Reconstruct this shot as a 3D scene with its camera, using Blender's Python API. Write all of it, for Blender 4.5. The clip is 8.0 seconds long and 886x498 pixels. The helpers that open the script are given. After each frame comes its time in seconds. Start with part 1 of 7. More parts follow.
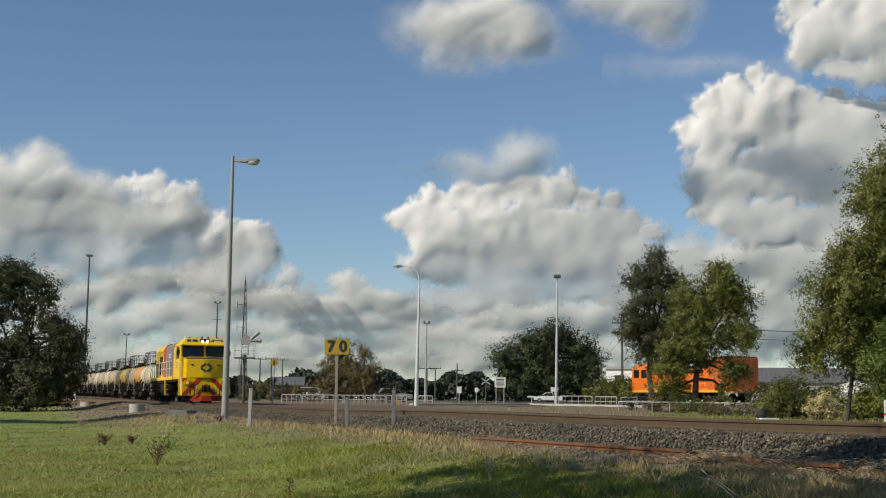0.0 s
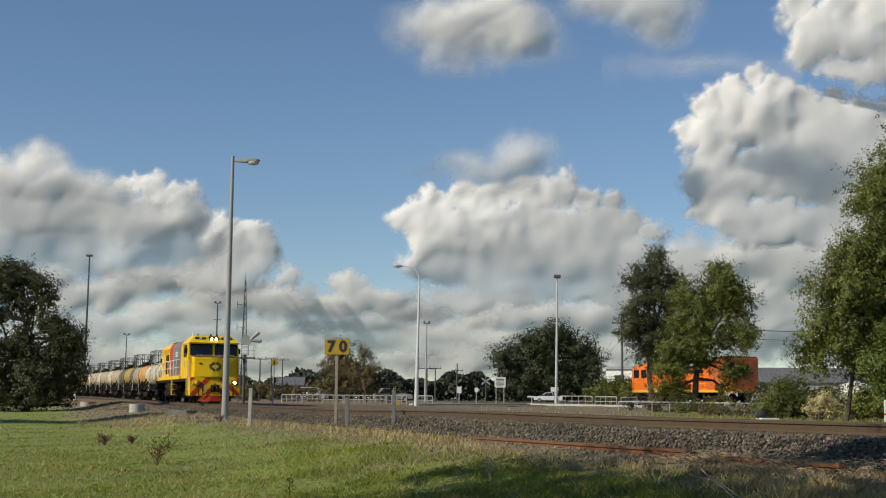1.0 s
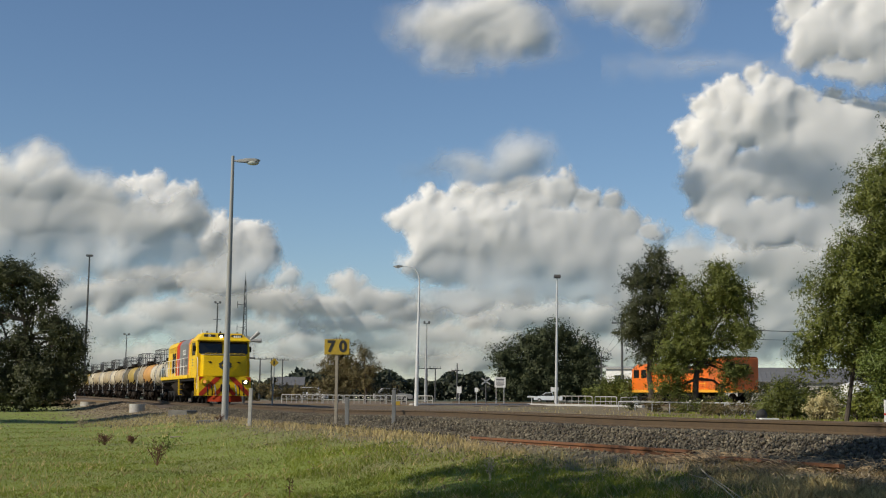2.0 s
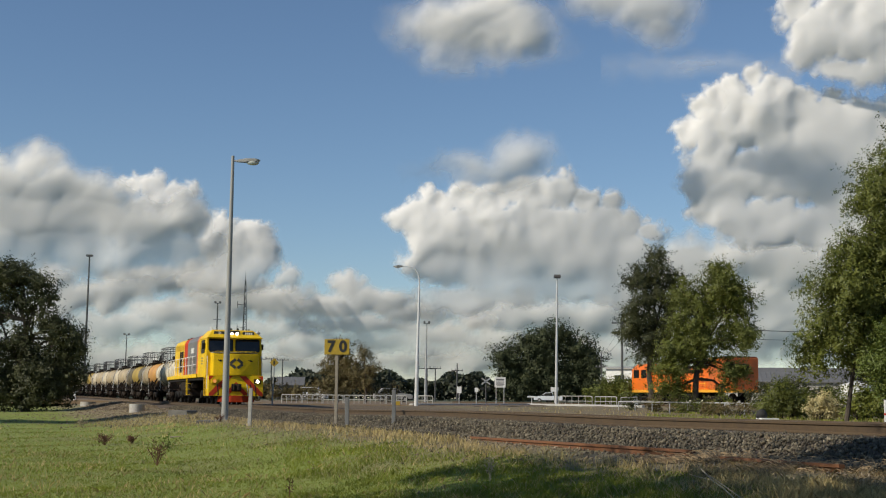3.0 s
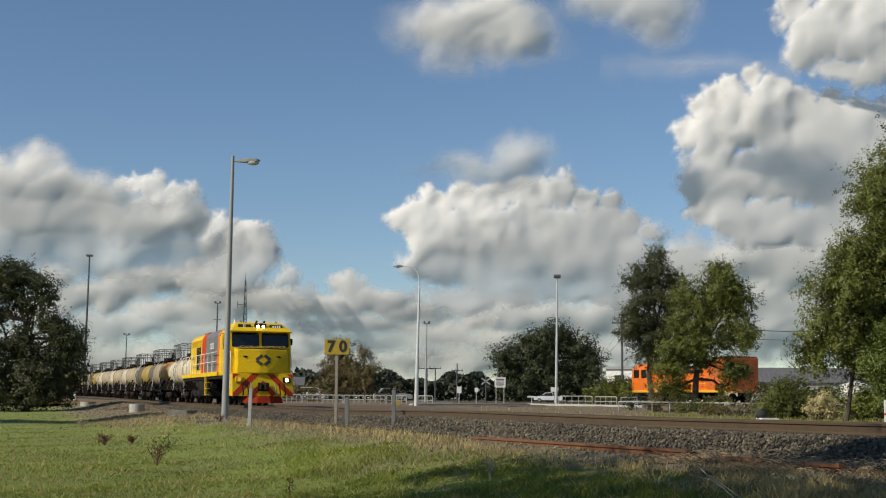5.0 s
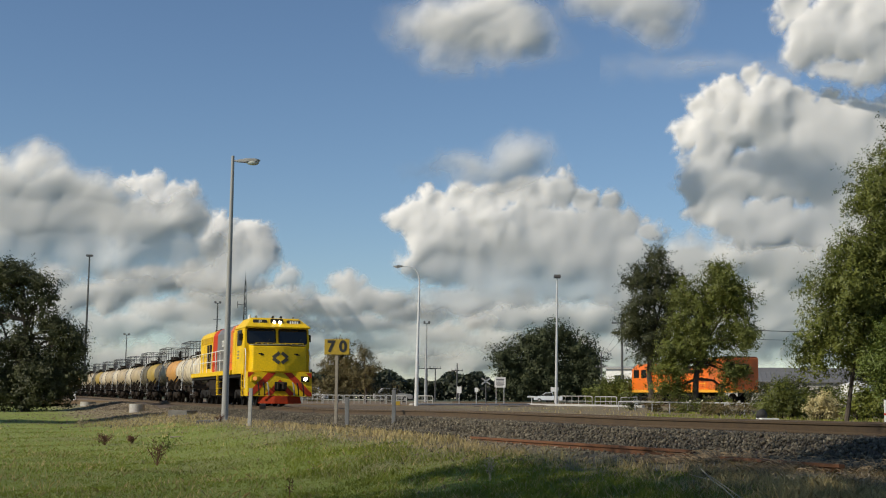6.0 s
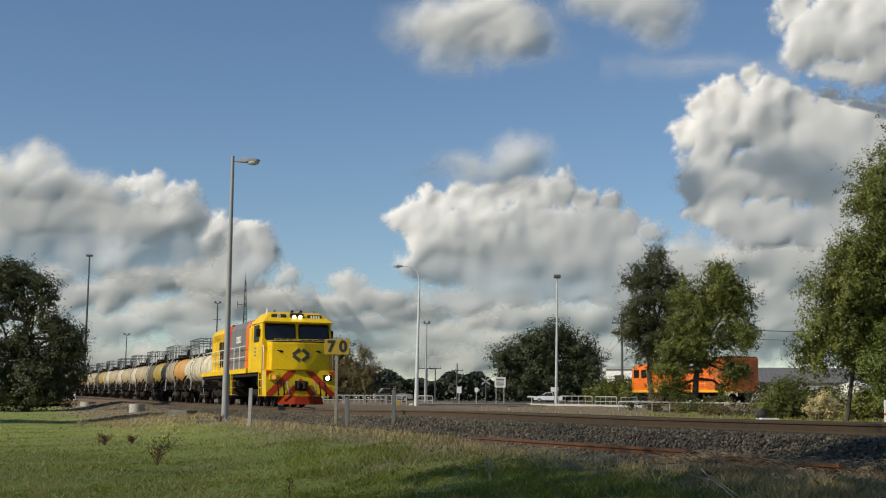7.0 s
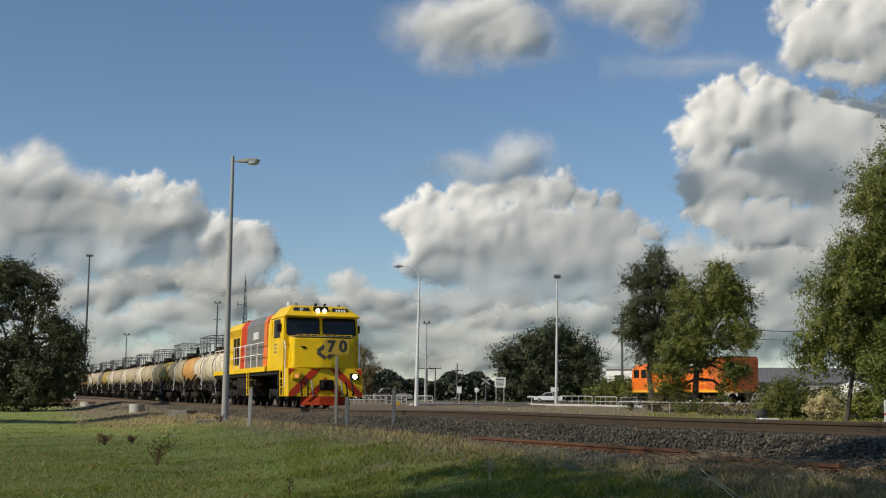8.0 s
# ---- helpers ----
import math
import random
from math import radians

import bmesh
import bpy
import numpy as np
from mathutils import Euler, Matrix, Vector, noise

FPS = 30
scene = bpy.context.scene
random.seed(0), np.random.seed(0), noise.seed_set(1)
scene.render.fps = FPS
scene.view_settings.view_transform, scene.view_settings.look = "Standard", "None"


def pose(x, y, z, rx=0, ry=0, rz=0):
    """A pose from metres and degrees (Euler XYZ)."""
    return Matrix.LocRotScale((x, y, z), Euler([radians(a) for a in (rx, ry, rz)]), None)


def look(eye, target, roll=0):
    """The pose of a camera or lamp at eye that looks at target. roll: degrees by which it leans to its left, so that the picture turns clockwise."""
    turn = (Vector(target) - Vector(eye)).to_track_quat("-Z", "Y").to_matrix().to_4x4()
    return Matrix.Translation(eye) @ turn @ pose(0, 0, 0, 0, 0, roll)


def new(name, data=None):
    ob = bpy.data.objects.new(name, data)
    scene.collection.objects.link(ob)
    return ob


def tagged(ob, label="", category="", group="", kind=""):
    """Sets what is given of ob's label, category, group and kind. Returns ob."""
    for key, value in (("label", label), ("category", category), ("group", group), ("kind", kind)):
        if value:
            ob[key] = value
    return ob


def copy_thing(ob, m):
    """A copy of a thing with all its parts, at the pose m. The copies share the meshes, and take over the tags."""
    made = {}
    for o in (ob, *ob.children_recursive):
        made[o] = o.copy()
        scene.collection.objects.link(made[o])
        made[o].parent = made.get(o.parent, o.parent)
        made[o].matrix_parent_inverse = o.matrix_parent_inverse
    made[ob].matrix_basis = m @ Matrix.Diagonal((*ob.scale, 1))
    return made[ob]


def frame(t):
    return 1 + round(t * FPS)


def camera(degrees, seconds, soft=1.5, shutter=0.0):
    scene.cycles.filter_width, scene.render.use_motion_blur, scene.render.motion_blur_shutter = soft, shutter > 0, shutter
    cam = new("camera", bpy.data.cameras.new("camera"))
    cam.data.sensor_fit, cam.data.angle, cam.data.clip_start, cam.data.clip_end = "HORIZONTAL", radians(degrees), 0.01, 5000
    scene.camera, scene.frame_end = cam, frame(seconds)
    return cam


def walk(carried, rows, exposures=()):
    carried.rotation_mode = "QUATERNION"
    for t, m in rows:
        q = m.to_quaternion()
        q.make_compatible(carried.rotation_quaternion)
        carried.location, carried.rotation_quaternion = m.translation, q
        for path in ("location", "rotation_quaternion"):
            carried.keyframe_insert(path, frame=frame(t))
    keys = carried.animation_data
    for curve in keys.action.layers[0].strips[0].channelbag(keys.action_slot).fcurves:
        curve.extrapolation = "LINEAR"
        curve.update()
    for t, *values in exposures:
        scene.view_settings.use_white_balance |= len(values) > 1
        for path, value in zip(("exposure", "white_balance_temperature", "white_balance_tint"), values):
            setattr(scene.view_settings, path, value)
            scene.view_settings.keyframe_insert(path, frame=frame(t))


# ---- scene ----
EYE = (0.0, 0.0, 0.41)
CAM_TILT, CAM_ROLL = 6.71, 0.573
cam = camera(38.42, 8.0, soft=1.1)
_aim = (0.0, math.cos(radians(CAM_TILT)), 0.41 + math.sin(radians(CAM_TILT)))
walk(cam, [(0.0, look(EYE, _aim, CAM_ROLL)), (8.0, look(EYE, _aim, CAM_ROLL))],
     exposures=[(0.0, 0.0), (8.0, 0.0)])

# ---- light ----
SUN_EL = radians(35)
SUN_TO = Vector((-0.88, -0.47, 0.0)).normalized()
SUN_DIR = Vector((SUN_TO.x * math.cos(SUN_EL), SUN_TO.y * math.cos(SUN_EL), math.sin(SUN_EL)))
world = bpy.data.worlds.new("sky")
scene.world = world
world.use_nodes = True
_nt = world.node_tree
_sky = _nt.nodes.new("ShaderNodeTexSky")
_sky.sky_type = "NISHITA"
_sky.sun_disc = False
_sky.sun_elevation = SUN_EL
_sky.sun_rotation = math.atan2(SUN_TO.x, SUN_TO.y)
_sky.air_density, _sky.dust_density, _sky.ozone_density = 1.0, 0.0, 4.2
_bg = _nt.nodes["Background"]
_bg.inputs["Strength"].default_value = 0.092
_nt.links.new(_sky.outputs[0], _bg.inputs["Color"])
_sun = bpy.data.lights.new("sun", "SUN")
_sun.energy, _sun.angle, _sun.color = 4.6, radians(0.53), (1.0, 0.92, 0.78)
sun = new("sun", _sun)
sun.matrix_world = look(SUN_DIR * 50, (0, 0, 0))


# ---- materials ----
def shader(name):
    m = bpy.data.materials.new(name)
    m.use_nodes = True
    nt = m.node_tree
    return m, nt, nt.nodes["Principled BSDF"]


def noise_node(nt, scale, detail=5.0, rough=0.6, coord=None, dist=0.0):
    n = nt.nodes.new("ShaderNodeTexNoise")
    n.inputs["Scale"].default_value, n.inputs["Detail"].default_value = scale, detail
    n.inputs["Roughness"].default_value, n.inputs["Distortion"].default_value = rough, dist
    if coord:
        nt.links.new(coord, n.inputs["Vector"])
    return n


def ramp(nt, fac, stops):
    r = nt.nodes.new("ShaderNodeValToRGB")
    while len(r.color_ramp.elements) < len(stops):
        r.color_ramp.elements.new(0.5)
    for e, (p, c) in zip(r.color_ramp.elements, stops):
        e.position, e.color = p, (*c, 1)
    nt.links.new(fac, r.inputs[0])
    return r


def mix(nt, fac, a, b, blend="MIX"):
    m = nt.nodes.new("ShaderNodeMix")
    m.data_type, m.blend_type = "RGBA", blend
    for s, v in ((m.inputs[0], fac), (m.inputs[6], a), (m.inputs[7], b)):
        if isinstance(v, (int, float)):
            s.default_value = v
        elif isinstance(v, tuple):
            s.default_value = (*v, 1)
        else:
            nt.links.new(v, s)
    return m.outputs[2]


def worn(name, col, rough=0.5, metal=0.0, dirt=(0.12, 0.09, 0.06), amount=0.35, scale=1.5, grain=25.0, bump=0.1, stretch=(1, 1, 1), spread=0.16):
    """A surface with stains at one scale and grain at another."""
    m, nt, p = shader(name)
    tc = nt.nodes.new("ShaderNodeTexCoord")
    mp = nt.nodes.new("ShaderNodeMapping")
    mp.inputs["Scale"].default_value = stretch
    nt.links.new(tc.outputs["Object"], mp.inputs[0])
    big = noise_node(nt, scale, 6, 0.65, mp.outputs[0])
    fine = noise_node(nt, grain, 4, 0.6, mp.outputs[0])
    f = nt.nodes.new("ShaderNodeMapRange")
    f.inputs[1].default_value, f.inputs[2].default_value, f.inputs[4].default_value = 0.5 - spread * 0.4, 0.5 + spread, amount
    nt.links.new(big.outputs[0], f.inputs[0])
    c = mix(nt, f.outputs[0], col, dirt)
    g = ramp(nt, fine.outputs[0], [(0.25, (0.78, 0.78, 0.78)), (0.75, (1.1, 1.1, 1.1))])
    nt.links.new(mix(nt, 1.0, c, g.outputs[0], "MULTIPLY"), p.inputs["Base Color"])
    p.inputs["Roughness"].default_value, p.inputs["Metallic"].default_value = rough, metal
    b = nt.nodes.new("ShaderNodeBump")
    b.inputs["Strength"].default_value, b.inputs["Distance"].default_value = bump, 0.02
    nt.links.new(fine.outputs[0], b.inputs["Height"])
    nt.links.new(b.outputs[0], p.inputs["Normal"])
    return m


def island(name, cols, rough=0.8, translucent=0.0, bump=0.0):
    """Colour varied from piece to piece of one mesh."""
    m, nt, p = shader(name)
    g = nt.nodes.new("ShaderNodeNewGeometry")
    r = ramp(nt, g.outputs["Random Per Island"], [(i / max(1, len(cols) - 1), c) for i, c in enumerate(cols)])
    n = noise_node(nt, 0.6, 4, 0.6, g.outputs["Position"])
    tint = ramp(nt, n.outputs[0], [(0.3, (0.7, 0.7, 0.7)), (0.7, (1.25, 1.2, 1.1))])
    c = mix(nt, 1.0, r.outputs[0], tint.outputs[0], "MULTIPLY")
    nt.links.new(c, p.inputs["Base Color"])
    p.inputs["Roughness"].default_value = rough
    if translucent:
        t = nt.nodes.new("ShaderNodeBsdfTranslucent")
        nt.links.new(c, t.inputs[0])
        s = nt.nodes.new("ShaderNodeMixShader")
        s.inputs[0].default_value = translucent
        nt.links.new(p.outputs[0], s.inputs[1])
        nt.links.new(t.outputs[0], s.inputs[2])
        nt.links.new(s.outputs[0], nt.nodes["Material Output"].inputs[0])
    return m


def glow(name, col, strength):
    m, nt, p = shader(name)
    p.inputs["Base Color"].default_value = (*col, 1)
    p.inputs["Emission Color"].default_value = (*col, 1)
    p.inputs["Emission Strength"].default_value = strength
    return m


YELLOW = worn("loco_yellow", (0.78, 0.50, 0.008), 0.42, 0, (0.30, 0.20, 0.03), 0.35, 0.9, 18, 0.04)
ORANGE = worn("loco_orange", (0.74, 0.15, 0.008), 0.4, 0, (0.35, 0.12, 0.03), 0.4, 0.8, 20, 0.04)
LOCO_RED = worn("loco_red", (0.50, 0.045, 0.012), 0.6, 0, (0.2, 0.05, 0.03), 0.4, 1.2, 20, 0.04)
LOCO_GREY = worn("loco_grey", (0.17, 0.165, 0.16), 0.45, 0, (0.10, 0.08, 0.06), 0.5, 0.8, 20, 0.04)
BLACK = worn("black_steel", (0.016, 0.015, 0.014), 0.85, 0, (0.032, 0.024, 0.018), 0.5, 2.5, 20, 0.1)
GRIME = worn("grimy_steel", (0.02, 0.016, 0.013), 0.92, 0, (0.06, 0.038, 0.022), 0.5, 2.5, 18, 0.15)
WHITE = worn("white_paint", (0.78, 0.77, 0.73), 0.5, 0, (0.40, 0.36, 0.28), 0.4, 2.0, 30, 0.05)
GALV = worn("galvanised_steel", (0.30, 0.29, 0.265), 0.55, 0.1, (0.33, 0.33, 0.33), 0.5, 1.2, 25, 0.05)
PALEBAR = worn("dull_white_bar", (0.42, 0.41, 0.37), 0.6, 0, (0.34, 0.31, 0.26), 0.5, 2.0, 30, 0.05)
PLOUGH = worn("plough_red", (0.34, 0.030, 0.004), 0.8, 0, (0.09, 0.02, 0.008), 0.6, 2.0, 20, 0.1)
DULLGALV = worn("dull_galvanised_steel", (0.42, 0.42, 0.41), 0.6, 0.3, (0.24, 0.22, 0.19), 0.5, 3.0, 25, 0.1)
DARKPOLE = worn("dark_pole", (0.07, 0.07, 0.07), 0.7, 0, (0.12, 0.10, 0.08), 0.5, 1.5, 20, 0.1)
CONCRETE = worn("concrete", (0.42, 0.40, 0.36), 0.9, 0, (0.20, 0.18, 0.15), 0.6, 2.0, 20, 0.4)
RUST = worn("rusty_rail", (0.17, 0.068, 0.024), 0.85, 0, (0.10, 0.05, 0.03), 0.6, 3.0, 30, 0.4)
RAILSIDE = worn("rail_steel", (0.078, 0.050, 0.024), 0.9, 0.0, (0.05, 0.032, 0.02), 0.6, 3.0, 30, 0.3)
RAILTOP = worn("rail_head", (0.17, 0.12, 0.07), 0.5, 0.4, (0.15, 0.10, 0.06), 0.4, 3.0, 30, 0.05)
SLEEPER = worn("sleeper_timber", (0.11, 0.085, 0.065), 0.9, 0, (0.05, 0.04, 0.03), 0.6, 4.0, 25, 0.5)
BARK = worn("bark", (0.07, 0.055, 0.042), 0.95, 0, (0.05, 0.04, 0.03), 0.7, 4.0, 25, 0.8, (1, 1, 0.3))
TANKWHITE = worn("tank_cream", (0.70, 0.61, 0.43), 0.5, 0, (0.22, 0.14, 0.07), 0.8, 1.0, 15, 0.08, (1.6, 1, 0.5))
TANKBEIGE = worn("tank_beige", (0.42, 0.335, 0.20), 0.55, 0, (0.16, 0.10, 0.05), 0.7, 1.0, 15, 0.08, (1.6, 1, 0.5))
TANKRUST = worn("tank_ochre", (0.52, 0.27, 0.07), 0.6, 0, (0.28, 0.12, 0.04), 0.6, 1.0, 15, 0.08, (1.6, 1, 0.5))
EMBLEM = worn("emblem_paint", (0.06, 0.05, 0.03), 0.5, 0, (0.03, 0.025, 0.02), 0.4, 3, 30, 0.02)
TANKMUSTARD = worn("tank_mustard", (0.36, 0.25, 0.05), 0.6, 0, (0.14, 0.09, 0.03), 0.6, 1.0, 15, 0.08, (1.6, 1, 0.5))
TANKDARK = worn("tank_dark", (0.13, 0.105, 0.055), 0.6, 0, (0.05, 0.04, 0.03), 0.6, 1.0, 15, 0.08, (1.6, 1, 0.5))
STRAWBOARD = worn("weathered_board", (0.26, 0.22, 0.15), 0.9, 0, (0.14, 0.11, 0.07), 0.5, 4, 30, 0.2)
SIGNYELLOW = worn("sign_yellow", (0.38, 0.25, 0.012), 0.5, 0, (0.40, 0.27, 0.04), 0.5, 2.0, 30, 0.05)
SIGNBLACK = worn("sign_black", (0.012, 0.012, 0.012), 0.5, 0, (0.03, 0.03, 0.03), 0.4, 3.0, 30, 0.02)
SHEETROOF = worn("sheet_roof", (0.13, 0.13, 0.13), 0.7, 0.1, (0.18, 0.17, 0.16), 0.5, 1.0, 20, 0.1)
CARWHITE = worn("car_paint", (0.72, 0.73, 0.74), 0.25, 0, (0.5, 0.5, 0.48), 0.2, 2.0, 30, 0.02)
RUBBER = worn("rubber", (0.02, 0.02, 0.02), 0.85, 0, (0.06, 0.05, 0.045), 0.4, 4, 30, 0.1)
REDLENS = worn("red_paint", (0.55, 0.03, 0.02), 0.4, 0, (0.3, 0.05, 0.03), 0.3, 3, 30, 0.02)
for _m in (BLACK, GRIME, YELLOW, LOCO_RED, PLOUGH):
    _m.node_tree.nodes["Principled BSDF"].inputs["Specular IOR Level"].default_value = 0.15
LAMPGLOW = glow("headlight_glow", (1.0, 0.80, 0.45), 14.0)
LAMPDIM = glow("marker_glow", (0.9, 0.35, 0.08), 0.5)
GLASS, _n, _p = shader("cab_glass")
_p.inputs["Base Color"].default_value = (0.012, 0.014, 0.015, 1)
_p.inputs["Roughness"].default_value = 0.06
_p.inputs["IOR"].default_value = 1.5
BALLAST = island("ballast_stone", [(0.04, 0.034, 0.023), (0.09, 0.078, 0.054), (0.15, 0.130, 0.092), (0.07, 0.060, 0.042), (0.23, 0.20, 0.145), (0.05, 0.044, 0.031), (0.13, 0.10, 0.062)], 0.9)
DIRTSTONE = island("dirt_stone", [(0.08, 0.062, 0.042), (0.14, 0.11, 0.075), (0.20, 0.16, 0.11), (0.11, 0.088, 0.06), (0.34, 0.29, 0.22)], 0.95)
POSTGREY = worn("post_grey", (0.19, 0.19, 0.18), 0.7, 0.1, (0.12, 0.105, 0.09), 0.5, 3.0, 25, 0.1)
LEAF_DARK = island("leaf_dark_green", [(0.034, 0.042, 0.012), (0.052, 0.060, 0.016), (0.066, 0.070, 0.020), (0.044, 0.052, 0.014)], 0.65, 0.15)
LEAF_CLUMP = island("leaf_far_green", [(0.030, 0.042, 0.014), (0.042, 0.054, 0.017), (0.054, 0.064, 0.020)], 0.75, 0.1)
LEAF_OLIVE = island("leaf_olive_green", [(0.085, 0.105, 0.012), (0.12, 0.14, 0.018), (0.15, 0.165, 0.024), (0.10, 0.12, 0.015)], 0.6, 0.2)
LEAF_GREEN = island("leaf_green", [(0.08, 0.115, 0.014), (0.11, 0.15, 0.02), (0.14, 0.18, 0.03), (0.09, 0.125, 0.016)], 0.6, 0.22)
LEAF_BROWN = island("leaf_brown", [(0.12, 0.095, 0.035), (0.145, 0.115, 0.042), (0.17, 0.125, 0.05), (0.125, 0.12, 0.035)], 0.7, 0.15)
LEAF_FAR = island("leaf_far_wood", [(0.018, 0.027, 0.014), (0.03, 0.04, 0.02), (0.04, 0.045, 0.025)], 0.7, 0.1)
LEAF_PALE = island("leaf_pale", [(0.50, 0.43, 0.22), (0.58, 0.50, 0.28), (0.36, 0.34, 0.14)], 0.7, 0.2)
GRASS = island("grass_blade", [(0.14, 0.18, 0.010), (0.17, 0.21, 0.013), (0.205, 0.24, 0.02), (0.155, 0.195, 0.011), (0.25, 0.25, 0.045)], 0.7, 0.25)
DRYGRASS = island("dry_grass_blade", [(0.41, 0.325, 0.15), (0.50, 0.405, 0.195), (0.33, 0.257, 0.115), (0.455, 0.39, 0.17)], 0.8, 0.2)


# ---- mesh helpers ----
def part(name, bm, material, parent=None, label="", smooth=False):
    me = bpy.data.meshes.new(name)
    bm.to_mesh(me)
    bm.free()
    for mt in (material if isinstance(material, (list, tuple)) else [material]):
        me.materials.append(mt)
    if smooth:
        for p in me.polygons:
            p.use_smooth = True
    ob = new(name, me)
    if parent:
        ob.parent = parent
    if label:
        tagged(ob, label)
    return ob


def fast_mesh(name, verts, quads, material):
    """A mesh of quads or triangles from arrays."""
    me = bpy.data.meshes.new(name)
    k = quads.shape[1]
    me.vertices.add(len(verts))
    me.vertices.foreach_set("co", np.asarray(verts, np.float32).ravel())
    me.loops.add(quads.size)
    me.loops.foreach_set("vertex_index", np.asarray(quads, np.int32).ravel())
    me.polygons.add(len(quads))
    me.polygons.foreach_set("loop_start", np.arange(0, quads.size, k, dtype=np.int32))
    me.update(calc_edges=True)
    me.materials.append(material)
    return me


def empty(name, m, label="", category="", group="", kind=""):
    ob = new(name)
    ob.empty_display_size = 0.2
    ob.matrix_basis = m
    return tagged(ob, label, category, group, kind)


def box(bm, x0, x1, y0, y1, z0, z1, bevel=0.0):
    r = bmesh.ops.create_cube(bm, size=1.0)
    vs = r["verts"]
    for v in vs:
        v.co = ((x0 + x1) / 2 + v.co.x * (x1 - x0), (y0 + y1) / 2 + v.co.y * (y1 - y0), (z0 + z1) / 2 + v.co.z * (z1 - z0))
    if bevel:
        es = list({e for v in vs for e in v.link_edges})
        bmesh.ops.bevel(bm, geom=es, offset=bevel, segments=2, affect="EDGES", profile=0.6)
    return bm


def rod(bm, a, b, r0, r1=None, seg=8):
    a, b = Vector(a), Vector(b)
    w = b - a
    m = Matrix.Translation((a + b) / 2) @ w.to_track_quat("Z", "Y").to_matrix().to_4x4()
    bmesh.ops.create_cone(bm, cap_ends=True, segments=seg, radius1=r0, radius2=r0 if r1 is None else r1, depth=w.length, matrix=m)
    return bm


def chain(bm, pts, r, seg=8):
    for a, b in zip(pts, pts[1:]):
        rod(bm, a, b, r, r, seg)
    return bm


def prism(bm, outline, axis, lo, hi, bevel=0.0):
    """An outline in two axes drawn out along the third. axis 'x': outline is (y, z); 'y': (x, z); 'z': (x, y)."""
    def p(a, b, c):
        return {"x": (c, a, b), "y": (a, c, b), "z": (a, b, c)}[axis]
    lo_v = [bm.verts.new(p(a, b, lo)) for a, b in outline]
    hi_v = [bm.verts.new(p(a, b, hi)) for a, b in outline]
    n = len(outline)
    fs = [bm.faces.new(lo_v[::-1]), bm.faces.new(hi_v)]
    fs += [bm.faces.new((lo_v[i], lo_v[(i + 1) % n], hi_v[(i + 1) % n], hi_v[i])) for i in range(n)]
    bmesh.ops.recalc_face_normals(bm, faces=fs)
    if bevel:
        bmesh.ops.bevel(bm, geom=list({e for f in fs for e in f.edges}), offset=bevel, segments=2, affect="EDGES", profile=0.6)
    return bm


def hull(bm, pts):
    vs = [bm.verts.new(p) for p in pts]
    bmesh.ops.convex_hull(bm, input=vs)
    return bm


def B():
    return bmesh.new()


# ---- track plan: u runs away along the track, d towards the camera's side ----
P0 = Vector((-4.3, 47.4))
AWAY = Vector((-0.3219, 0.9468))
SIDE = Vector((-0.9468, -0.3219))
HEADING = math.degrees(math.atan2(-AWAY.y, -AWAY.x))


def on_track(u, d):
    p = P0 + AWAY * u + SIDE * d
    return p.x, p.y


def track_d(x, y):
    return (x - P0.x) * SIDE.x + (y - P0.y) * SIDE.y


def smooth01(a, b, v):
    t = np.clip((v - a) / (b - a), 0, 1)
    return t * t * (3 - 2 * t)


def ground_z(x, y):
    """Height of the ground sheet."""
    x, y = np.asarray(x, float), np.asarray(y, float)
    d = track_d(x, y)
    near = -0.30 - 0.10 * smooth01(15, 45, y)
    left = near + (-0.86 - near) * smooth01(2.9, 8.5, d)
    left = left + 0.22 * smooth01(40, 110, y)
    far = -0.30 - 0.08 * smooth01(8, 12, x) * smooth01(-4, -12, d) * (1 - smooth01(80, 92, y)) + 0.22 * smooth01(60, 80, y)
    z = np.where(d > 0, left, far)
    under = (1 - smooth01(2.0, 2.7, np.abs(d)))
    z = z + (-0.55 - z) * under
    z = z + 0.035 * np.sin(x * 1.3 + 0.7 * np.sin(y * 0.9)) * np.sin(y * 0.8) * smooth01(3, 5, np.abs(d))
    return z


def gz(x, y):
    return float(ground_z(x, y))


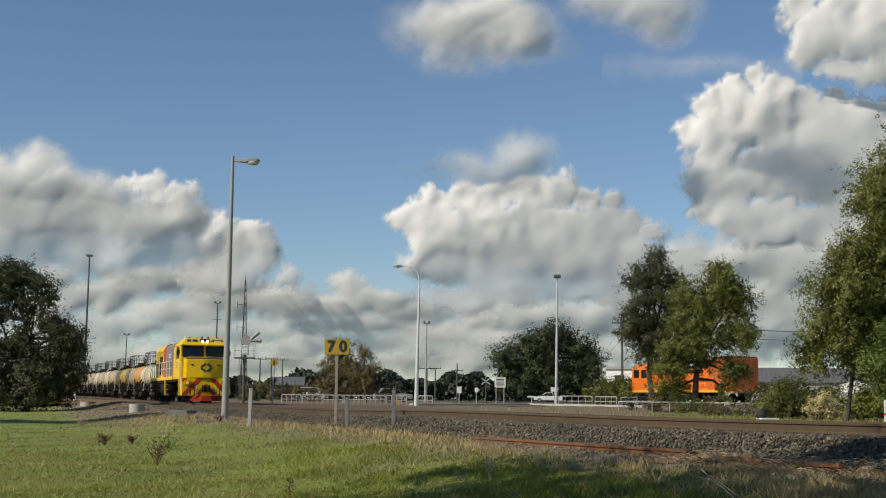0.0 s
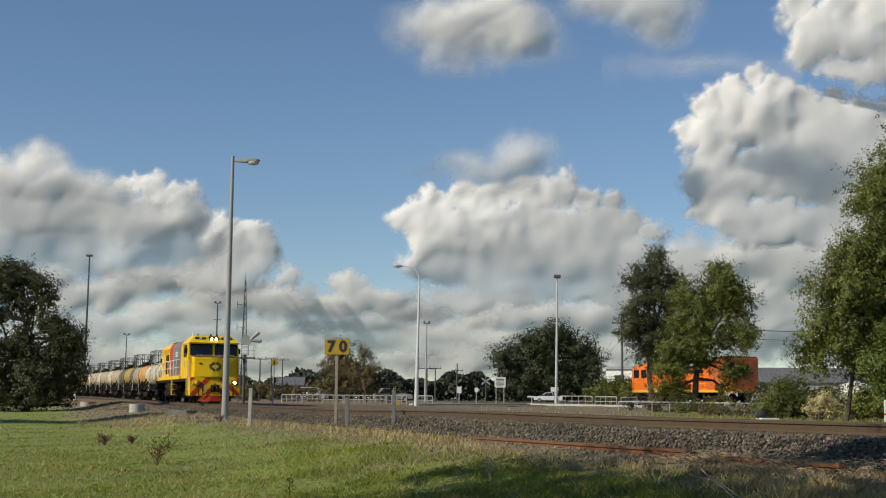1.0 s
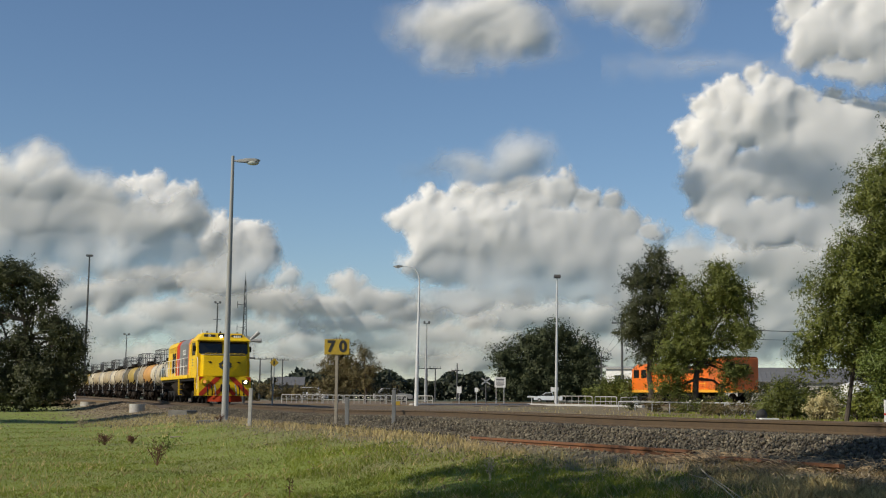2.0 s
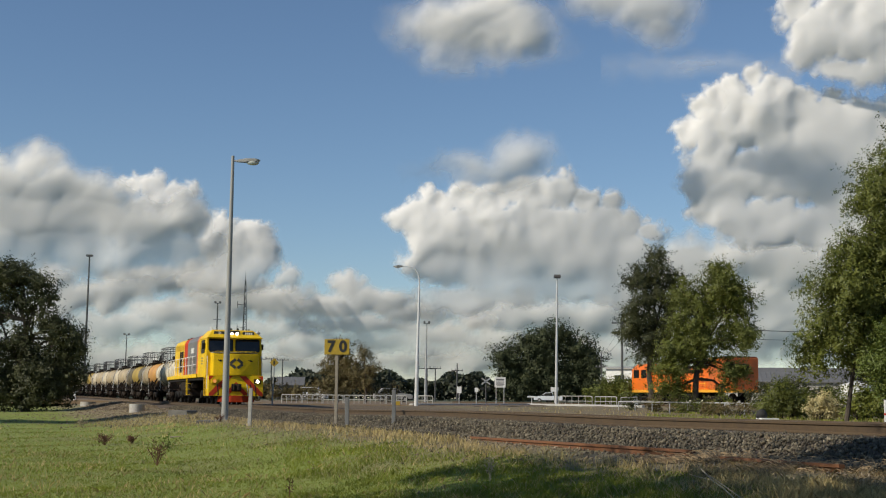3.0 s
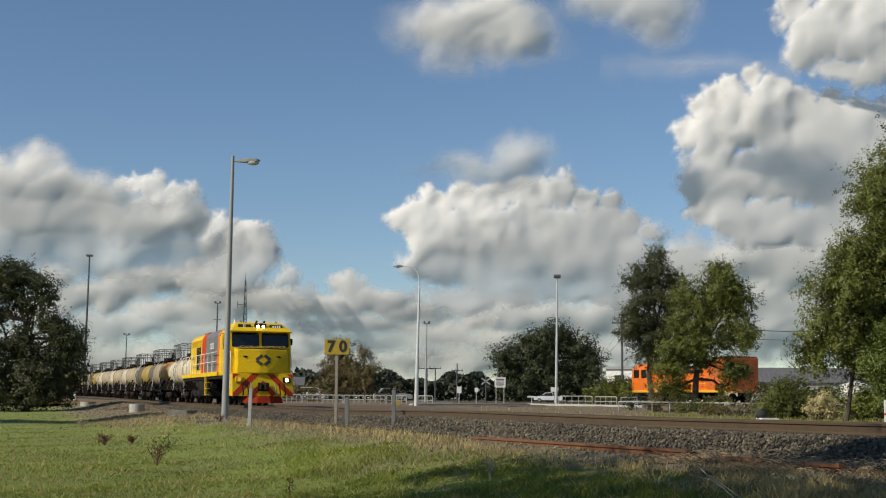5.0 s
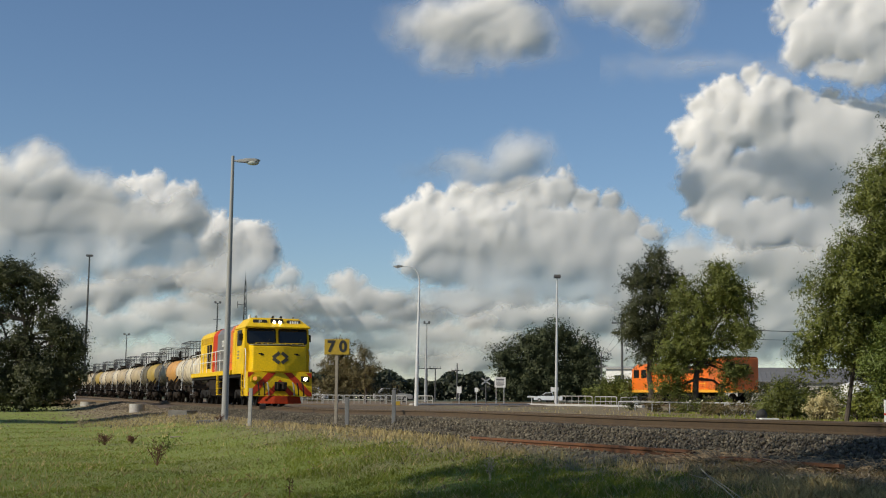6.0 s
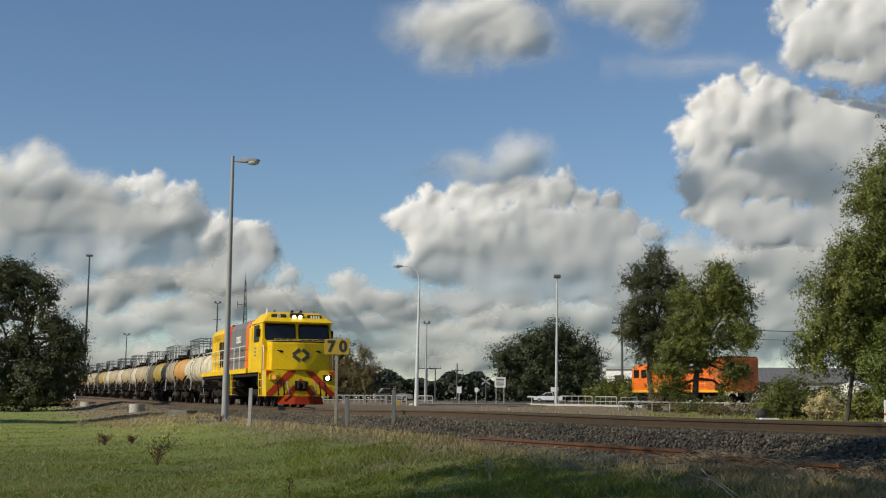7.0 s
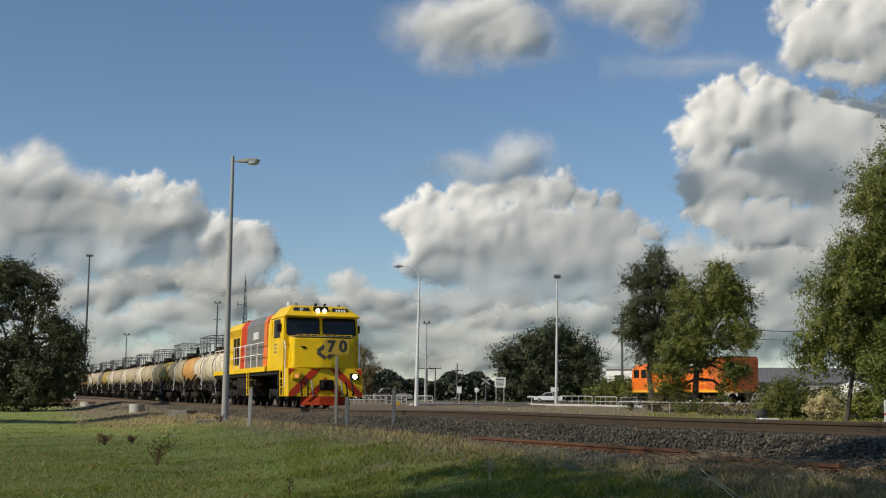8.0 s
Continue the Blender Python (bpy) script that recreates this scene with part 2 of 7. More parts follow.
# ---- ground ----
def build_ground():
    ys = np.concatenate([np.arange(-60, 6, 6.0), np.arange(6, 36, 0.35), np.arange(36, 80, 0.9), np.arange(80, 200, 4.0), np.array([220, 260, 330, 450, 700, 1100, 1800, 3000, 4500])])
    k = np.concatenate([-np.geomspace(40, 0.42, 22), np.linspace(-0.4, 0.4, 110), np.geomspace(0.42, 40, 22)])
    Y, K = np.meshgrid(ys, k, indexing="ij")
    X = K * np.maximum(np.abs(Y), 14)
    X = np.clip(X, -4500, 4500)
    Z = ground_z(X, Y)
    n, m = Y.shape
    idx = np.arange(n * m).reshape(n, m)
    quads = np.stack([idx[:-1, :-1], idx[:-1, 1:], idx[1:, 1:], idx[1:, :-1]], -1).reshape(-1, 4)
    mat, nt, p = shader("ground_soil")
    g = nt.nodes.new("ShaderNodeNewGeometry")
    pos = g.outputs["Position"]
    a = noise_node(nt, 0.35, 6, 0.6, pos)
    b = noise_node(nt, 7.0, 6, 0.7, pos)
    c = noise_node(nt, 60.0, 3, 0.6, pos)
    green = ramp(nt, b.outputs[0], [(0.3, (0.115, 0.15, 0.018)), (0.55, (0.19, 0.23, 0.032)), (0.75, (0.28, 0.265, 0.08))])
    dry = ramp(nt, b.outputs[0], [(0.3, (0.13, 0.10, 0.055)), (0.6, (0.22, 0.17, 0.095)), (0.8, (0.32, 0.26, 0.155))])
    at = nt.nodes.new("ShaderNodeAttribute")
    at.attribute_name = "bare"
    s = nt.nodes.new("ShaderNodeMath")
    s.operation = "ADD"
    nt.links.new(at.outputs["Fac"], s.inputs[0])
    sub = nt.nodes.new("ShaderNodeMapRange")
    sub.inputs[1].default_value, sub.inputs[2].default_value, sub.inputs[3].default_value, sub.inputs[4].default_value = 0.25, 0.75, -0.6, 0.6
    nt.links.new(a.outputs[0], sub.inputs[0])
    nt.links.new(sub.outputs[0], s.inputs[1])
    s.use_clamp = True
    col = mix(nt, s.outputs[0], green.outputs[0], dry.outputs[0])
    wooded = nt.nodes.new("ShaderNodeAttribute")
    wooded.attribute_name = "wooded"
    wood = ramp(nt, a.outputs[0], [(0.3, (0.025, 0.035, 0.014)), (0.7, (0.07, 0.08, 0.035))])
    dirt = nt.nodes.new("ShaderNodeAttribute")
    dirt.attribute_name = "dirt"
    soil = ramp(nt, b.outputs[0], [(0.3, (0.075, 0.052, 0.028)), (0.6, (0.13, 0.092, 0.05)), (0.8, (0.19, 0.14, 0.08))])
    col = mix(nt, dirt.outputs["Fac"], col, soil.outputs[0])
    col = mix(nt, wooded.outputs["Fac"], col, wood.outputs[0])
    gr = ramp(nt, c.outputs[0], [(0.3, (0.7, 0.7, 0.7)), (0.7, (1.2, 1.2, 1.2))])
    nt.links.new(mix(nt, 1.0, col, gr.outputs[0], "MULTIPLY"), p.inputs["Base Color"])
    p.inputs["Roughness"].default_value = 0.95
    bu = nt.nodes.new("ShaderNodeBump")
    bu.inputs["Strength"].default_value, bu.inputs["Distance"].default_value = 0.6, 0.05
    nt.links.new(b.outputs[0], bu.inputs["Height"])
    nt.links.new(bu.outputs[0], p.inputs["Normal"])
    me = fast_mesh("ground", np.stack([X, Y, Z], -1).reshape(-1, 3), quads, mat)
    d = track_d(X, Y)
    bare = np.where(d > 0, 1 - smooth01(3.0, 6.5, d), 1.0)
    bare = np.maximum(bare, 0.9 * smooth01(40, 60, Y) * (1 - smooth01(6.0, 9.0, d)))
    at2 = me.attributes.new("bare", "FLOAT", "POINT")
    at2.data.foreach_set("value", bare.astype(np.float32).ravel())
    at4 = me.attributes.new("dirt", "FLOAT", "POINT")
    at4.data.foreach_set("value", (smooth01(1.5, 2.2, -d) * (1 - 0.75 * smooth01(9, 16, -d))).astype(np.float32).ravel())
    at3 = me.attributes.new("wooded", "FLOAT", "POINT")
    at3.data.foreach_set("value", (smooth01(150, 260, Y) + smooth01(60, 120, np.abs(X)) - smooth01(150, 260, Y) * smooth01(60, 120, np.abs(X))).astype(np.float32).ravel())
    for poly in me.polygons:
        poly.use_smooth = True
    tagged(new("ground", me), "grassy ground with dry bare patches beside the railway", "ground", kind="structure")


build_ground()


# ---- railway ----
def climb(u):
    """The line rises towards the camera's end."""
    return 0.11 * smooth01(2.0, 17.0, -np.asarray(u, float)) + 0.006 * np.maximum(0.0, -26.0 - u)


def bend(u):
    """Far off the line curves gently towards the near side: metres to the side."""
    q = max(0.0, (u - 30.0) / 100.0)
    return 1.6 * q * q if q < 1 else 1.6 + 3.2 * (q - 1)


def rise(u):
    """Far off the line climbs a little."""
    return 0.28 * float(smooth01(30, 130, u))


def climbing(bm):
    for x in (-300, -200, -160, -130, -115, -100, -85, -70, -55, -40, -30, 2, 5, 8, 11, 14, 17, 26):
        bmesh.ops.bisect_plane(bm, geom=bm.verts[:] + bm.edges[:] + bm.faces[:], plane_co=(x, 0, 0), plane_no=(1, 0, 0))
    for v in bm.verts:
        v.co.z += float(climb(-v.co.x)) + rise(-v.co.x)
        v.co.y -= bend(-v.co.x)
    return bm


def build_track():
    root = empty("railway_track", pose(P0.x, P0.y, 0, 0, 0, HEADING), "straight railway track with rusty brown rails on grey ballast", "railway track", kind="structure")
    # local x runs towards the camera's end, local -y is the near side
    prof = [(-2.75, -0.62), (-1.55, -0.21), (1.55, -0.21), (2.75, -0.62)]
    bm = B()
    prism(bm, prof, "x", -420, 75)
    climbing(bm)
    part("ballast_bed", bm, worn("ballast_bed", (0.085, 0.06, 0.04), 0.95, 0, (0.05, 0.045, 0.04), 0.6, 6, 30, 0.8), root, "bed of dark grey crushed stone")
    for y in (-0.568, 0.568):
        bm = B()
        prism(bm, [(y - 0.07, -0.16), (y + 0.07, -0.16), (y + 0.07, -0.145), (y + 0.012, -0.125), (y + 0.012, -0.045), (y + 0.035, -0.035), (y + 0.035, -0.004),
                   (y + 0.03, 0.0), (y - 0.03, 0.0), (y - 0.035, -0.004), (y - 0.035, -0.035), (y - 0.012, -0.045), (y - 0.012, -0.125), (y - 0.07, -0.145)], "x", -420, 75)
        climbing(bm)
        rail = part("rail", bm, [RAILSIDE, RAILTOP], root)
        for f in rail.data.polygons:
            f.material_index = 1 if f.normal.z > 0.5 and f.center.z > -0.01 else 0
    bm = B()
    box(bm, -0.11, 0.11, -1.12, 1.12, -0.34, -0.165, 0.012)
    first = part("sleeper", bm, SLEEPER, root)
    first.location = (40, 0, float(climb(-40)))
    for i in range(1, 160):
        s = first.copy()
        scene.collection.objects.link(s)
        s.location = (40 - i * 0.68, 0.03 * math.sin(i * 2.3), 0.006 * math.sin(i * 5.1) + float(climb(i * 0.68 - 40)))
    return root


track = build_track()


def stones(name, n, place, size, seed, label, mat=None):
    """Crushed stones, one mesh. place(rng, n) gives x, y, z."""
    rng = np.random.default_rng(seed)
    base = np.array([(1, 0, 0), (-1, 0, 0), (0, 1, 0), (0, -1, 0), (0, 0, 1), (0, 0, -1)], float)
    tri = np.array([(0, 2, 4), (2, 1, 4), (1, 3, 4), (3, 0, 4), (2, 0, 5), (1, 2, 5), (3, 1, 5), (0, 3, 5)])
    c = place(rng, n)
    v = base[None] + rng.uniform(-0.45, 0.45, (n, 6, 3))
    s = rng.uniform(*size, n)
    v = v * (s[:, None, None] * rng.uniform(0.6, 1.2, (n, 1, 3)))
    a = rng.uniform(0, 6.28, n)
    ca, sa = np.cos(a)[:, None], np.sin(a)[:, None]
    x, y = v[..., 0] * ca - v[..., 1] * sa, v[..., 0] * sa + v[..., 1] * ca
    v = np.stack([x, y, v[..., 2]], -1) + c[:, None, :]
    f = (np.arange(n)[:, None, None] * 6 + tri[None]).reshape(-1, 3)
    return tagged(new(name, fast_mesh(name, v.reshape(-1, 3), f, mat or BALLAST)), label, "gravel", kind="stuff")


def ballast_place(rng, n):
    u = np.concatenate([rng.uniform(-48, -8, n * 2 // 3), rng.uniform(-8, 32, n - n * 2 // 3)])
    d = rng.uniform(0.68, 2.95, n)
    z = np.where(d < 1.55, -0.20, -0.20 - (d - 1.55) / 1.2 * 0.32)
    z = np.maximum(z, -0.42) + rng.uniform(-0.02, 0.03, n) + climb(u)
    return np.stack([P0.x + AWAY.x * u + SIDE.x * d, P0.y + AWAY.y * u + SIDE.y * d, z], -1)


stones("ballast_stones", 52000, ballast_place, (0.014, 0.034), 3, "loose grey crushed stones on the embankment shoulder")


def toe_place(rng, n):
    u = rng.uniform(-46, 20, n)
    d = 2.6 + rng.exponential(0.75, n)
    x, y = P0.x + AWAY.x * u + SIDE.x * d, P0.y + AWAY.y * u + SIDE.y * d
    return np.stack([x, y, ground_z(x, y) + 0.01], -1)


stones("stray_stones", 14000, toe_place, (0.010, 0.026), 4, "stray stones along the foot of the ballast", DIRTSTONE)


# ---- trees ----
def leaf_cloud(name, lobes, n, size, material, seed, parent, droop=0.0, reach=2.6, slim=0.42, scatter=0.62):
    """A crown of small leaves, gathered in sprays, in several lobes (x, y, z, rx, ry, rz)."""
    rng = np.random.default_rng(seed)
    lo = np.array(lobes, float)
    subs = []
    for lb in lo:
        subs.append(lb * np.array([1, 1, 1, 0.72, 0.72, 0.72]))
        for _ in range(8):
            v = rng.normal(size=3)
            v /= np.linalg.norm(v)
            s = rng.uniform(0.30, 0.52)
            subs.append(np.concatenate([lb[:3] + v * lb[3:] * rng.uniform(0.55, 0.88), np.full(3, min(lb[3:]) * s) * np.array([1.15, 1.15, 0.85])]))
    lo = np.array(subs)
    lo[:, 2] = np.maximum(lo[:, 2], lo[:, 5] * 0.6 + 0.05)
    w = (lo[:, 3] * lo[:, 4] * lo[:, 5]) ** 0.67
    sprays = max(30, n // 40)
    which = rng.choice(len(lo), sprays, p=w / w.sum())
    dirs = rng.normal(size=(sprays, 3))
    dirs /= np.linalg.norm(dirs, axis=1)[:, None]
    rad = rng.uniform(0.30, 1.0, sprays) ** 0.6 * rng.uniform(0.78, 1.15, sprays)
    c = lo[which, :3] + dirs * rad[:, None] * lo[which, 3:]
    sp = rng.uniform(0.6, 1.5, sprays) * size * 3.0
    k = rng.integers(0, sprays, n)
    way = dirs + rng.normal(size=(sprays, 3)) * 0.5
    way[:, 2] += 0.25 - droop * 0.6
    way /= np.linalg.norm(way, axis=1)[:, None]
    run = rng.uniform(-0.4, 1.0, n)
    off = way[k] * (run * sp[k] * reach)[:, None] + rng.normal(size=(n, 3)) * (sp[k] * scatter * (1 - 0.5 * run))[:, None]
    p = c[k] + off
    p[:, 2] -= droop * np.abs(run) * sp[k]
    face = dirs[k] + rng.normal(size=(n, 3)) * 0.42 + np.array([0, 0, 0.35])
    a = np.cross(face, rng.normal(size=(n, 3)))
    a /= np.linalg.norm(a, axis=1)[:, None]
    b = np.cross(a, face)
    b /= np.linalg.norm(b, axis=1)[:, None]
    s = rng.uniform(0.6, 1.35, n)[:, None] * size
    q = np.stack([p - a * s, p + b * s * slim, p + a * s, p - b * s * slim], 1)
    ob = new(name, fast_mesh(name, q.reshape(-1, 3), np.arange(n * 4).reshape(n, 4), material))
    ob.parent = parent
    return ob


def limbs(bm, base, top, r, lobes, rng, forks=1):
    """A bent tapered trunk with a limb into each lobe."""
    base, top = Vector(base), Vector(top)
    pts = [base.lerp(top, i / 5) + Vector((rng.uniform(-1, 1), rng.uniform(-1, 1), 0)) * r * (0.5 if 0 < i < 5 else 0) for i in range(6)]
    for i in range(5):
        rod(bm, pts[i], pts[i + 1], r * (1 - i * 0.13) * (1.25 if i == 0 else 1), r * (1 - (i + 1) * 0.13), 8)
    for lb in lobes:
        c = Vector(lb[:3])
        a = pts[rng.randint(2, 5)]
        mid = a.lerp(c, 0.5) + Vector((rng.uniform(-1, 1), rng.uniform(-1, 1), rng.uniform(0.2, 1))) * 0.12 * (c - a).length
        rod(bm, a, mid, r * 0.45, r * 0.3, 6)
        rod(bm, mid, c, r * 0.3, r * 0.14, 6)
        for _ in range(5):
            e = c + Vector((rng.uniform(-1, 1) * lb[3], rng.uniform(-1, 1) * lb[4], rng.uniform(-0.6, 1) * lb[5])) * 0.8
            rod(bm, mid.lerp(c, rng.uniform(0.3, 1)), e, r * 0.13, r * 0.03, 4)


def tree(x, y, height, lobes, n, size, leaf, label, seed, r=0.2, fork=0.55, droop=0.0, name="tree", group="", sink=0.05, **spray):
    z = gz(x, y) - sink
    root = empty(name, pose(x, y, z), label, "tree" if name == "tree" else "bush", group)
    rng = random.Random(seed)
    bm = B()
    limbs(bm, (0, 0, 0), (lobes[0][0] * 0.6, lobes[0][1] * 0.6, height * fork), r, lobes, rng)
    part("trunk", bm, BARK, root)
    leaf_cloud("crown", lobes, n, size, leaf, seed, root, droop, **spray)
    return root


def build_trees():
    # dark spreading tree by the far end of the train
    tree(-27.6, 85, 10.2, [(-0.6, 0, 8.9, 1.5, 1.6, 1.2), (-3.0, 0.4, 8.5, 2.2, 2.0, 1.7), (0.9, 0.2, 8.1, 0.9, 1.2, 1.0), (-2.2, 0.2, 6.6, 1.6, 1.6, 0.9), (1.5, 0, 6.0, 1.1, 1.2, 0.8), (2.7, 0.2, 5.0, 0.9, 1.0, 1.1),
                           (3.0, 0.2, 3.6, 0.75, 0.9, 0.9), (-1.4, 0, 4.6, 2.1, 1.8, 1.2), (0.4, 0, 4.1, 1.3, 1.4, 0.9), (-4.8, 0, 4.6, 2.4, 2.2, 2.6), (0.8, 0.2, 2.5, 2.0, 1.8, 1.4), (-1.6, -0.4, 2.2, 2.4, 1.8, 1.7),
                           (2.3, 0.3, 1.6, 1.0, 1.1, 1.2), (0.4, -0.6, 1.1, 2.2, 1.4, 1.1), (-5.4, -0.4, 1.8, 2.6, 1.6, 1.8), (-5.4, 0, 7.0, 2.2, 2.0, 2.0), (3.7, 0.2, 2.5, 0.45, 0.5, 0.3), (-0.1, 0.6, 6.9, 0.8, 1.0, 0.6), (2.0, 0.3, 3.4, 1.0, 1.2, 0.9), (1.9, -0.3, 4.4, 0.6, 0.8, 0.5), (-1.0, 0.5, 7.5, 1.0, 1.0, 0.6), (-1.6, -0.5, 9.0, 1.6, 1.4, 1.1), (0.5, -0.4, 7.2, 1.4, 1.0, 0.7), (-4.0, -0.6, 6.2, 1.8, 1.2, 1.1), (1.9, 0.2, 5.4, 1.5, 1.0, 1.2), (0.6, -0.5, 3.2, 2.4, 1.4, 1.5), (2.7, -0.3, 2.6, 1.1, 1.0, 1.6), (1.2, -0.6, 1.9, 1.8, 1.2, 1.7), (-3.0, -0.5, 3.4, 2.2, 1.4, 1.8), (3.0, 0, 4.3, 0.9, 0.8, 1.0), (-1.5, -0.8, 1.2, 2.5, 1.2, 1.2), (1.0, -0.8, 1.0, 1.8, 1.0, 1.0)],
         105000, 0.095, LEAF_DARK, "large dark green spreading tree standing in the grass", 11, 0.26, 0.6)
    # pair in front of the orange locomotive
    tree(12.75, 78, 9.9, [(0, 0, 7.6, 1.2, 1.2, 1.5), (0.4, 0, 9.2, 0.8, 0.9, 0.9), (-0.7, 0, 8.0, 0.9, 0.9, 0.9), (1.2, 0, 8.4, 0.9, 0.9, 0.9), (-0.9, 0, 5.9, 1.2, 1.2, 1.2), (0.9, 0.2, 5.8, 1.2, 1.2, 1.5), (0.1, 0, 4.6, 1.5, 1.3, 1.1), (-1.2, 0, 4.9, 0.9, 0.8, 0.9), (1.5, 0, 7.0, 0.8, 0.8, 0.9), (-0.5, 0, 3.6, 1.0, 0.9, 0.6)],
         52000, 0.062, LEAF_DARK, "open dark green tree with a gappy crown", 12, 0.2, 0.6, 0.2, reach=3.2, slim=0.42, scatter=0.55, sink=0.25)
    tree(14.1, 72, 8.9, [(1.2, 0, 7.2, 1.3, 1.3, 1.4), (1.5, 0, 8.3, 0.8, 0.9, 0.7), (-0.2, 0, 6.8, 1.1, 1.0, 1.1), (2.5, 0, 6.8, 1.1, 1.0, 1.1), (2.2, 0, 5.9, 1.5, 1.4, 1.5), (0.2, 0, 5.6, 1.5, 1.4, 1.5), (1.0, 0, 4.4, 2.0, 1.6, 1.3), (-0.6, 0, 3.6, 1.3, 1.2, 1.2), (2.8, 0, 4.3, 1.0, 1.0, 1.0),
                        (0.3, 0, 3.3, 1.4, 1.2, 0.6), (2.2, 0, 2.8, 0.9, 0.9, 0.7), (-1.5, 0, 2.3, 1.1, 0.9, 1.3), (-0.9, 0, 1.6, 0.7, 0.7, 0.8), (1.9, 0, 1.6, 0.5, 0.5, 0.9), (2.3, 0, 2.4, 0.8, 0.7, 0.7)],
         85000, 0.064, LEAF_OLIVE, "bushy olive green tree with drooping sprays", 13, 0.22, 0.6, 0.35, reach=3.2, slim=0.40, scatter=0.55, sink=0.25)
    # tall trees at the edge of the yard
    tree(14.8, 47, 12, [(2.2, 0, 10.3, 0.9, 1.0, 1.5), (1.9, 0, 8.3, 1.6, 1.5, 1.6), (1.0, 0, 6.7, 1.7, 1.4, 1.5), (2.9, 0, 6.4, 2.0, 1.6, 2.0), (0.1, 0, 5.2, 1.7, 1.4, 1.4), (2.3, 0, 4.4, 2.3, 1.8, 1.7),
                        (-0.5, 0, 3.7, 1.3, 1.2, 1.1), (4.2, 0, 3.6, 1.8, 1.5, 1.9), (-1.1, 0, 2.6, 0.8, 0.8, 0.6), (0.6, 0, 2.7, 1.2, 1.2, 0.8), (3.6, 0, 8.4, 1.6, 1.4, 2.2), (3.9, 0.4, 5.6, 1.8, 1.5, 2.0), (1.6, 0.3, 3.2, 1.6, 1.3, 1.2)],
         190000, 0.06, LEAF_OLIVE, "tall feathery olive green tree with drooping sprays", 14, 0.085, 0.7, 0.3, reach=3.4, slim=0.40, scatter=0.6, sink=0.25)
    tree(15.0, 43.5, 4.5, [(1.0, 0, 3.2, 1.2, 1.2, 1.1), (0.1, 0, 2.4, 0.9, 1.0, 0.8), (1.3, 0, 1.8, 1.3, 1.2, 0.9), (0.4, 0, 1.6, 0.8, 0.9, 0.5)],
         30000, 0.05, LEAF_GREEN, "low bright green tree with drooping leaves", 15, 0.12, 0.6, 0.8, sink=0.25)
    # brownish trees behind the crossing
    tree(-10.6, 130, 6.6, [(0.3, 0, 5.4, 1.0, 1.0, 1.2), (-0.8, 0, 3.8, 1.5, 1.3, 1.2), (0.9, 0, 3.6, 1.4, 1.3, 1.3), (0, 0, 2.0, 2.2, 1.6, 1.4)], 24000, 0.08, LEAF_BROWN, "half bare brown and olive tree", 16, 0.18, 0.7)
    tree(-7.6, 128, 5.9, [(-0.2, 0, 4.9, 0.8, 0.8, 1.0), (0.6, 0, 3.6, 1.1, 1.0, 1.1), (-0.8, 0, 3.0, 1.1, 1.0, 1.2), (0.2, 0, 1.6, 1.6, 1.3, 1.0)], 13000, 0.07, LEAF_BROWN, "thin brown tree with bare twigs", 17, 0.16, 0.8)
    # large dark clump beyond the crossing
    k = 1.36
    tree(19.4, 231, 10.2 * k, [tuple(v * k for v in lb) for lb in ((0.8, 0, 8.2, 3.4, 2.6, 1.9), (-2.6, 0, 7.0, 3.2, 2.4, 1.8), (-5.2, 0, 5.2, 2.2, 2.2, 2.0), (4.2, 0, 7.2, 2.8, 2.4, 2.0), (5.6, 0, 4.6, 2.0, 2.0, 2.2),
                                                                    (0, 0, 4.4, 5.5, 3.0, 2.8), (-3.0, 0, 2.4, 4.5, 2.6, 2.0), (3.6, 0, 2.2, 4.0, 2.6, 2.0))],
         60000, 0.24, LEAF_CLUMP, "broad dark green trees grown into one clump", 18, 0.5, 0.5)


build_trees()


def far_wood():
    rng = np.random.default_rng(5)
    n = 50000
    x = rng.uniform(-150, 175, n)
    y = 330 + rng.uniform(-12, 12, n)
    top = 5.8 + 1.3 * np.sin(x * 0.11 + 1) * np.sin(x * 0.037) + 0.9 * np.sin(x * 0.31) + 0.7 * np.sin(x * 0.83)
    z = top * rng.uniform(0, 1, n) ** 0.7
    p = np.stack([x, y, z], -1)
    a = rng.normal(size=(n, 3)); a /= np.linalg.norm(a, axis=1)[:, None]
    b = np.cross(a, rng.normal(size=(n, 3))); b /= np.linalg.norm(b, axis=1)[:, None]
    s = rng.uniform(0.35, 0.85, n)[:, None]
    q = np.stack([p - a * s, p + b * s * 0.7, p + a * s, p - b * s * 0.7], 1)
    tagged(new("far_wood", fast_mesh("far_wood", q.reshape(-1, 3), np.arange(n * 4).reshape(n, 4), LEAF_FAR)), "low dark woodland along the horizon", "woodland", kind="stuff")


far_wood()


# ---- clouds ----
def lattice(ix, iy, seed):
    h = (ix.astype(np.int64) * 374761393 + iy.astype(np.int64) * 668265263 + seed * 974634777) & 0x7FFFFFFF
    h = ((h ^ (h >> 13)) * 1274126177) & 0x7FFFFFFF
    return ((h ^ (h >> 16)) & 0xFFFF) / 65535.0


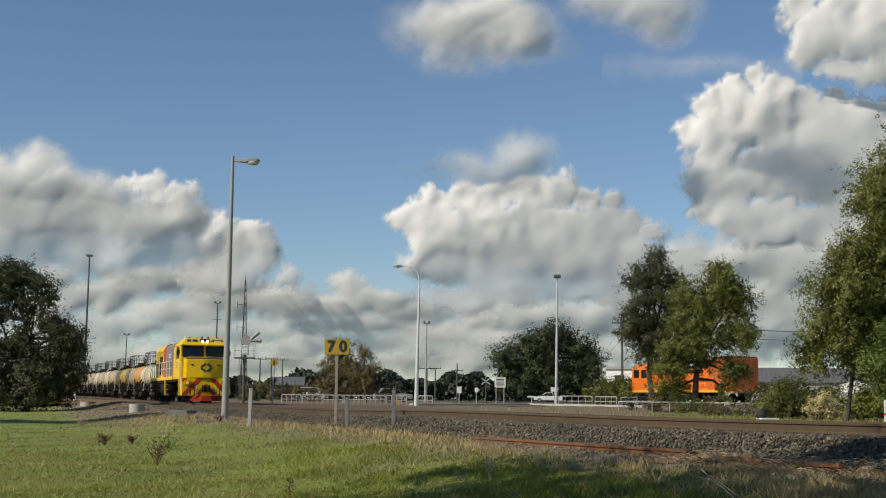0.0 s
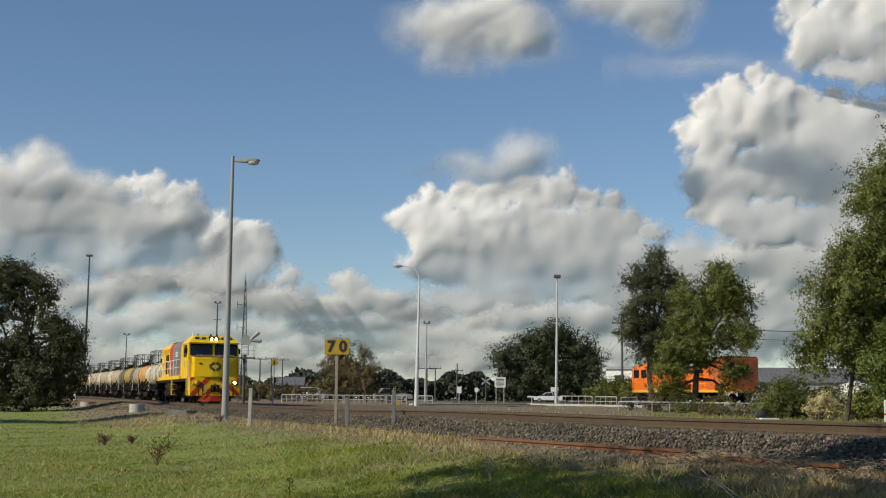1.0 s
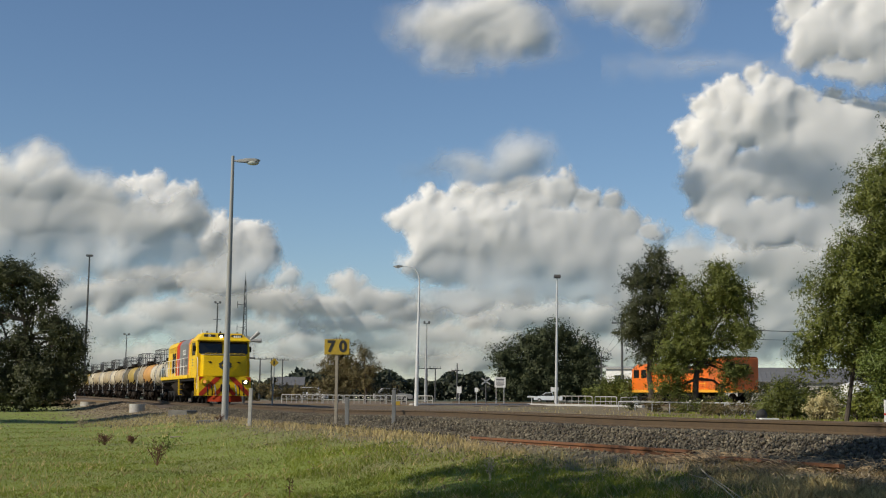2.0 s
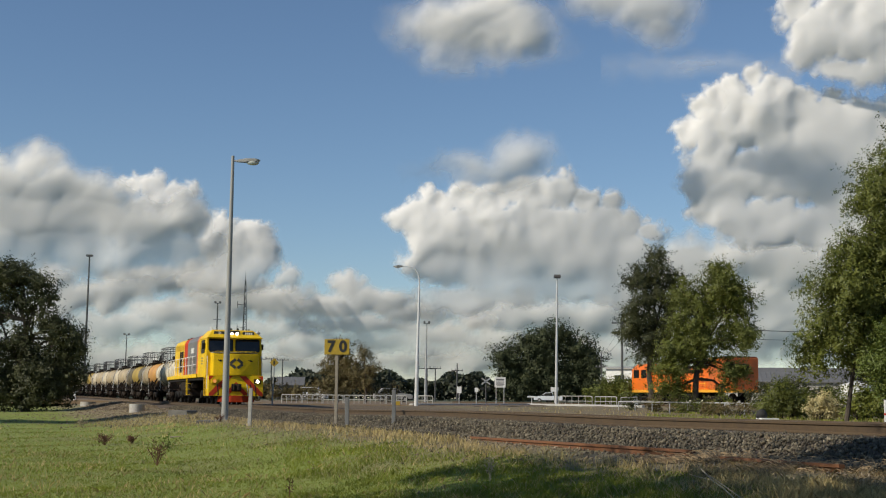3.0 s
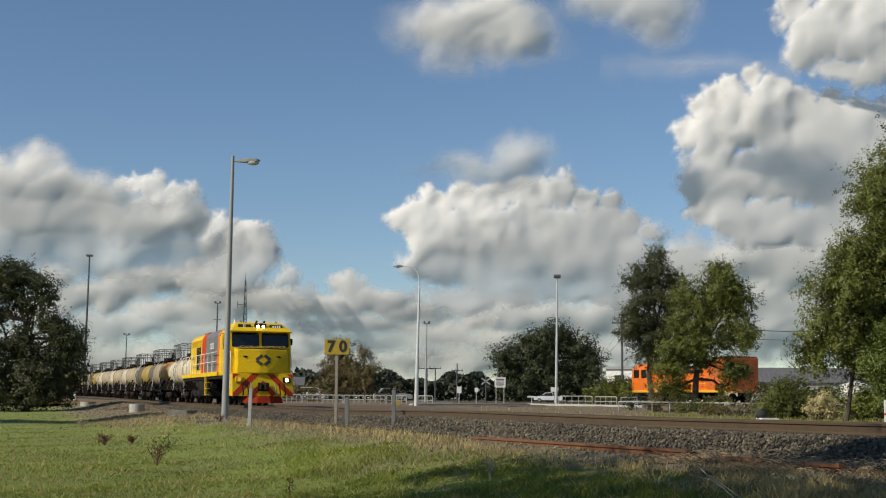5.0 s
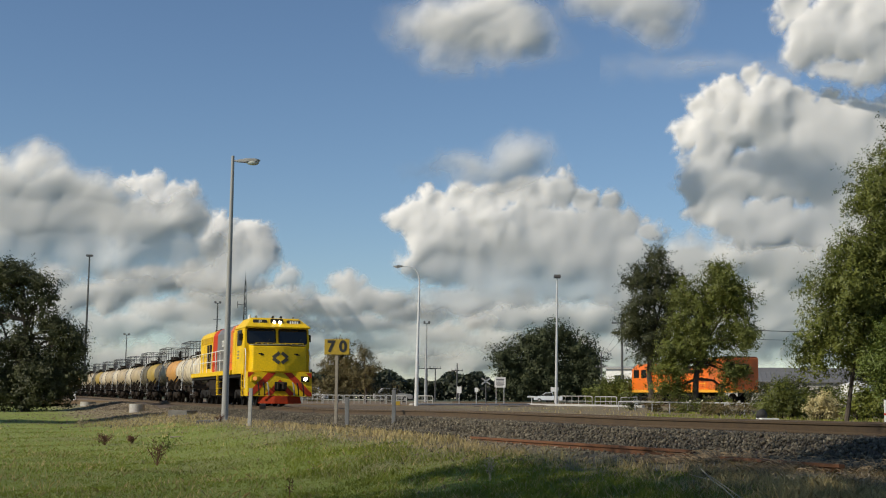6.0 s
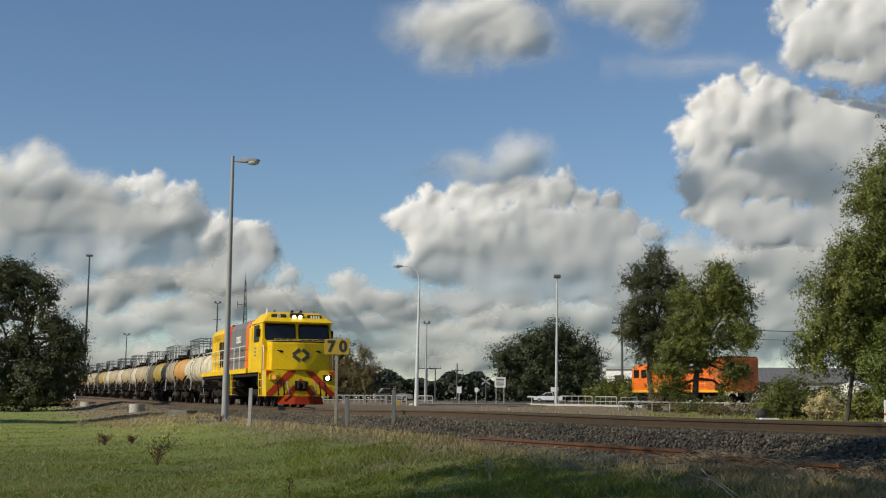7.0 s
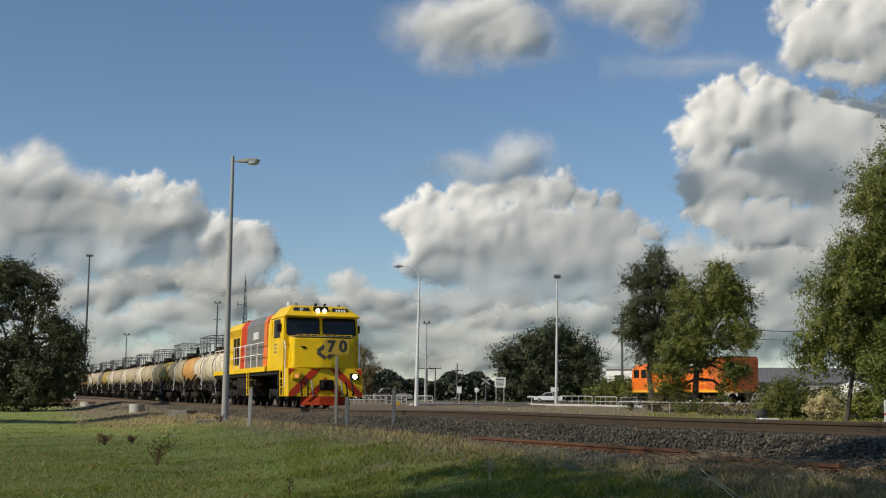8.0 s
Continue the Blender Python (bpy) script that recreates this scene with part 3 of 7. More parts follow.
def value_noise(x, y, seed):
    ix, iy = np.floor(x), np.floor(y)
    fx, fy = x - ix, y - iy
    fx, fy = fx ** 3 * (fx * (fx * 6 - 15) + 10), fy ** 3 * (fy * (fy * 6 - 15) + 10)
    a, b = lattice(ix, iy, seed), lattice(ix + 1, iy, seed)
    c, d = lattice(ix, iy + 1, seed), lattice(ix + 1, iy + 1, seed)
    return (a * (1 - fx) + b * fx) * (1 - fy) + (c * (1 - fx) + d * fx) * fy


def turned(x, y, a):
    return x * math.cos(a) - y * math.sin(a), x * math.sin(a) + y * math.cos(a)


def drift_noise(x, y, scale, seed):
    """Smooth noise from two lattices turned against each other, from 0 to 1."""
    out = 0.0
    for i, a in enumerate((0.55, 1.75, 2.6)):
        u, v = turned(x, y, a + seed * 0.37)
        out = out + value_noise(u / scale + i * 17.3, v / scale, seed + i * 31)
    return np.clip((out / 3 - 0.5) * 1.6 + 0.5, 0, 1)


CLOUD, _nt, _p = shader("cloud_vapour")
_nt.nodes.remove(_p)
_at = _nt.nodes.new("ShaderNodeAttribute")
_at.attribute_name = "vapour_cover"
_df = _nt.nodes.new("ShaderNodeBsdfDiffuse")
_df.inputs["Color"].default_value = (0.96, 0.93, 0.885, 1)
_tr = _nt.nodes.new("ShaderNodeBsdfTransparent")
_ms = _nt.nodes.new("ShaderNodeMixShader")
_nt.links.new(_at.outputs["Fac"], _ms.inputs[0])
_nt.links.new(_tr.outputs[0], _ms.inputs[1])
_tl = _nt.nodes.new("ShaderNodeBsdfTranslucent")
_tl.inputs["Color"].default_value = (0.95, 0.92, 0.87, 1)
_m2 = _nt.nodes.new("ShaderNodeMixShader")
_m2.inputs[0].default_value = 0.24
_nt.links.new(_df.outputs[0], _m2.inputs[1])
_nt.links.new(_tl.outputs[0], _m2.inputs[2])
_nt.links.new(_m2.outputs[0], _ms.inputs[2])
_nt.links.new(_ms.outputs[0], _nt.nodes["Material Output"].inputs[0])


def blurred(a, r, times=2):
    for _ in range(times):
        for ax in (0, 1):
            p = np.pad(a, [(r + 1, r) if q == ax else (0, 0) for q in (0, 1)], mode="edge")
            c = np.cumsum(p, axis=ax)
            n = c.shape[ax]
            a = (np.take(c, range(2 * r + 1, n), axis=ax) - np.take(c, range(0, n - 2 * r - 1), axis=ax)) / (2 * r + 1)
    return a


def discs(cx, cz, r, n, rng, lo, hi, near, far):
    """Centres and sizes of n smaller puffs growing out of one."""
    a = rng.uniform(0, 2 * math.pi, n)
    k = np.sqrt(rng.uniform(near ** 2, far ** 2, n))
    return cx + np.cos(a) * k * r[0], cz + np.sin(a) * k * r[1], min(r) * rng.uniform(lo, hi, n)


def cloud(label, dist, lobes, seed, shade, slope=0.2, puffy=1.0, soft=22.0, thin=1.0, base=0.3, step=3.6):
    """A relief of vapour facing the camera, grown from lobes (x, z, half width, half height in metres), each
    with puffs and smaller puffs on it. Beyond the line at shade it turns away from the sun."""
    rng = np.random.default_rng(seed)
    lo = np.array(lobes, float).reshape(-1, 4)
    step = step if puffy > 0.5 else step * 2
    pad = 40 + soft
    x0, x1 = (lo[:, 0] - lo[:, 2]).min() - pad, (lo[:, 0] + lo[:, 2]).max() + pad
    z0, z1 = (lo[:, 1] - lo[:, 3]).min() - pad, (lo[:, 1] + lo[:, 3]).max() + pad
    xs, zs = np.arange(x0, x1, step), np.arange(z0, z1, step)
    Z, X = np.meshgrid(zs, xs, indexing="ij")
    amp = ((120, 16), (52, 12), (23, 5.5), (10, 2.0))
    wx = X + sum(a * (drift_noise(X, Z, r, seed + k) - 0.5) * 2 for k, (r, a) in enumerate(amp))
    wz = Z + sum(a * (drift_noise(X, Z, r, seed + 5 + k) - 0.5) * 2 for k, (r, a) in enumerate(amp))
    inside = np.full(X.shape, -pad)
    bulge = np.zeros(X.shape)
    for cx, cz, rx, rz in lo:
        q = np.sqrt(((wx - cx) / rx) ** 2 + ((wz - cz) / rz) ** 2)
        inside = np.maximum(inside, min(rx, rz) * (1 - q))
        bulge += (np.sqrt(np.clip(1.1 - q * q, 0, 1)) * min(rx, rz)) ** 3
    bulge = blurred(bulge ** (1 / 3), max(1, int(12 / step)))
    lump = [np.zeros(X.shape) for _ in range(3)]

    def stamp(level, cx, cz, r):
        i0, i1 = np.searchsorted(zs, (cz - r - 40, cz + r + 40))
        j0, j1 = np.searchsorted(xs, (cx - r - 40, cx + r + 40))
        if i1 <= i0 or j1 <= j0:
            return
        w = (slice(i0, i1), slice(j0, j1))
        d2 = ((wx[w] - cx) ** 2 + (wz[w] - cz) ** 2) / (r * r)
        inside[w] = np.maximum(inside[w], r * (1 - np.sqrt(d2)))
        lump[level][w] = np.maximum(lump[level][w], r * np.sqrt(np.clip(1 - d2, 0, 1)))

    if puffy:
        for cx, cz, rx, rz in lo:
            for ax, az, ar in zip(*discs(cx, cz, (rx, rz), 13, rng, 0.28, 0.46, 0.35, 0.92)):
                stamp(0, ax, az, ar)
                for bx, bz, br in zip(*discs(ax, az, (ar, ar), 7, rng, 0.30, 0.50, 0.35, 0.95)):
                    stamp(1, bx, bz, br)
                    for ex, ez, er in zip(*discs(bx, bz, (br, br), 4, rng, 0.34, 0.55, 0.4, 1.0)):
                        stamp(2, ex, ez, er)
    wisp = sum(drift_noise(X, Z, r, seed + 10 + i) * a for i, (r, a) in enumerate(((44, 0.4), (21, 0.3), (10, 0.2), (5, 0.1))))
    grow = 0.2 if puffy > 0.5 else 0.55
    cover = smooth01(0, 1, (inside + min(soft, 26.0) * 0.55 * (wisp - 0.5) * 2 + soft * grow) / soft) * thin
    zlo, zhi = (lo[:, 1] - lo[:, 3]).min(), (lo[:, 1] + lo[:, 3]).max()
    cover = cover * (1 - base * (1 - smooth01(zlo, zlo + 0.45 * (zhi - zlo), wz)))
    turn_off = np.zeros(X.shape)
    if shade:
        n = math.hypot(shade[2], shade[3])
        turn_off = ((wx - shade[0]) * shade[2] + (wz - shade[1]) * shade[3]) / n
        turn_off = turn_off + 26 * (drift_noise(X, Z, 95, seed + 41) - 0.5) * 2 + 7 * (drift_noise(X, Z, 38, seed + 44) - 0.5) * 2
    lit = 1 - 0.80 * smooth01(-60, 110, turn_off)
    billow = sum(drift_noise(wx * 0.7, wz * 1.5, r, seed + 20 + i) * a for i, (r, a) in enumerate(((150, 30), (70, 12), (34, 4.5))))
    h = 0.20 * bulge + puffy * lit * (0.26 * blurred(lump[0], 3, 2) + 0.22 * blurred(lump[1], 2, 2) + 0.16 * blurred(lump[2], 1, 2)) + (0.10 + 0.25 * min(puffy, 0.6)) * blurred(billow, 3)
    h = blurred(h, 1, 1) * smooth01(-pad, soft, inside)
    h = h - slope * blurred(np.maximum(0, turn_off), max(1, int(22 / step)))
    h = h - h.min()
    k = cover > 0.003
    n, m = X.shape
    idx = np.arange(n * m).reshape(n, m)
    q = np.stack([idx[:-1, :-1], idx[:-1, 1:], idx[1:, 1:], idx[1:, :-1]], -1).reshape(-1, 4)
    q = q[k.ravel()[q].any(1)]
    used, inv = np.unique(q, return_inverse=True)
    V = np.stack([X, -h, Z], -1).reshape(-1, 3)[used]
    me = fast_mesh("cloud", V, inv.reshape(-1, 4), CLOUD)
    a = me.attributes.new("vapour_cover", "FLOAT", "POINT")
    a.data.foreach_set("value", cover.ravel()[used].astype(np.float32))
    me.polygons.foreach_set("use_smooth", np.ones(len(me.polygons), bool))
    ob = new("cloud", me)
    ob.location = (0, dist, 0)
    return tagged(ob, label, "cloud", "clouds in the sky", kind="structure")


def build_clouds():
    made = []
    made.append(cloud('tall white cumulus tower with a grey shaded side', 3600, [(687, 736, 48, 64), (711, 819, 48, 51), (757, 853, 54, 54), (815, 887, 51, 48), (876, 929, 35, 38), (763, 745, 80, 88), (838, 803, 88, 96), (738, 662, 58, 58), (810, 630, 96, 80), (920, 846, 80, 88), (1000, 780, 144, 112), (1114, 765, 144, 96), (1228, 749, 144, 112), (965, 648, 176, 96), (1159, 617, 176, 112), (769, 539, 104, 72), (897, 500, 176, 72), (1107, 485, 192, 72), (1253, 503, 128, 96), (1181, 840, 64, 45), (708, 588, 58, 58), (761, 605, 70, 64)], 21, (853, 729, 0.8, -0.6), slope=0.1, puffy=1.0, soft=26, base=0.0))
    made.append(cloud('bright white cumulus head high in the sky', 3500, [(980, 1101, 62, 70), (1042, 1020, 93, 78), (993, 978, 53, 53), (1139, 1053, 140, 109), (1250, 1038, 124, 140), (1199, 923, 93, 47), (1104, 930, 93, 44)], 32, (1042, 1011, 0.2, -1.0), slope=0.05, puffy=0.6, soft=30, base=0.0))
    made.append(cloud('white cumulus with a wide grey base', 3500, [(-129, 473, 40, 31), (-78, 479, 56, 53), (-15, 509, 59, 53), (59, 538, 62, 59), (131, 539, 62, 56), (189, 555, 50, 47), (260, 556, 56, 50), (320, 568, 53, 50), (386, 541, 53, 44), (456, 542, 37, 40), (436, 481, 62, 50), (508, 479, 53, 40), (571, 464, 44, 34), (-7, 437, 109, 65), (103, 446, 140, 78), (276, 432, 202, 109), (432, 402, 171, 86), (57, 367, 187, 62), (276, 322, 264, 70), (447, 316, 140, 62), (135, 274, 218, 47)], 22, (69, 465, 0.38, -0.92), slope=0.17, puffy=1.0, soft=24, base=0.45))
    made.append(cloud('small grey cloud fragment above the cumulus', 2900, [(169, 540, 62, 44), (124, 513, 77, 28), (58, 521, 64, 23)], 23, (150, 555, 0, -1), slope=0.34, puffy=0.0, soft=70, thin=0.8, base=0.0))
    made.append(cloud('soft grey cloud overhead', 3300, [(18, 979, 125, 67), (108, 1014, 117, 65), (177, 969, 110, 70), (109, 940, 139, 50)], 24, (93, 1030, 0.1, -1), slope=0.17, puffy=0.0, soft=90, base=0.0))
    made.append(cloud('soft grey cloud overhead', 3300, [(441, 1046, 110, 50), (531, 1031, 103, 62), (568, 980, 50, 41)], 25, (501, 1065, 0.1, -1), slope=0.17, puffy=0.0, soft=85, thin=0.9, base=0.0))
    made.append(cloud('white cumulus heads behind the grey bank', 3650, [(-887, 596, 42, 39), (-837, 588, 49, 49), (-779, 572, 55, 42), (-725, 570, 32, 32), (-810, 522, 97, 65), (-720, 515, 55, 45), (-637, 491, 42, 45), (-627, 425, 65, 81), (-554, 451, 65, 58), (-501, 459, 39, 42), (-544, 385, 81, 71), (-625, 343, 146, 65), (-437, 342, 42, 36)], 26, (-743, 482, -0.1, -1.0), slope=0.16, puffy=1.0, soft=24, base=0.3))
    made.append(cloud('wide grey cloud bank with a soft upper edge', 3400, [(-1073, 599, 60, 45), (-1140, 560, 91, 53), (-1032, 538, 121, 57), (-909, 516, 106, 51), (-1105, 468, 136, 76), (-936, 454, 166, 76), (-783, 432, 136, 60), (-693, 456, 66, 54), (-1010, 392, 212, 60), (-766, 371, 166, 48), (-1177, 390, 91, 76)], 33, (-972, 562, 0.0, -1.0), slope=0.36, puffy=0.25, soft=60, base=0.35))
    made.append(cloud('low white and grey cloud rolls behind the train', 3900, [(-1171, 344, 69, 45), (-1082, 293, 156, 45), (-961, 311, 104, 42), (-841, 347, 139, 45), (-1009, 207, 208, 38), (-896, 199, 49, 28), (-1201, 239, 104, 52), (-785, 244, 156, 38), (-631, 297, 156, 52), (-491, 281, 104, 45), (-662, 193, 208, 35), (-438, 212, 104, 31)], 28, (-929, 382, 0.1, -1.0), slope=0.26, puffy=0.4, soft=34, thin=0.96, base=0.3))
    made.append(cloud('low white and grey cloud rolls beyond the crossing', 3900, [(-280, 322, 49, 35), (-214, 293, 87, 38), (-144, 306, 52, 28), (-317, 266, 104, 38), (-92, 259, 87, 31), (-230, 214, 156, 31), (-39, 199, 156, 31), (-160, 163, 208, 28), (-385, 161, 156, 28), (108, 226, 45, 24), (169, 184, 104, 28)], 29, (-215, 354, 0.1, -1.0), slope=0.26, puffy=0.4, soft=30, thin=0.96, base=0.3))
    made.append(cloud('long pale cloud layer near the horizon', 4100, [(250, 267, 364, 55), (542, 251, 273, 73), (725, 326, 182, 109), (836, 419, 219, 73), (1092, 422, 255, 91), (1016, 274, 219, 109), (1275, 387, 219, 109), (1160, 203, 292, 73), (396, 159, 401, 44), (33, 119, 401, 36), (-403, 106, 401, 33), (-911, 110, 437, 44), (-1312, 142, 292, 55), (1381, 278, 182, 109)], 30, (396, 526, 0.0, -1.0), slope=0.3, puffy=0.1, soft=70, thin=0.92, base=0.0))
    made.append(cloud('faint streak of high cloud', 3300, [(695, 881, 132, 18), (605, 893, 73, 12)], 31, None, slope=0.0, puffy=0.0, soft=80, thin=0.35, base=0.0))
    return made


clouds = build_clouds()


def cloud_sheet():
    """A thin level sheet of vapour with a ragged leading edge, added out of view to shade the grass."""
    xs, ys = np.arange(-150, 151, 4.0), np.arange(-70, 71, 2.0)
    Y, X = np.meshgrid(ys, xs, indexing="ij")
    e = np.minimum(Y + 70 + 9 * (drift_noise(X, Y, 26, 91) - 0.5) * 2, 70 - Y)
    e = np.minimum(e, 150 - np.abs(X))
    cover = 0.50 * smooth01(0, 14, e) * (0.82 + 0.18 * drift_noise(X, Y, 18, 92))
    n, m = X.shape
    idx = np.arange(n * m).reshape(n, m)
    q = np.stack([idx[:-1, :-1], idx[:-1, 1:], idx[1:, 1:], idx[1:, :-1]], -1).reshape(-1, 4)
    me = fast_mesh("cloud", np.stack([X, Y, 3 * drift_noise(X, Y, 30, 93)], -1).reshape(-1, 3), q, CLOUD)
    a = me.attributes.new("vapour_cover", "FLOAT", "POINT")
    a.data.foreach_set("value", cover.ravel().astype(np.float32))
    return tagged(new("cloud", me), "thin cloud out of view, added to shade the near grass", "cloud", "clouds in the sky", kind="structure")


passing_cloud = cloud_sheet()


# ---- the train ----
def wheelset(parent, x, r=0.46, gauge=1.067, mat=None):
    bm = B()
    for s in (-1, 1):
        y = s * gauge / 2
        rod(bm, (0, y, 0), (0, y + s * 0.125, 0), r, r - 0.01, 24)
        rod(bm, (0, y - s * 0.03, 0), (0, y + s * 0.002, 0), r + 0.03, r + 0.03, 24)
        rod(bm, (0, y + s * 0.11, 0), (0, y + s * 0.17, 0), r * 0.55, r * 0.40, 16)
        for k in range(6):
            a = k * math.pi / 3
            rod(bm, (r * 0.7 * math.cos(a), y + s * 0.12, r * 0.7 * math.sin(a)), (r * 0.7 * math.cos(a), y + s * 0.14, r * 0.7 * math.sin(a)), 0.05, 0.05, 6)
    rod(bm, (0, -gauge / 2, 0), (0, gauge / 2, 0), 0.08, 0.08, 10)
    w = part("wheelset", bm, mat or GRIME, parent)
    w.location = (x, 0, r)
    return w


def bogie_frame(parent, x, axles, r, mat, deep=0.0):
    lo, hi = min(axles), max(axles)
    bm = B()
    for s in (-1, 1):
        y = s * 0.86
        prism(bm, [(x + lo - 0.45, r + 0.02), (x + lo - 0.35, r + 0.24), (x + hi + 0.35, r + 0.24), (x + hi + 0.45, r + 0.02), (x + hi + 0.2, r - 0.04), (x + hi - 0.35, r + 0.06),
                   (x, r - 0.12), (x + lo + 0.35, r + 0.06), (x + lo - 0.2, r - 0.04)], "y", y - 0.07, y + 0.07, 0.015)
        for a in axles:
            box(bm, x + a - 0.15, x + a + 0.15, y - 0.12, y + 0.12, r - 0.15, r + 0.15, 0.03)
            for k in (-0.26, 0.26):
                for j in range(4):
                    rod(bm, (x + a + k, y, r - 0.02 + j * 0.07), (x + a + k, y, r + 0.03 + j * 0.07), 0.075, 0.075, 8)
    box(bm, x + lo + 0.3, x + hi - 0.3, -0.8, 0.8, r + 0.02, r + 0.25, 0.02)
    return part("bogie_frame", bm, mat, parent)


def handrail(bm, pts, r=0.018):
    return chain(bm, pts, r, 6)


def stripe(bm, y, x0, x1, x2, x3, z0, z1, off):
    """A leaning band lying on the body side: bottom from x0 to x1, top from x2 to x3."""
    q = [(x0, z0), (x1, z0), (x3, z1), (x2, z1)]
    s = 1 if y > 0 else -1
    return prism(bm, q, "y", y, y + s * off)


def bars(parent, name, mat, x, ys, zs, rows, thick=0.006):
    """Rows of unreadable writing as plain bars, on a face that looks along +x."""
    bm = B()
    for k in range(rows):
        z = zs[0] + (zs[1] - zs[0]) * (k + 0.5) / rows
        h = (zs[1] - zs[0]) / rows * 0.28
        box(bm, x, x + thick, ys[0], ys[1], z - h, z + h)
    return part(name, bm, mat, parent)


def build_loco():
    root = empty("locomotive", pose(0, 0, 0), "yellow diesel locomotive with grey, red and orange bands hauling tank wagons", "locomotive")
    # underframe
    bm = B()
    box(bm, -17.4, -0.9, -1.32, 1.32, 1.22, 1.36, 0.02)
    box(bm, -17.4, -0.9, -0.5, 0.5, 0.95, 1.25)
    part("underframe", bm, BLACK, root)
    bm = B()
    box(bm, -17.45, -3.7, -1.40, 1.40, 1.36, 1.56, 0.015)
    part("deck", bm, YELLOW, root, "yellow walkway deck edge")
    # long hood with rounded roof corners
    bm = B()
    out = [(-1.18, 1.56), (1.18, 1.56), (1.18, 3.32), (1.06, 3.54), (0.82, 3.66), (-0.82, 3.66), (-1.06, 3.54), (-1.18, 3.32)]
    prism(bm, out, "x", -15.3, -2.9, 0.02)
    hood = part("hood", bm, YELLOW, root)
    # bands painted on the hood, raised by a few millimetres
    def skin(name, mat, x0, x1, lean, label):
        b = B()
        ring = [(-1.186, 1.57), (-1.186, 3.325), (-1.064, 3.547), (-0.82, 3.667), (0.82, 3.667), (1.064, 3.547), (1.186, 3.325), (1.186, 1.57)]
        va, vb = [], []
        for y, z in ring:
            k = lean * (z - 1.57) / 2.1
            va.append(b.verts.new((x0 + k, y, z)))
            vb.append(b.verts.new((x1 + k, y, z)))
        fs = [b.faces.new((va[i], vb[i], vb[i + 1], va[i + 1])) for i in range(7)]
        bmesh.ops.recalc_face_normals(b, faces=fs)
        return part(name, b, mat, hood, label)
    skin("grey_band", LOCO_GREY, -9.4, -5.3, 0.25, "dark grey painted band")
    skin("red_band", LOCO_RED, -10.9, -9.4, 0.25, "red painted band")
    skin("orange_band", ORANGE, -5.3, -4.5, 0.25, "orange painted band")
    skin("red_band", LOCO_RED, -4.5, -3.0, 0.05, "red painted band")
    # doors and grilles on the hood sides
    for s in (-1, 1):
        for i, x in enumerate((-14.6, -13.7, -12.8, -11.9)):
            b = B()
            box(b, x, x + 0.72, s * 1.185 - 0.012, s * 1.185 + 0.012, 1.75, 2.95, 0.01)
            part("hood_door", b, BLACK if i in (2, 3) else YELLOW, root)
        for x in (-9.1, -8.3, -7.5, -6.7):
            b = B()
            box(b, x, x + 0.68, s * 1.19 - 0.012, s * 1.19 + 0.012, 1.7, 2.7, 0.01)
            part("hood_door", b, LOCO_GREY, root)
        b = B()
        for k in range(14):
            box(b, -14.9, -11.0, s * 1.19 - 0.012, s * 1.19 + 0.02, 3.02 + k * 0.022, 3.032 + k * 0.022)
        part("grille", b, LOCO_GREY if s > 0 else YELLOW, root)
        b = B()
        box(b, -7.6, -6.3, s * 1.205 - 0.004, s * 1.205 + 0.006, 2.72, 3.0)
        sign = part("side_lettering", b, WHITE, root, "white lettering block on the grey band")
        b = B()
        for k in range(5):
            box(b, -7.5 + k * 0.24, -7.34 + k * 0.24, s * 1.205 - 0.004, s * 1.205 + 0.010, 2.77, 2.95)
        part("letter_bars", b, LOCO_GREY, sign)
    # roof equipment
    bm = B()
    rod(bm, (-12.9, 0, 3.72), (-12.9, 0, 3.80), 0.62, 0.58, 24)
    rod(bm, (-14.3, 0, 3.72), (-14.3, 0, 3.80), 0.62, 0.58, 24)
    part("radiator_fan", bm, BLACK, root)
    bm = B()
    box(bm, -9.6, -8.4, -0.28, 0.28, 3.66, 3.84, 0.04)
    part("exhaust", bm, BLACK, root)
    # cab
    bm = B()
    hull(bm, [(-3.15, s * 1.40, 1.36) for s in (-1, 1)] + [(0.0, s * 1.40, 1.36) for s in (-1, 1)] + [(0.0, s * 1.40, 2.58) for s in (-1, 1)]
         + [(-0.16, s * 1.37, 3.34) for s in (-1, 1)] + [(-2.9, s * 1.37, 3.34) for s in (-1, 1)] + [(-2.9, s * 0.98, 3.70) for s in (-1, 1)] + [(-0.7, s * 0.98, 3.70) for s in (-1, 1)] + [(-3.15, s * 1.40, 2.4) for s in (-1, 1)])
    bmesh.ops.bevel(bm, geom=list(bm.edges), offset=0.025, segments=2, affect="EDGES", profile=0.6)
    cab = part("cab", bm, YELLOW, root)
    # sloped visor over the windscreens
    bm = B()
    hull(bm, [(-0.62, s * 1.02, 3.74) for s in (-1, 1)] + [(0.24, s * 1.385, 3.33) for s in (-1, 1)] + [(0.20, s * 1.385, 3.28) for s in (-1, 1)] + [(-2.6, s * 1.02, 3.74) for s in (-1, 1)]
         + [(-2.6, s * 1.43, 3.30) for s in (-1, 1)])
    bmesh.ops.bevel(bm, geom=list(bm.edges), offset=0.02, segments=2, affect="EDGES", profile=0.6)
    part("visor", bm, YELLOW, cab, "yellow sloping roof front over the windscreens")
    def face(x, z):
        return 0.0 - (max(0, z - 2.58) / 0.76) * 0.16
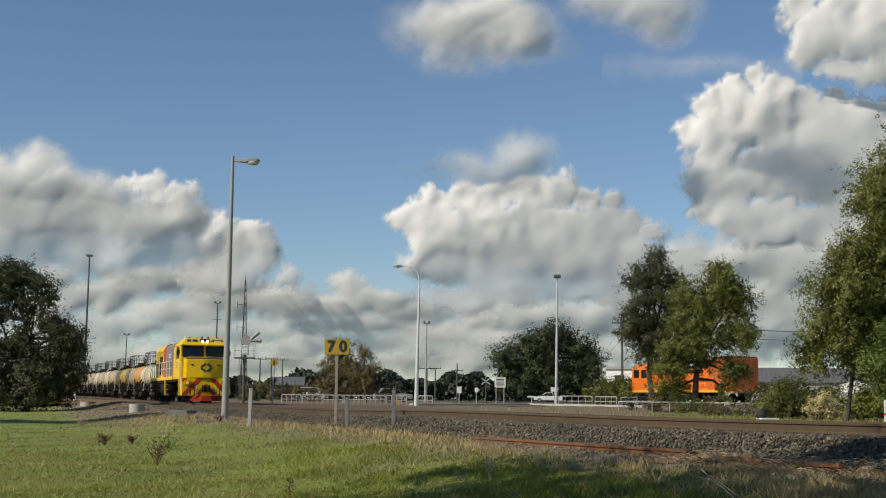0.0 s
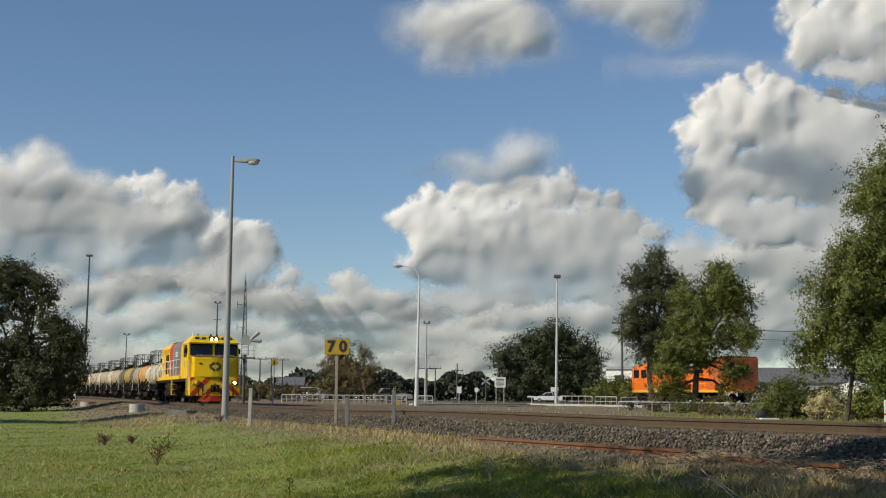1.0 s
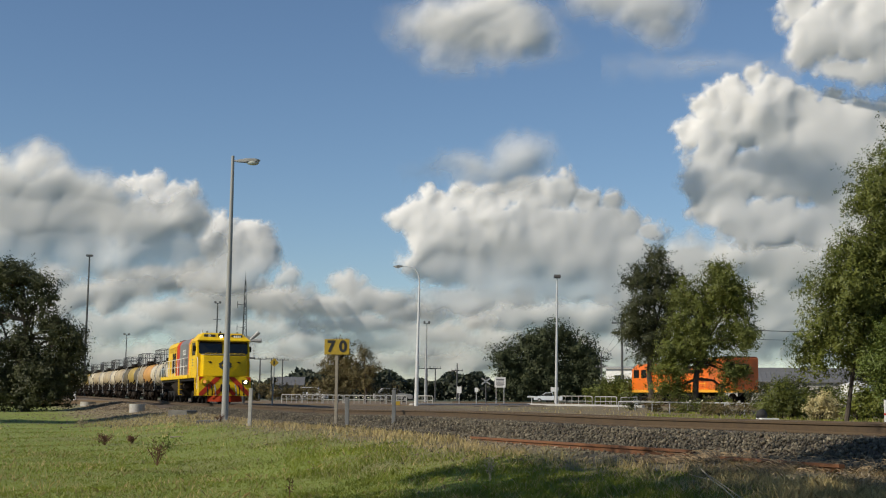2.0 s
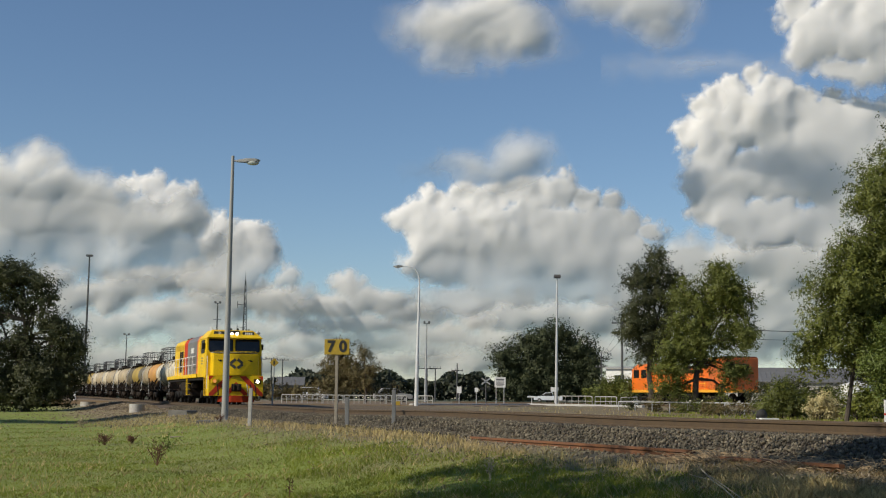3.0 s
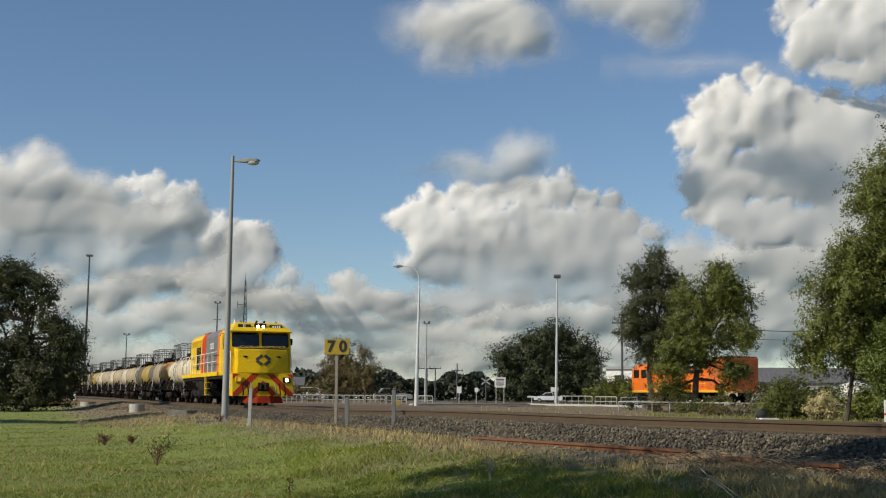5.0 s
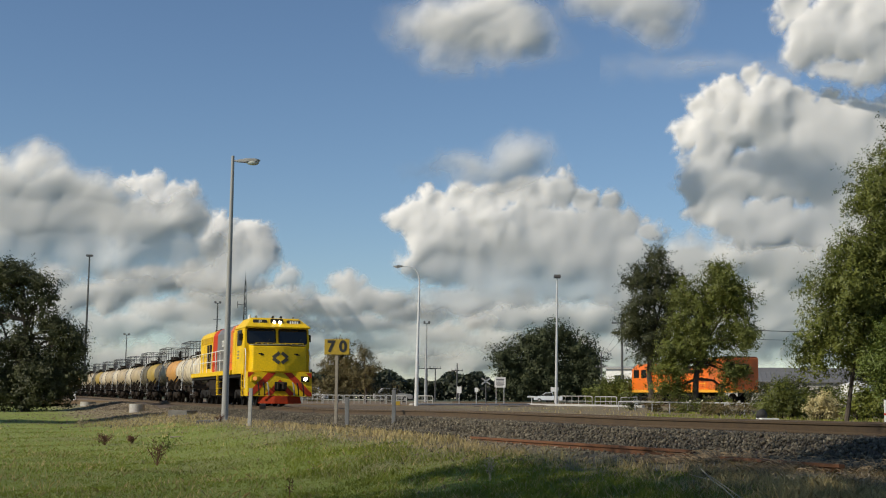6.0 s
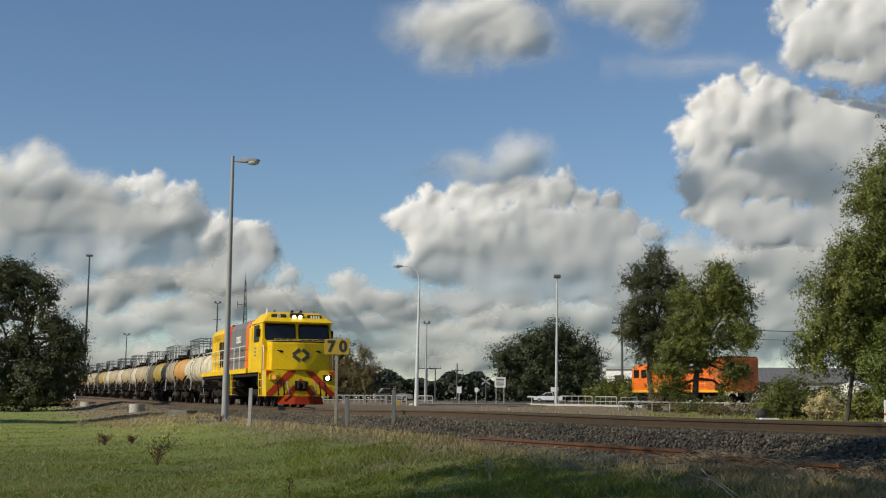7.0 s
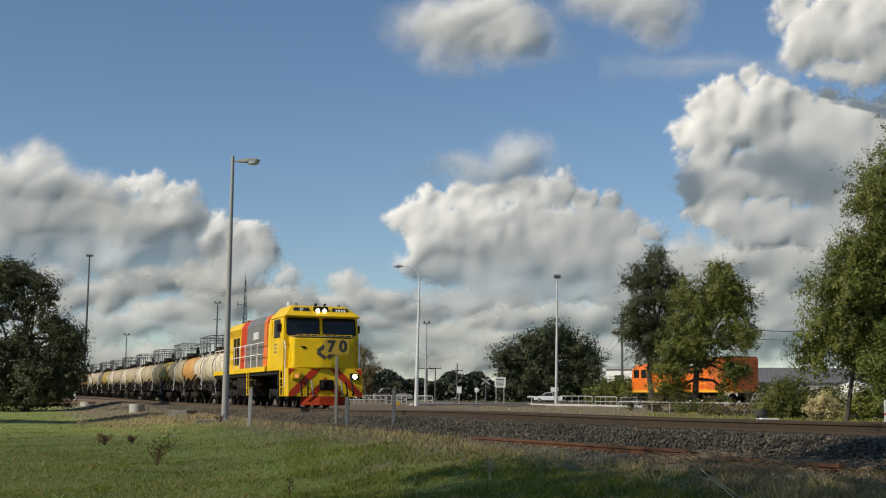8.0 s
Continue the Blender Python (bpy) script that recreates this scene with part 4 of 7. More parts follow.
    for y0, y1 in ((-1.29, -0.055), (0.055, 1.29)):
        b = B()
        z0, z1 = 2.61, 3.265
        xa, xb = face(0, z0), face(0, z1)
        hull(b, [(xa - 0.05, y0, z0), (xa - 0.05, y1, z0), (xb - 0.05, y0, z1), (xb - 0.05, y1, z1), (xa + 0.02, y0, z0), (xa + 0.02, y1, z0), (xb + 0.02, y0, z1), (xb + 0.02, y1, z1)])
        es = [e for e in b.edges if abs((e.verts[0].co - e.verts[1].co).normalized().x) > 0.7]
        bmesh.ops.bevel(b, geom=es, offset=0.09, segments=3, affect="EDGES", profile=0.5)
        pane = part("windscreen", b, BLACK, cab, "black rubber framed windscreen")
        b = B()
        z0, z1, y0, y1 = z0 + 0.045, z1 - 0.045, y0 + 0.05, y1 - 0.05
        xa, xb = face(0, z0), face(0, z1)
        hull(b, [(xa + 0.0, y0, z0), (xa + 0.0, y1, z0), (xb + 0.0, y0, z1), (xb + 0.0, y1, z1), (xa + 0.026, y0, z0), (xa + 0.026, y1, z0), (xb + 0.026, y0, z1), (xb + 0.026, y1, z1)])
        es = [e for e in b.edges if abs((e.verts[0].co - e.verts[1].co).normalized().x) > 0.7]
        bmesh.ops.bevel(b, geom=es, offset=0.07, segments=3, affect="EDGES", profile=0.5)
        part("glass", b, GLASS, pane)
        b = B()
        yy = (y0 + y1) / 2 + 0.2
        rod(b, (0.05, yy, 2.60), (0.03, yy + 0.16, 2.84), 0.012, 0.010, 5)
        part("wiper", b, SIGNBLACK, cab)
    for s in (-1, 1):
        b = B()
        prism(b, [(-1.75, 2.56), (-0.62, 2.56), (-0.70, 3.22), (-1.75, 3.22)], "y", s * 1.405 - 0.02, s * 1.405 + 0.012, 0.03)
        sw = part("side_window", b, SIGNBLACK, cab, "dark sliding cab side window")
        b = B()
        prism(b, [(-1.68, 2.62), (-0.70, 2.62), (-0.76, 3.16), (-1.68, 3.16)], "y", s * 1.415 - 0.006, s * 1.415 + 0.006)
        part("glass", b, GLASS, sw)
        b = B()
        box(b, -2.95, -2.25, s * 1.402 - 0.012, s * 1.402 + 0.012, 1.42, 3.18, 0.02)
        part("cab_door", b, YELLOW, cab)
        b = B()
        for k in range(3):
            box(b, -1.7, -1.25, s * 1.405 - 0.004, s * 1.405 + 0.006, 2.0 + k * 0.14, 2.07 + k * 0.14)
        part("side_number", b, LOCO_GREY, cab, "dark number on the cab side shown as bars")
    # lamps and number boxes on the visor
    def on_visor(y, t, lift=0.0):
        return Vector((0.24 - 0.86 * t + lift * 0.43, y, 3.33 + 0.41 * t + lift * 0.9))
    for y in (-0.72, 0.72):
        b = B()
        m = Matrix.Translation(on_visor(y, 0.48)) @ Euler((0, radians(65), 0)).to_matrix().to_4x4()
        box(b, -0.13, 0.13, -0.30, 0.30, -0.06, 0.03, 0.035)
        bmesh.ops.transform(b, matrix=m, verts=b.verts)
        nb = part("number_box", b, SIGNBLACK, cab, "black number box")
        b = B()
        if y < 0:
            chain(b, [(0.085, -0.05, 0.032), (-0.085, -0.05, 0.032), (-0.085, 0.04, 0.032), (-0.01, 0.05, 0.032), (-0.005, -0.05, 0.032)], 0.014, 5)
        for k in range(4 if y > 0 else 0):
            box(b, -0.07, 0.07, -0.17 + k * 0.10, -0.11 + k * 0.10, 0.028, 0.036)
        bmesh.ops.transform(b, matrix=m, verts=b.verts)
        part("number_bars", b, WHITE, nb)
    b = B()
    m = Matrix.Translation(on_visor(0, 0.48)) @ Euler((0, radians(80), 0)).to_matrix().to_4x4()
    box(b, -0.17, 0.17, -0.27, 0.27, -0.12, 0.06, 0.04)
    bmesh.ops.transform(b, matrix=m, verts=b.verts)
    hb = part("headlight_housing", b, BLACK, cab)
    for y in (-0.125, 0.125):
        b = B()
        rod(b, (0, y, 0.05), (0, y, 0.085), 0.068, 0.068, 16)
        bmesh.ops.transform(b, matrix=m, verts=b.verts)
        part("headlight", b, LAMPGLOW, hb, "lit warm white headlight")
    for x, y in ((-0.9, -0.8), (-1.1, 0.85), (-0.8, 0.25), (-0.8, -0.1)):
        b = B()
        rod(b, (x, y, 3.70), (x, y, 3.77), 0.035, 0.035, 10)
        rod(b, (x - 0.06, y, 3.78), (x + 0.18, y, 3.79), 0.025, 0.055, 12)
        part("horn", b, GALV if abs(y) > 0.5 else BLACK, cab)
    b = B()
    rod(b, (-1.2, -1.0, 3.7), (-1.2, -1.0, 3.9), 0.06, 0.05, 10)
    part("beacon", b, WHITE, cab)
    # nose
    bm = B()
    hull(bm, [(-0.05, s * 1.20, z) for s in (-1, 1) for z in (1.43, 2.56)] + [(0.42, s * 1.14, 1.43) for s in (-1, 1)] + [(0.36, s * 1.12, 2.50) for s in (-1, 1)] + [(0.62, -0.18, 1.43), (0.62, 0.18, 1.43), (0.52, -0.12, 2.50), (0.52, 0.12, 2.50)])
    bmesh.ops.bevel(bm, geom=list(bm.edges), offset=0.035, segments=2, affect="EDGES", profile=0.6)
    nose = part("nose", bm, YELLOW, root)
    bm = B()
    prism(bm, [(-0.05, -1.18), (0.36, -1.10), (0.50, -0.12), (0.50, 0.12), (0.36, 1.10), (-0.05, 1.18)], "z", 2.555, 2.575)
    part("anti_slip_top", bm, worn("grit_top", (0.55, 0.50, 0.36), 0.9, 0, (0.3, 0.25, 0.15), 0.5, 4, 40, 0.5), nose, "pale worn non-slip top of the nose")
    def nose_x(y, z):
        return 0.62 - 0.095 * (z - 1.43) - max(0, abs(y) - 0.15) * 0.195 + 0.004
    # emblem: a broken diamond of bars
    cy, cz = 0.0, 2.02
    for k, (a, c) in enumerate((((-0.31, 0), (-0.05, 0.21)), ((0.05, 0.21), (0.31, 0.0)), ((0.31, -0.03), (0.05, -0.22)), ((-0.05, -0.22), (-0.31, -0.03)))):
        b = B()
        n = Vector((c[0] - a[0], c[1] - a[1])).normalized()
        w = Vector((-n.y, n.x)) * 0.07
        q = [Vector(a) + w, Vector(c) + w, Vector(c) - w, Vector(a) - w]
        f0 = [b.verts.new((nose_x(cy + p.x, cz + p.y), cy + p.x, cz + p.y)) for p in q]
        f1 = [b.verts.new((nose_x(cy + p.x, cz + p.y) + 0.012, cy + p.x, cz + p.y)) for p in q]
        fs = [b.faces.new(f1)] + [b.faces.new((f0[i], f0[(i + 1) % 4], f1[(i + 1) % 4], f1[i])) for i in range(4)]
        bmesh.ops.recalc_face_normals(b, faces=fs)
        part("emblem_bar", b, EMBLEM, nose)
    for y in (-0.78, 0.72):
        b = B()
        x = nose_x(y, 2.16)
        rod(b, (x - 0.02, y, 2.16), (x + 0.05, y, 2.16), 0.05, 0.05, 10)
        rod(b, (x + 0.03, y - 0.13, 2.19), (x + 0.03, y + 0.10, 2.14), 0.022, 0.022, 6)
        part("latch", b, BLACK, nose)
    # pilot with chevrons, plough and coupler
    bm = B()
    prism(bm, [(-0.30, 1.43), (0.50, 1.43), (0.66, 0.42), (-0.2, 0.42)], "y", -1.36, 1.36, 0.015)
    pilot = part("pilot", bm, YELLOW, root, "yellow pilot plate with red chevrons")
    def pilot_x(z):
        return 0.50 + (1.43 - z) / 1.01 * 0.16 + 0.004
    def chevron(pts):
        b = B()
        qs = []
        for y, z in pts:
            qs.append((y, z))
        v0 = [b.verts.new((pilot_x(z), y, z)) for y, z in qs]
        v1 = [b.verts.new((pilot_x(z) + 0.008, y, z)) for y, z in qs]
        n = len(qs)
        fs = [b.faces.new(v1)] + [b.faces.new((v0[i], v0[(i + 1) % n], v1[(i + 1) % n], v1[i])) for i in range(n)]
        bmesh.ops.recalc_face_normals(b, faces=fs)
        part("chevron", b, LOCO_RED, pilot, "red chevron stripe")
    for s in (-1, 1):
        chevron([(s * 0.16, 1.40), (s * 0.50, 1.40), (s * 1.34, 0.56), (s * 1.34, 0.43), (s * 1.14, 0.43)] if s > 0 else [(s * 1.14, 0.43), (s * 1.34, 0.43), (s * 1.34, 0.56), (s * 0.50, 1.40), (s * 0.16, 1.40)])
        chevron([(0, 1.12), (s * 0.62, 0.50), (s * 0.40, 0.43), (0, 0.84)])
        chevron([(s * 1.34, 1.40), (s * 1.34, 1.16), (s * 1.08, 1.40)])
    for s in (-1, 1):
        b = B()
        y = s * 1.06
        box(b, 0.50, 0.64, y - 0.17, y + 0.17, 1.02, 1.26, 0.03)
        dl = part("ditch_light", b, YELLOW if s < 0 else BLACK, pilot)
        b = B()
        rod(b, (0.63, y, 1.14), (0.665, y, 1.14), 0.08, 0.08, 16)
        part("lens", b, LAMPGLOW if s > 0 else LAMPDIM, dl, "lit headlamp" if s > 0 else "dim amber lamp")
    bm = B()
    hull(bm, [(0.52, s * 0.86, 0.42) for s in (-1, 1)] + [(0.58, s * 0.95, 0.12) for s in (-1, 1)] + [(0.86, s * 0.25, 0.44) for s in (-1, 1)] + [(0.98, s * 0.30, 0.11) for s in (-1, 1)])
    bmesh.ops.bevel(bm, geom=list(bm.edges), offset=0.03, segments=2, affect="EDGES", profile=0.6)
    part("plough", bm, PLOUGH, root, "red snowplough shaped rail guard")
    bm = B()
    box(bm, 0.6, 1.05, -0.11, 0.11, 0.74, 0.96, 0.03)
    hull(bm, [(1.0, -0.17, 0.68), (1.0, 0.19, 0.68), (1.0, -0.17, 1.0), (1.0, 0.19, 1.0), (1.27, 0.16, 0.72), (1.27, 0.02, 0.72), (1.27, 0.16, 0.98), (1.27, 0.02, 0.98)])
    box(bm, 1.0, 1.22, -0.22, -0.12, 0.72, 0.98, 0.03)
    part("coupler", bm, GRIME, root)
    bm = B()
    box(bm, 0.62, 0.70, -0.24, 0.24, 0.64, 1.02, 0.04)
    part("coupler_pocket", bm, BLACK, root)
    for y in (-0.95, -0.72, -0.55, 0.52, 0.70, 0.92):
        b = B()
        chain(b, [(0.64, y, 0.98), (0.80, y, 0.92), (0.86, y + 0.03, 0.66), (0.80, y + 0.05, 0.52)], 0.028, 6)
        rod(b, (0.80, y + 0.05, 0.52), (0.80, y + 0.05, 0.45), 0.04, 0.04, 8)
        part("air_hose", b, GALV if abs(y) < 0.6 else BLACK, root)
    for z in (3.42, 3.22):
        b = B()
        rod(b, (-3.05, -1.22, z), (-2.92, -1.22, z), 0.07, 0.07, 12)
        part("marker_lamp", b, LAMPDIM, root, "amber marker lamp")
    for s in (-1, 1):
        b = B()
        box(b, -0.55, -0.42, s * 1.47 - 0.08, s * 1.47 + 0.08, 2.75, 3.05, 0.02)
        part("mirror", b, BLACK, cab)
        b = B()
        box(b, -1.3, -0.95, s * 1.2 - 0.14, s * 1.2 + 0.14, 0.8, 1.22, 0.03)
        part("sand_box", b, BLACK, root)
    b = B()
    for k in range(9):
        rod(b, (0.30, -1.0 + k * 0.25, 2.575), (0.30, -1.0 + k * 0.25, 2.64), 0.022, 0.022, 6)
    chain(b, [(0.30, -1.0, 2.63), (0.30, 1.0, 2.63)], 0.008, 6)
    part("nose_rail", b, YELLOW, nose)
    # steps and handrails at the cab corners
    for s in (-1, 1):
        b = B()
        for x in (-0.50, 0.02):
            chain(b, [(x, s * 1.38, 0.42), (x, s * 1.40, 1.5)], 0.022, 6)
        for z in (0.44, 0.74, 1.04, 1.32):
            box(b, -0.52, 0.04, s * 1.28 - 0.12, s * 1.28 + 0.13, z, z + 0.03)
        part("cab_steps", b, YELLOW, root)
        b = B()
        handrail(b, [(0.25, s * 1.37, 0.75), (0.30, s * 1.37, 2.10), (0.10, s * 1.36, 2.38), (-0.02, s * 1.36, 2.40)], 0.022)
        part("grab_rail", b, WHITE, root, "white grab rail")
        b = B()
        for x in (-7.9, -7.45):
            rod(b, (x, s * 1.36, 0.45), (x, s * 1.38, 1.5), 0.022, 0.022, 6)
        for z in (0.46, 0.76, 1.06):
            box(b, -7.92, -7.43, s * 1.30 - 0.08, s * 1.30 + 0.10, z, z + 0.03)
        part("side_steps", b, YELLOW, root)
        b = B()
        for x in np.arange(-17.2, -4.2, 1.45):
            rod(b, (x, s * 1.37, 1.54), (x, s * 1.37, 2.52), 0.02, 0.02, 6)
        for z in (2.05, 2.50):
            rod(b, (-17.2, s * 1.37, z), (-4.2, s * 1.37, z), 0.02, 0.02, 6)
        part("side_handrail", b, WHITE, root, "pale walkway handrail")
    # fuel tank, bogies
    bm = B()
    prism(bm, [(-1.25, 0.75), (-1.05, 0.40), (1.05, 0.40), (1.25, 0.75), (1.25, 1.20), (-1.25, 1.20)], "x", -11.3, -7.6, 0.03)
    part("fuel_tank", bm, GRIME, root, "grimy dark fuel tank slung under the deck")
    for s in (-1, 1):
        for x in (-12.1, -7.2):
            bm = B()
            rod(bm, (x - 0.9, s * 1.0, 0.98), (x + 0.2, s * 1.0, 0.98), 0.17, 0.17, 14)
            part("air_reservoir", bm, GRIME, root)
    sets = []
    for bx in (-3.1, -14.6):
        ax = (-1.65, 0.0, 1.65)
        bogie_frame(root, bx, ax, 0.46, BLACK)
        sets += [wheelset(root, bx + a, 0.46, mat=BLACK) for a in ax]
    front = ("emblem_bar", "latch", "pilot", "chevron", "ditch_light", "lens", "plough", "coupler", "air_hose")
    for ob in root.children_recursive:
        if ob.name.startswith(front):
            ob.data.transform(Matrix.Translation((0.28, 0, 0)))
        elif ob.name.startswith(("nose", "anti_slip")):
            for v in ob.data.vertices:
                if v.co.x > 0.2:
                    v.co.x += 0.28
    fit = Matrix.Diagonal((0.965, 1.04, 1.04, 1))
    for ob in root.children_recursive:
        if not ob.name.startswith("wheelset"):
            ob.data.transform(fit)
        else:
            ob.location.x *= 0.965
    return root, sets


loco, loco_wheels = build_loco()


def build_wagon(mats, label, stripe_mat=None):
    """A tank wagon; its front coupling at x = 0, its body behind."""
    root = empty("tank_wagon", pose(0, 0, 0), label, "tank wagon", "tank wagons behind the locomotive")
    r, zc = 0.86, 1.96
    bm = B()
    n = 28
    prof = [(-11.45, 0.0), (-11.42, 0.30), (-11.32, 0.58), (-11.12, 0.78), (-10.85, r), (-8.1, r), (-5.9, r), (-3.7, r), (-1.0, r), (-0.73, 0.78), (-0.53, 0.58), (-0.43, 0.30), (-0.40, 0.0)]
    rings = []
    for x, rr in prof:
        rings.append([bm.verts.new((x, rr * math.cos(2 * math.pi * k / n), zc + rr * math.sin(2 * math.pi * k / n))) for k in range(n)] if rr else [bm.verts.new((x, 0, zc))])
    for i, (a, c) in enumerate(zip(rings, rings[1:])):
        for k in range(n):
            j = (k + 1) % n
            q = (a[0], c[k], c[j]) if len(a) == 1 else ((a[k], c[0], a[j]) if len(c) == 1 else (a[k], c[k], c[j], a[j]))
            f = bm.faces.new(q)
            xm = (prof[i][0] + prof[i + 1][0]) / 2
            f.material_index = 0 if xm > -3.7 else (1 if xm > -8.1 else 2)
    bmesh.ops.recalc_face_normals(bm, faces=bm.faces)
    tank = part("tank", bm, mats, root, smooth=True)
    for x in (-3.7, -5.9, -8.1):
        b = B()
        m = [(x - 0.045, r + 0.018), (x + 0.045, r + 0.018)]
        v = [[b.verts.new((xx, rr * math.cos(2 * math.pi * k / n), zc + rr * math.sin(2 * math.pi * k / n))) for k in range(n)] for xx, rr in ((x - 0.05, r - 0.01), m[0], m[1], (x + 0.05, r - 0.01))]
        for p, q in zip(v, v[1:]):
            for k in range(n):
                b.faces.new((p[k], p[(k + 1) % n], q[(k + 1) % n], q[k]))
        bmesh.ops.recalc_face_normals(b, faces=b.faces)
        part("tank_strap", b, GRIME if x != -5.9 else mats[1], tank)
    bm = B()
    for s in (-1, 1):
        box(bm, -11.7, -0.2, s * 0.95 - 0.06, s * 0.95 + 0.06, 0.82, 1.04, 0.01)
    box(bm, -11.7, -0.2, -0.22, 0.22, 0.72, 0.98)
    for x in (-11.65, -10.3, -8.1, -5.9, -3.7, -1.5, -0.25):
        box(bm, x - 0.08, x + 0.08, -1.18, 1.18, 0.84, 1.02)
    part("underframe", bm, GRIME, root)
    for x in (-10.0, -1.9):
        for s in (-1, 1):
            b = B()
            hull(b, [(x - 0.35, s * 0.45, 1.02), (x + 0.35, s * 0.45, 1.02), (x - 0.35, s * 1.0, 1.02), (x + 0.35, s * 1.0, 1.02), (x - 0.25, s * 0.70, 1.55), (x + 0.25, s * 0.70, 1.55), (x - 0.25, s * 0.55, 1.35), (x + 0.25, s * 0.55, 1.35)])
            part("saddle", b, GRIME, root)
    for x0, x1 in ((-11.2, -9.4), (-0.7, -2.4)):
        for s in (-1, 1):
            b = B()
            chain(b, [(x0, s * 1.08, 1.0), (x1, s * 0.9, 1.62)], 0.05, 6)
            rod(b, (x0 * 0.45 + x1 * 0.55, s * 0.98, 1.02), (x0 * 0.45 + x1 * 0.55, s * 0.98, 1.36), 0.05, 0.05, 6)
            part("brace", b, GRIME, root)
    # walkway, handrails, manhole and ladder
    bm = B()
    for s in (-1, 1):
        box(bm, -11.0, -0.9, s * 0.36 - 0.20, s * 0.36 + 0.20, 2.84, 2.88)
        for x in np.arange(-10.6, -1.0, 1.6):
            rod(bm, (x, s * 0.5, 2.6), (x, s * 0.5, 2.86), 0.03, 0.03, 5)
    part("walkway", bm, GRIME, root, "grimy walkway along the tank top")
    x0, x1 = -10.4, -6.4
    b = B()
    for s in (-1, 1):
        for x in np.linspace(x0, x1, 8):
            rod(b, (x, s * 0.58, 2.86), (x, s * 0.58, 3.78), 0.018, 0.018, 5)
        for z in (3.18, 3.48, 3.77):
            rod(b, (x0, s * 0.58, z), (x1, s * 0.58, z), 0.024, 0.024, 5)
    for x in (x0, x1):
        for z in (3.48, 3.77):
            rod(b, (x, -0.58, z), (x, 0.58, z), 0.024, 0.024, 5)
    part("guard_rail", b, DARKPOLE, root, "grey tubular guard rail")
    b = B()
    for s in (-1, 1):
        rod(b, (x1, s * 0.58, 3.62), (-2.2, s * 0.58, 3.62), 0.02, 0.02, 5)
        for x in (-4.9, -3.5, -2.2):
            rod(b, (x, s * 0.58, 2.86), (x, s * 0.58, 3.62), 0.02, 0.02, 5)
    part("long_rail", b, DARKPOLE, root)
    b = B()
    rod(b, (-5.9, 0, 2.75), (-5.9, 0, 3.05), 0.32, 0.32, 18)
    rod(b, (-5.9, 0, 3.05), (-5.9, 0, 3.13), 0.36, 0.30, 18)
    part("manhole", b, GRIME, root)
    b = B()
    rod(b, (-3.3, 0.0, 2.8), (-3.3, 0.0, 3.12), 0.10, 0.07, 10)
    rod(b, (-3.3, 0.0, 3.12), (-3.1, 0.0, 3.42), 0.12, 0.05, 10)
    part("valve", b, BLACK, root)
    for s in (-1, 1):
        b = B()
        for x in (-6.1, -5.7):
            chain(b, [(x, s * 1.12, 0.75), (x, s * 1.0, 2.2), (x, s * 0.62, 2.88)], 0.018, 5)
        for k in range(7):
            z = 0.85 + k * 0.28
            rod(b, (-6.1, s * (1.12 - max(0, z - 0.75) * 0.085), z), (-5.7, s * (1.12 - max(0, z - 0.75) * 0.085), z), 0.014, 0.014, 5)
        part("ladder", b, DULLGALV, root)
        b = B()
        chain(b, [(-0.35, s * 1.15, 0.55), (-0.35, s * 1.15, 1.25), (-0.75, s * 1.15, 1.25), (-0.75, s * 1.15, 0.9)], 0.018, 5)
        box(b, -0.75, -0.35, s * 1.15 - 0.1, s * 1.15 + 0.1, 0.50, 0.53)
        part("end_step", b, DULLGALV, root)
    b = B()
    box(b, -7.4, -6.3, -0.4, 0.4, 0.62, 0.80, 0.03)
    part("brake_box", b, BLACK, root)
    b = B()
    rod(b, (-4.9, -0.5, 0.68), (-3.9, -0.5, 0.68), 0.16, 0.16, 12)
    part("air_reservoir", b, BLACK, root)
    for x in (-0.2, -11.7):
        b = B()
        s = 1 if x > -1 else -1
        box(b, min(x, x + s * 0.3), max(x, x + s * 0.3), -0.1, 0.1, 0.75, 0.95, 0.02)
        part("coupler", b, GRIME, root)
    for bx in (-9.9, -2.0):
        bogie_frame(root, bx, (-0.85, 0.85), 0.42, GRIME)
        for a in (-0.85, 0.85):
            wheelset(root, bx + a, 0.42)
    return root


def build_wagons():
    cream = build_wagon([TANKWHITE, TANKWHITE, TANKWHITE], "cream white tank wagon with grey walkway rails on top")
    ochre = build_wagon([TANKRUST, TANKBEIGE, TANKDARK], "tank wagon with ochre front, dirty cream barrel and dark end")
    dark = build_wagon([TANKMUSTARD, TANKDARK, TANKBEIGE], "grimy mustard and dark brown tank wagon with rails on top")
    beige = build_wagon([TANKBEIGE, TANKWHITE, TANKBEIGE], "stained beige tank wagon with rails on top")
    made = [cream, ochre, dark, beige]
    for k in (beige, beige, dark, beige, ochre, beige, beige, dark, beige):
        made.append(copy_thing(k, pose(0, 0, 0)))
    return made


wagons = build_wagons()


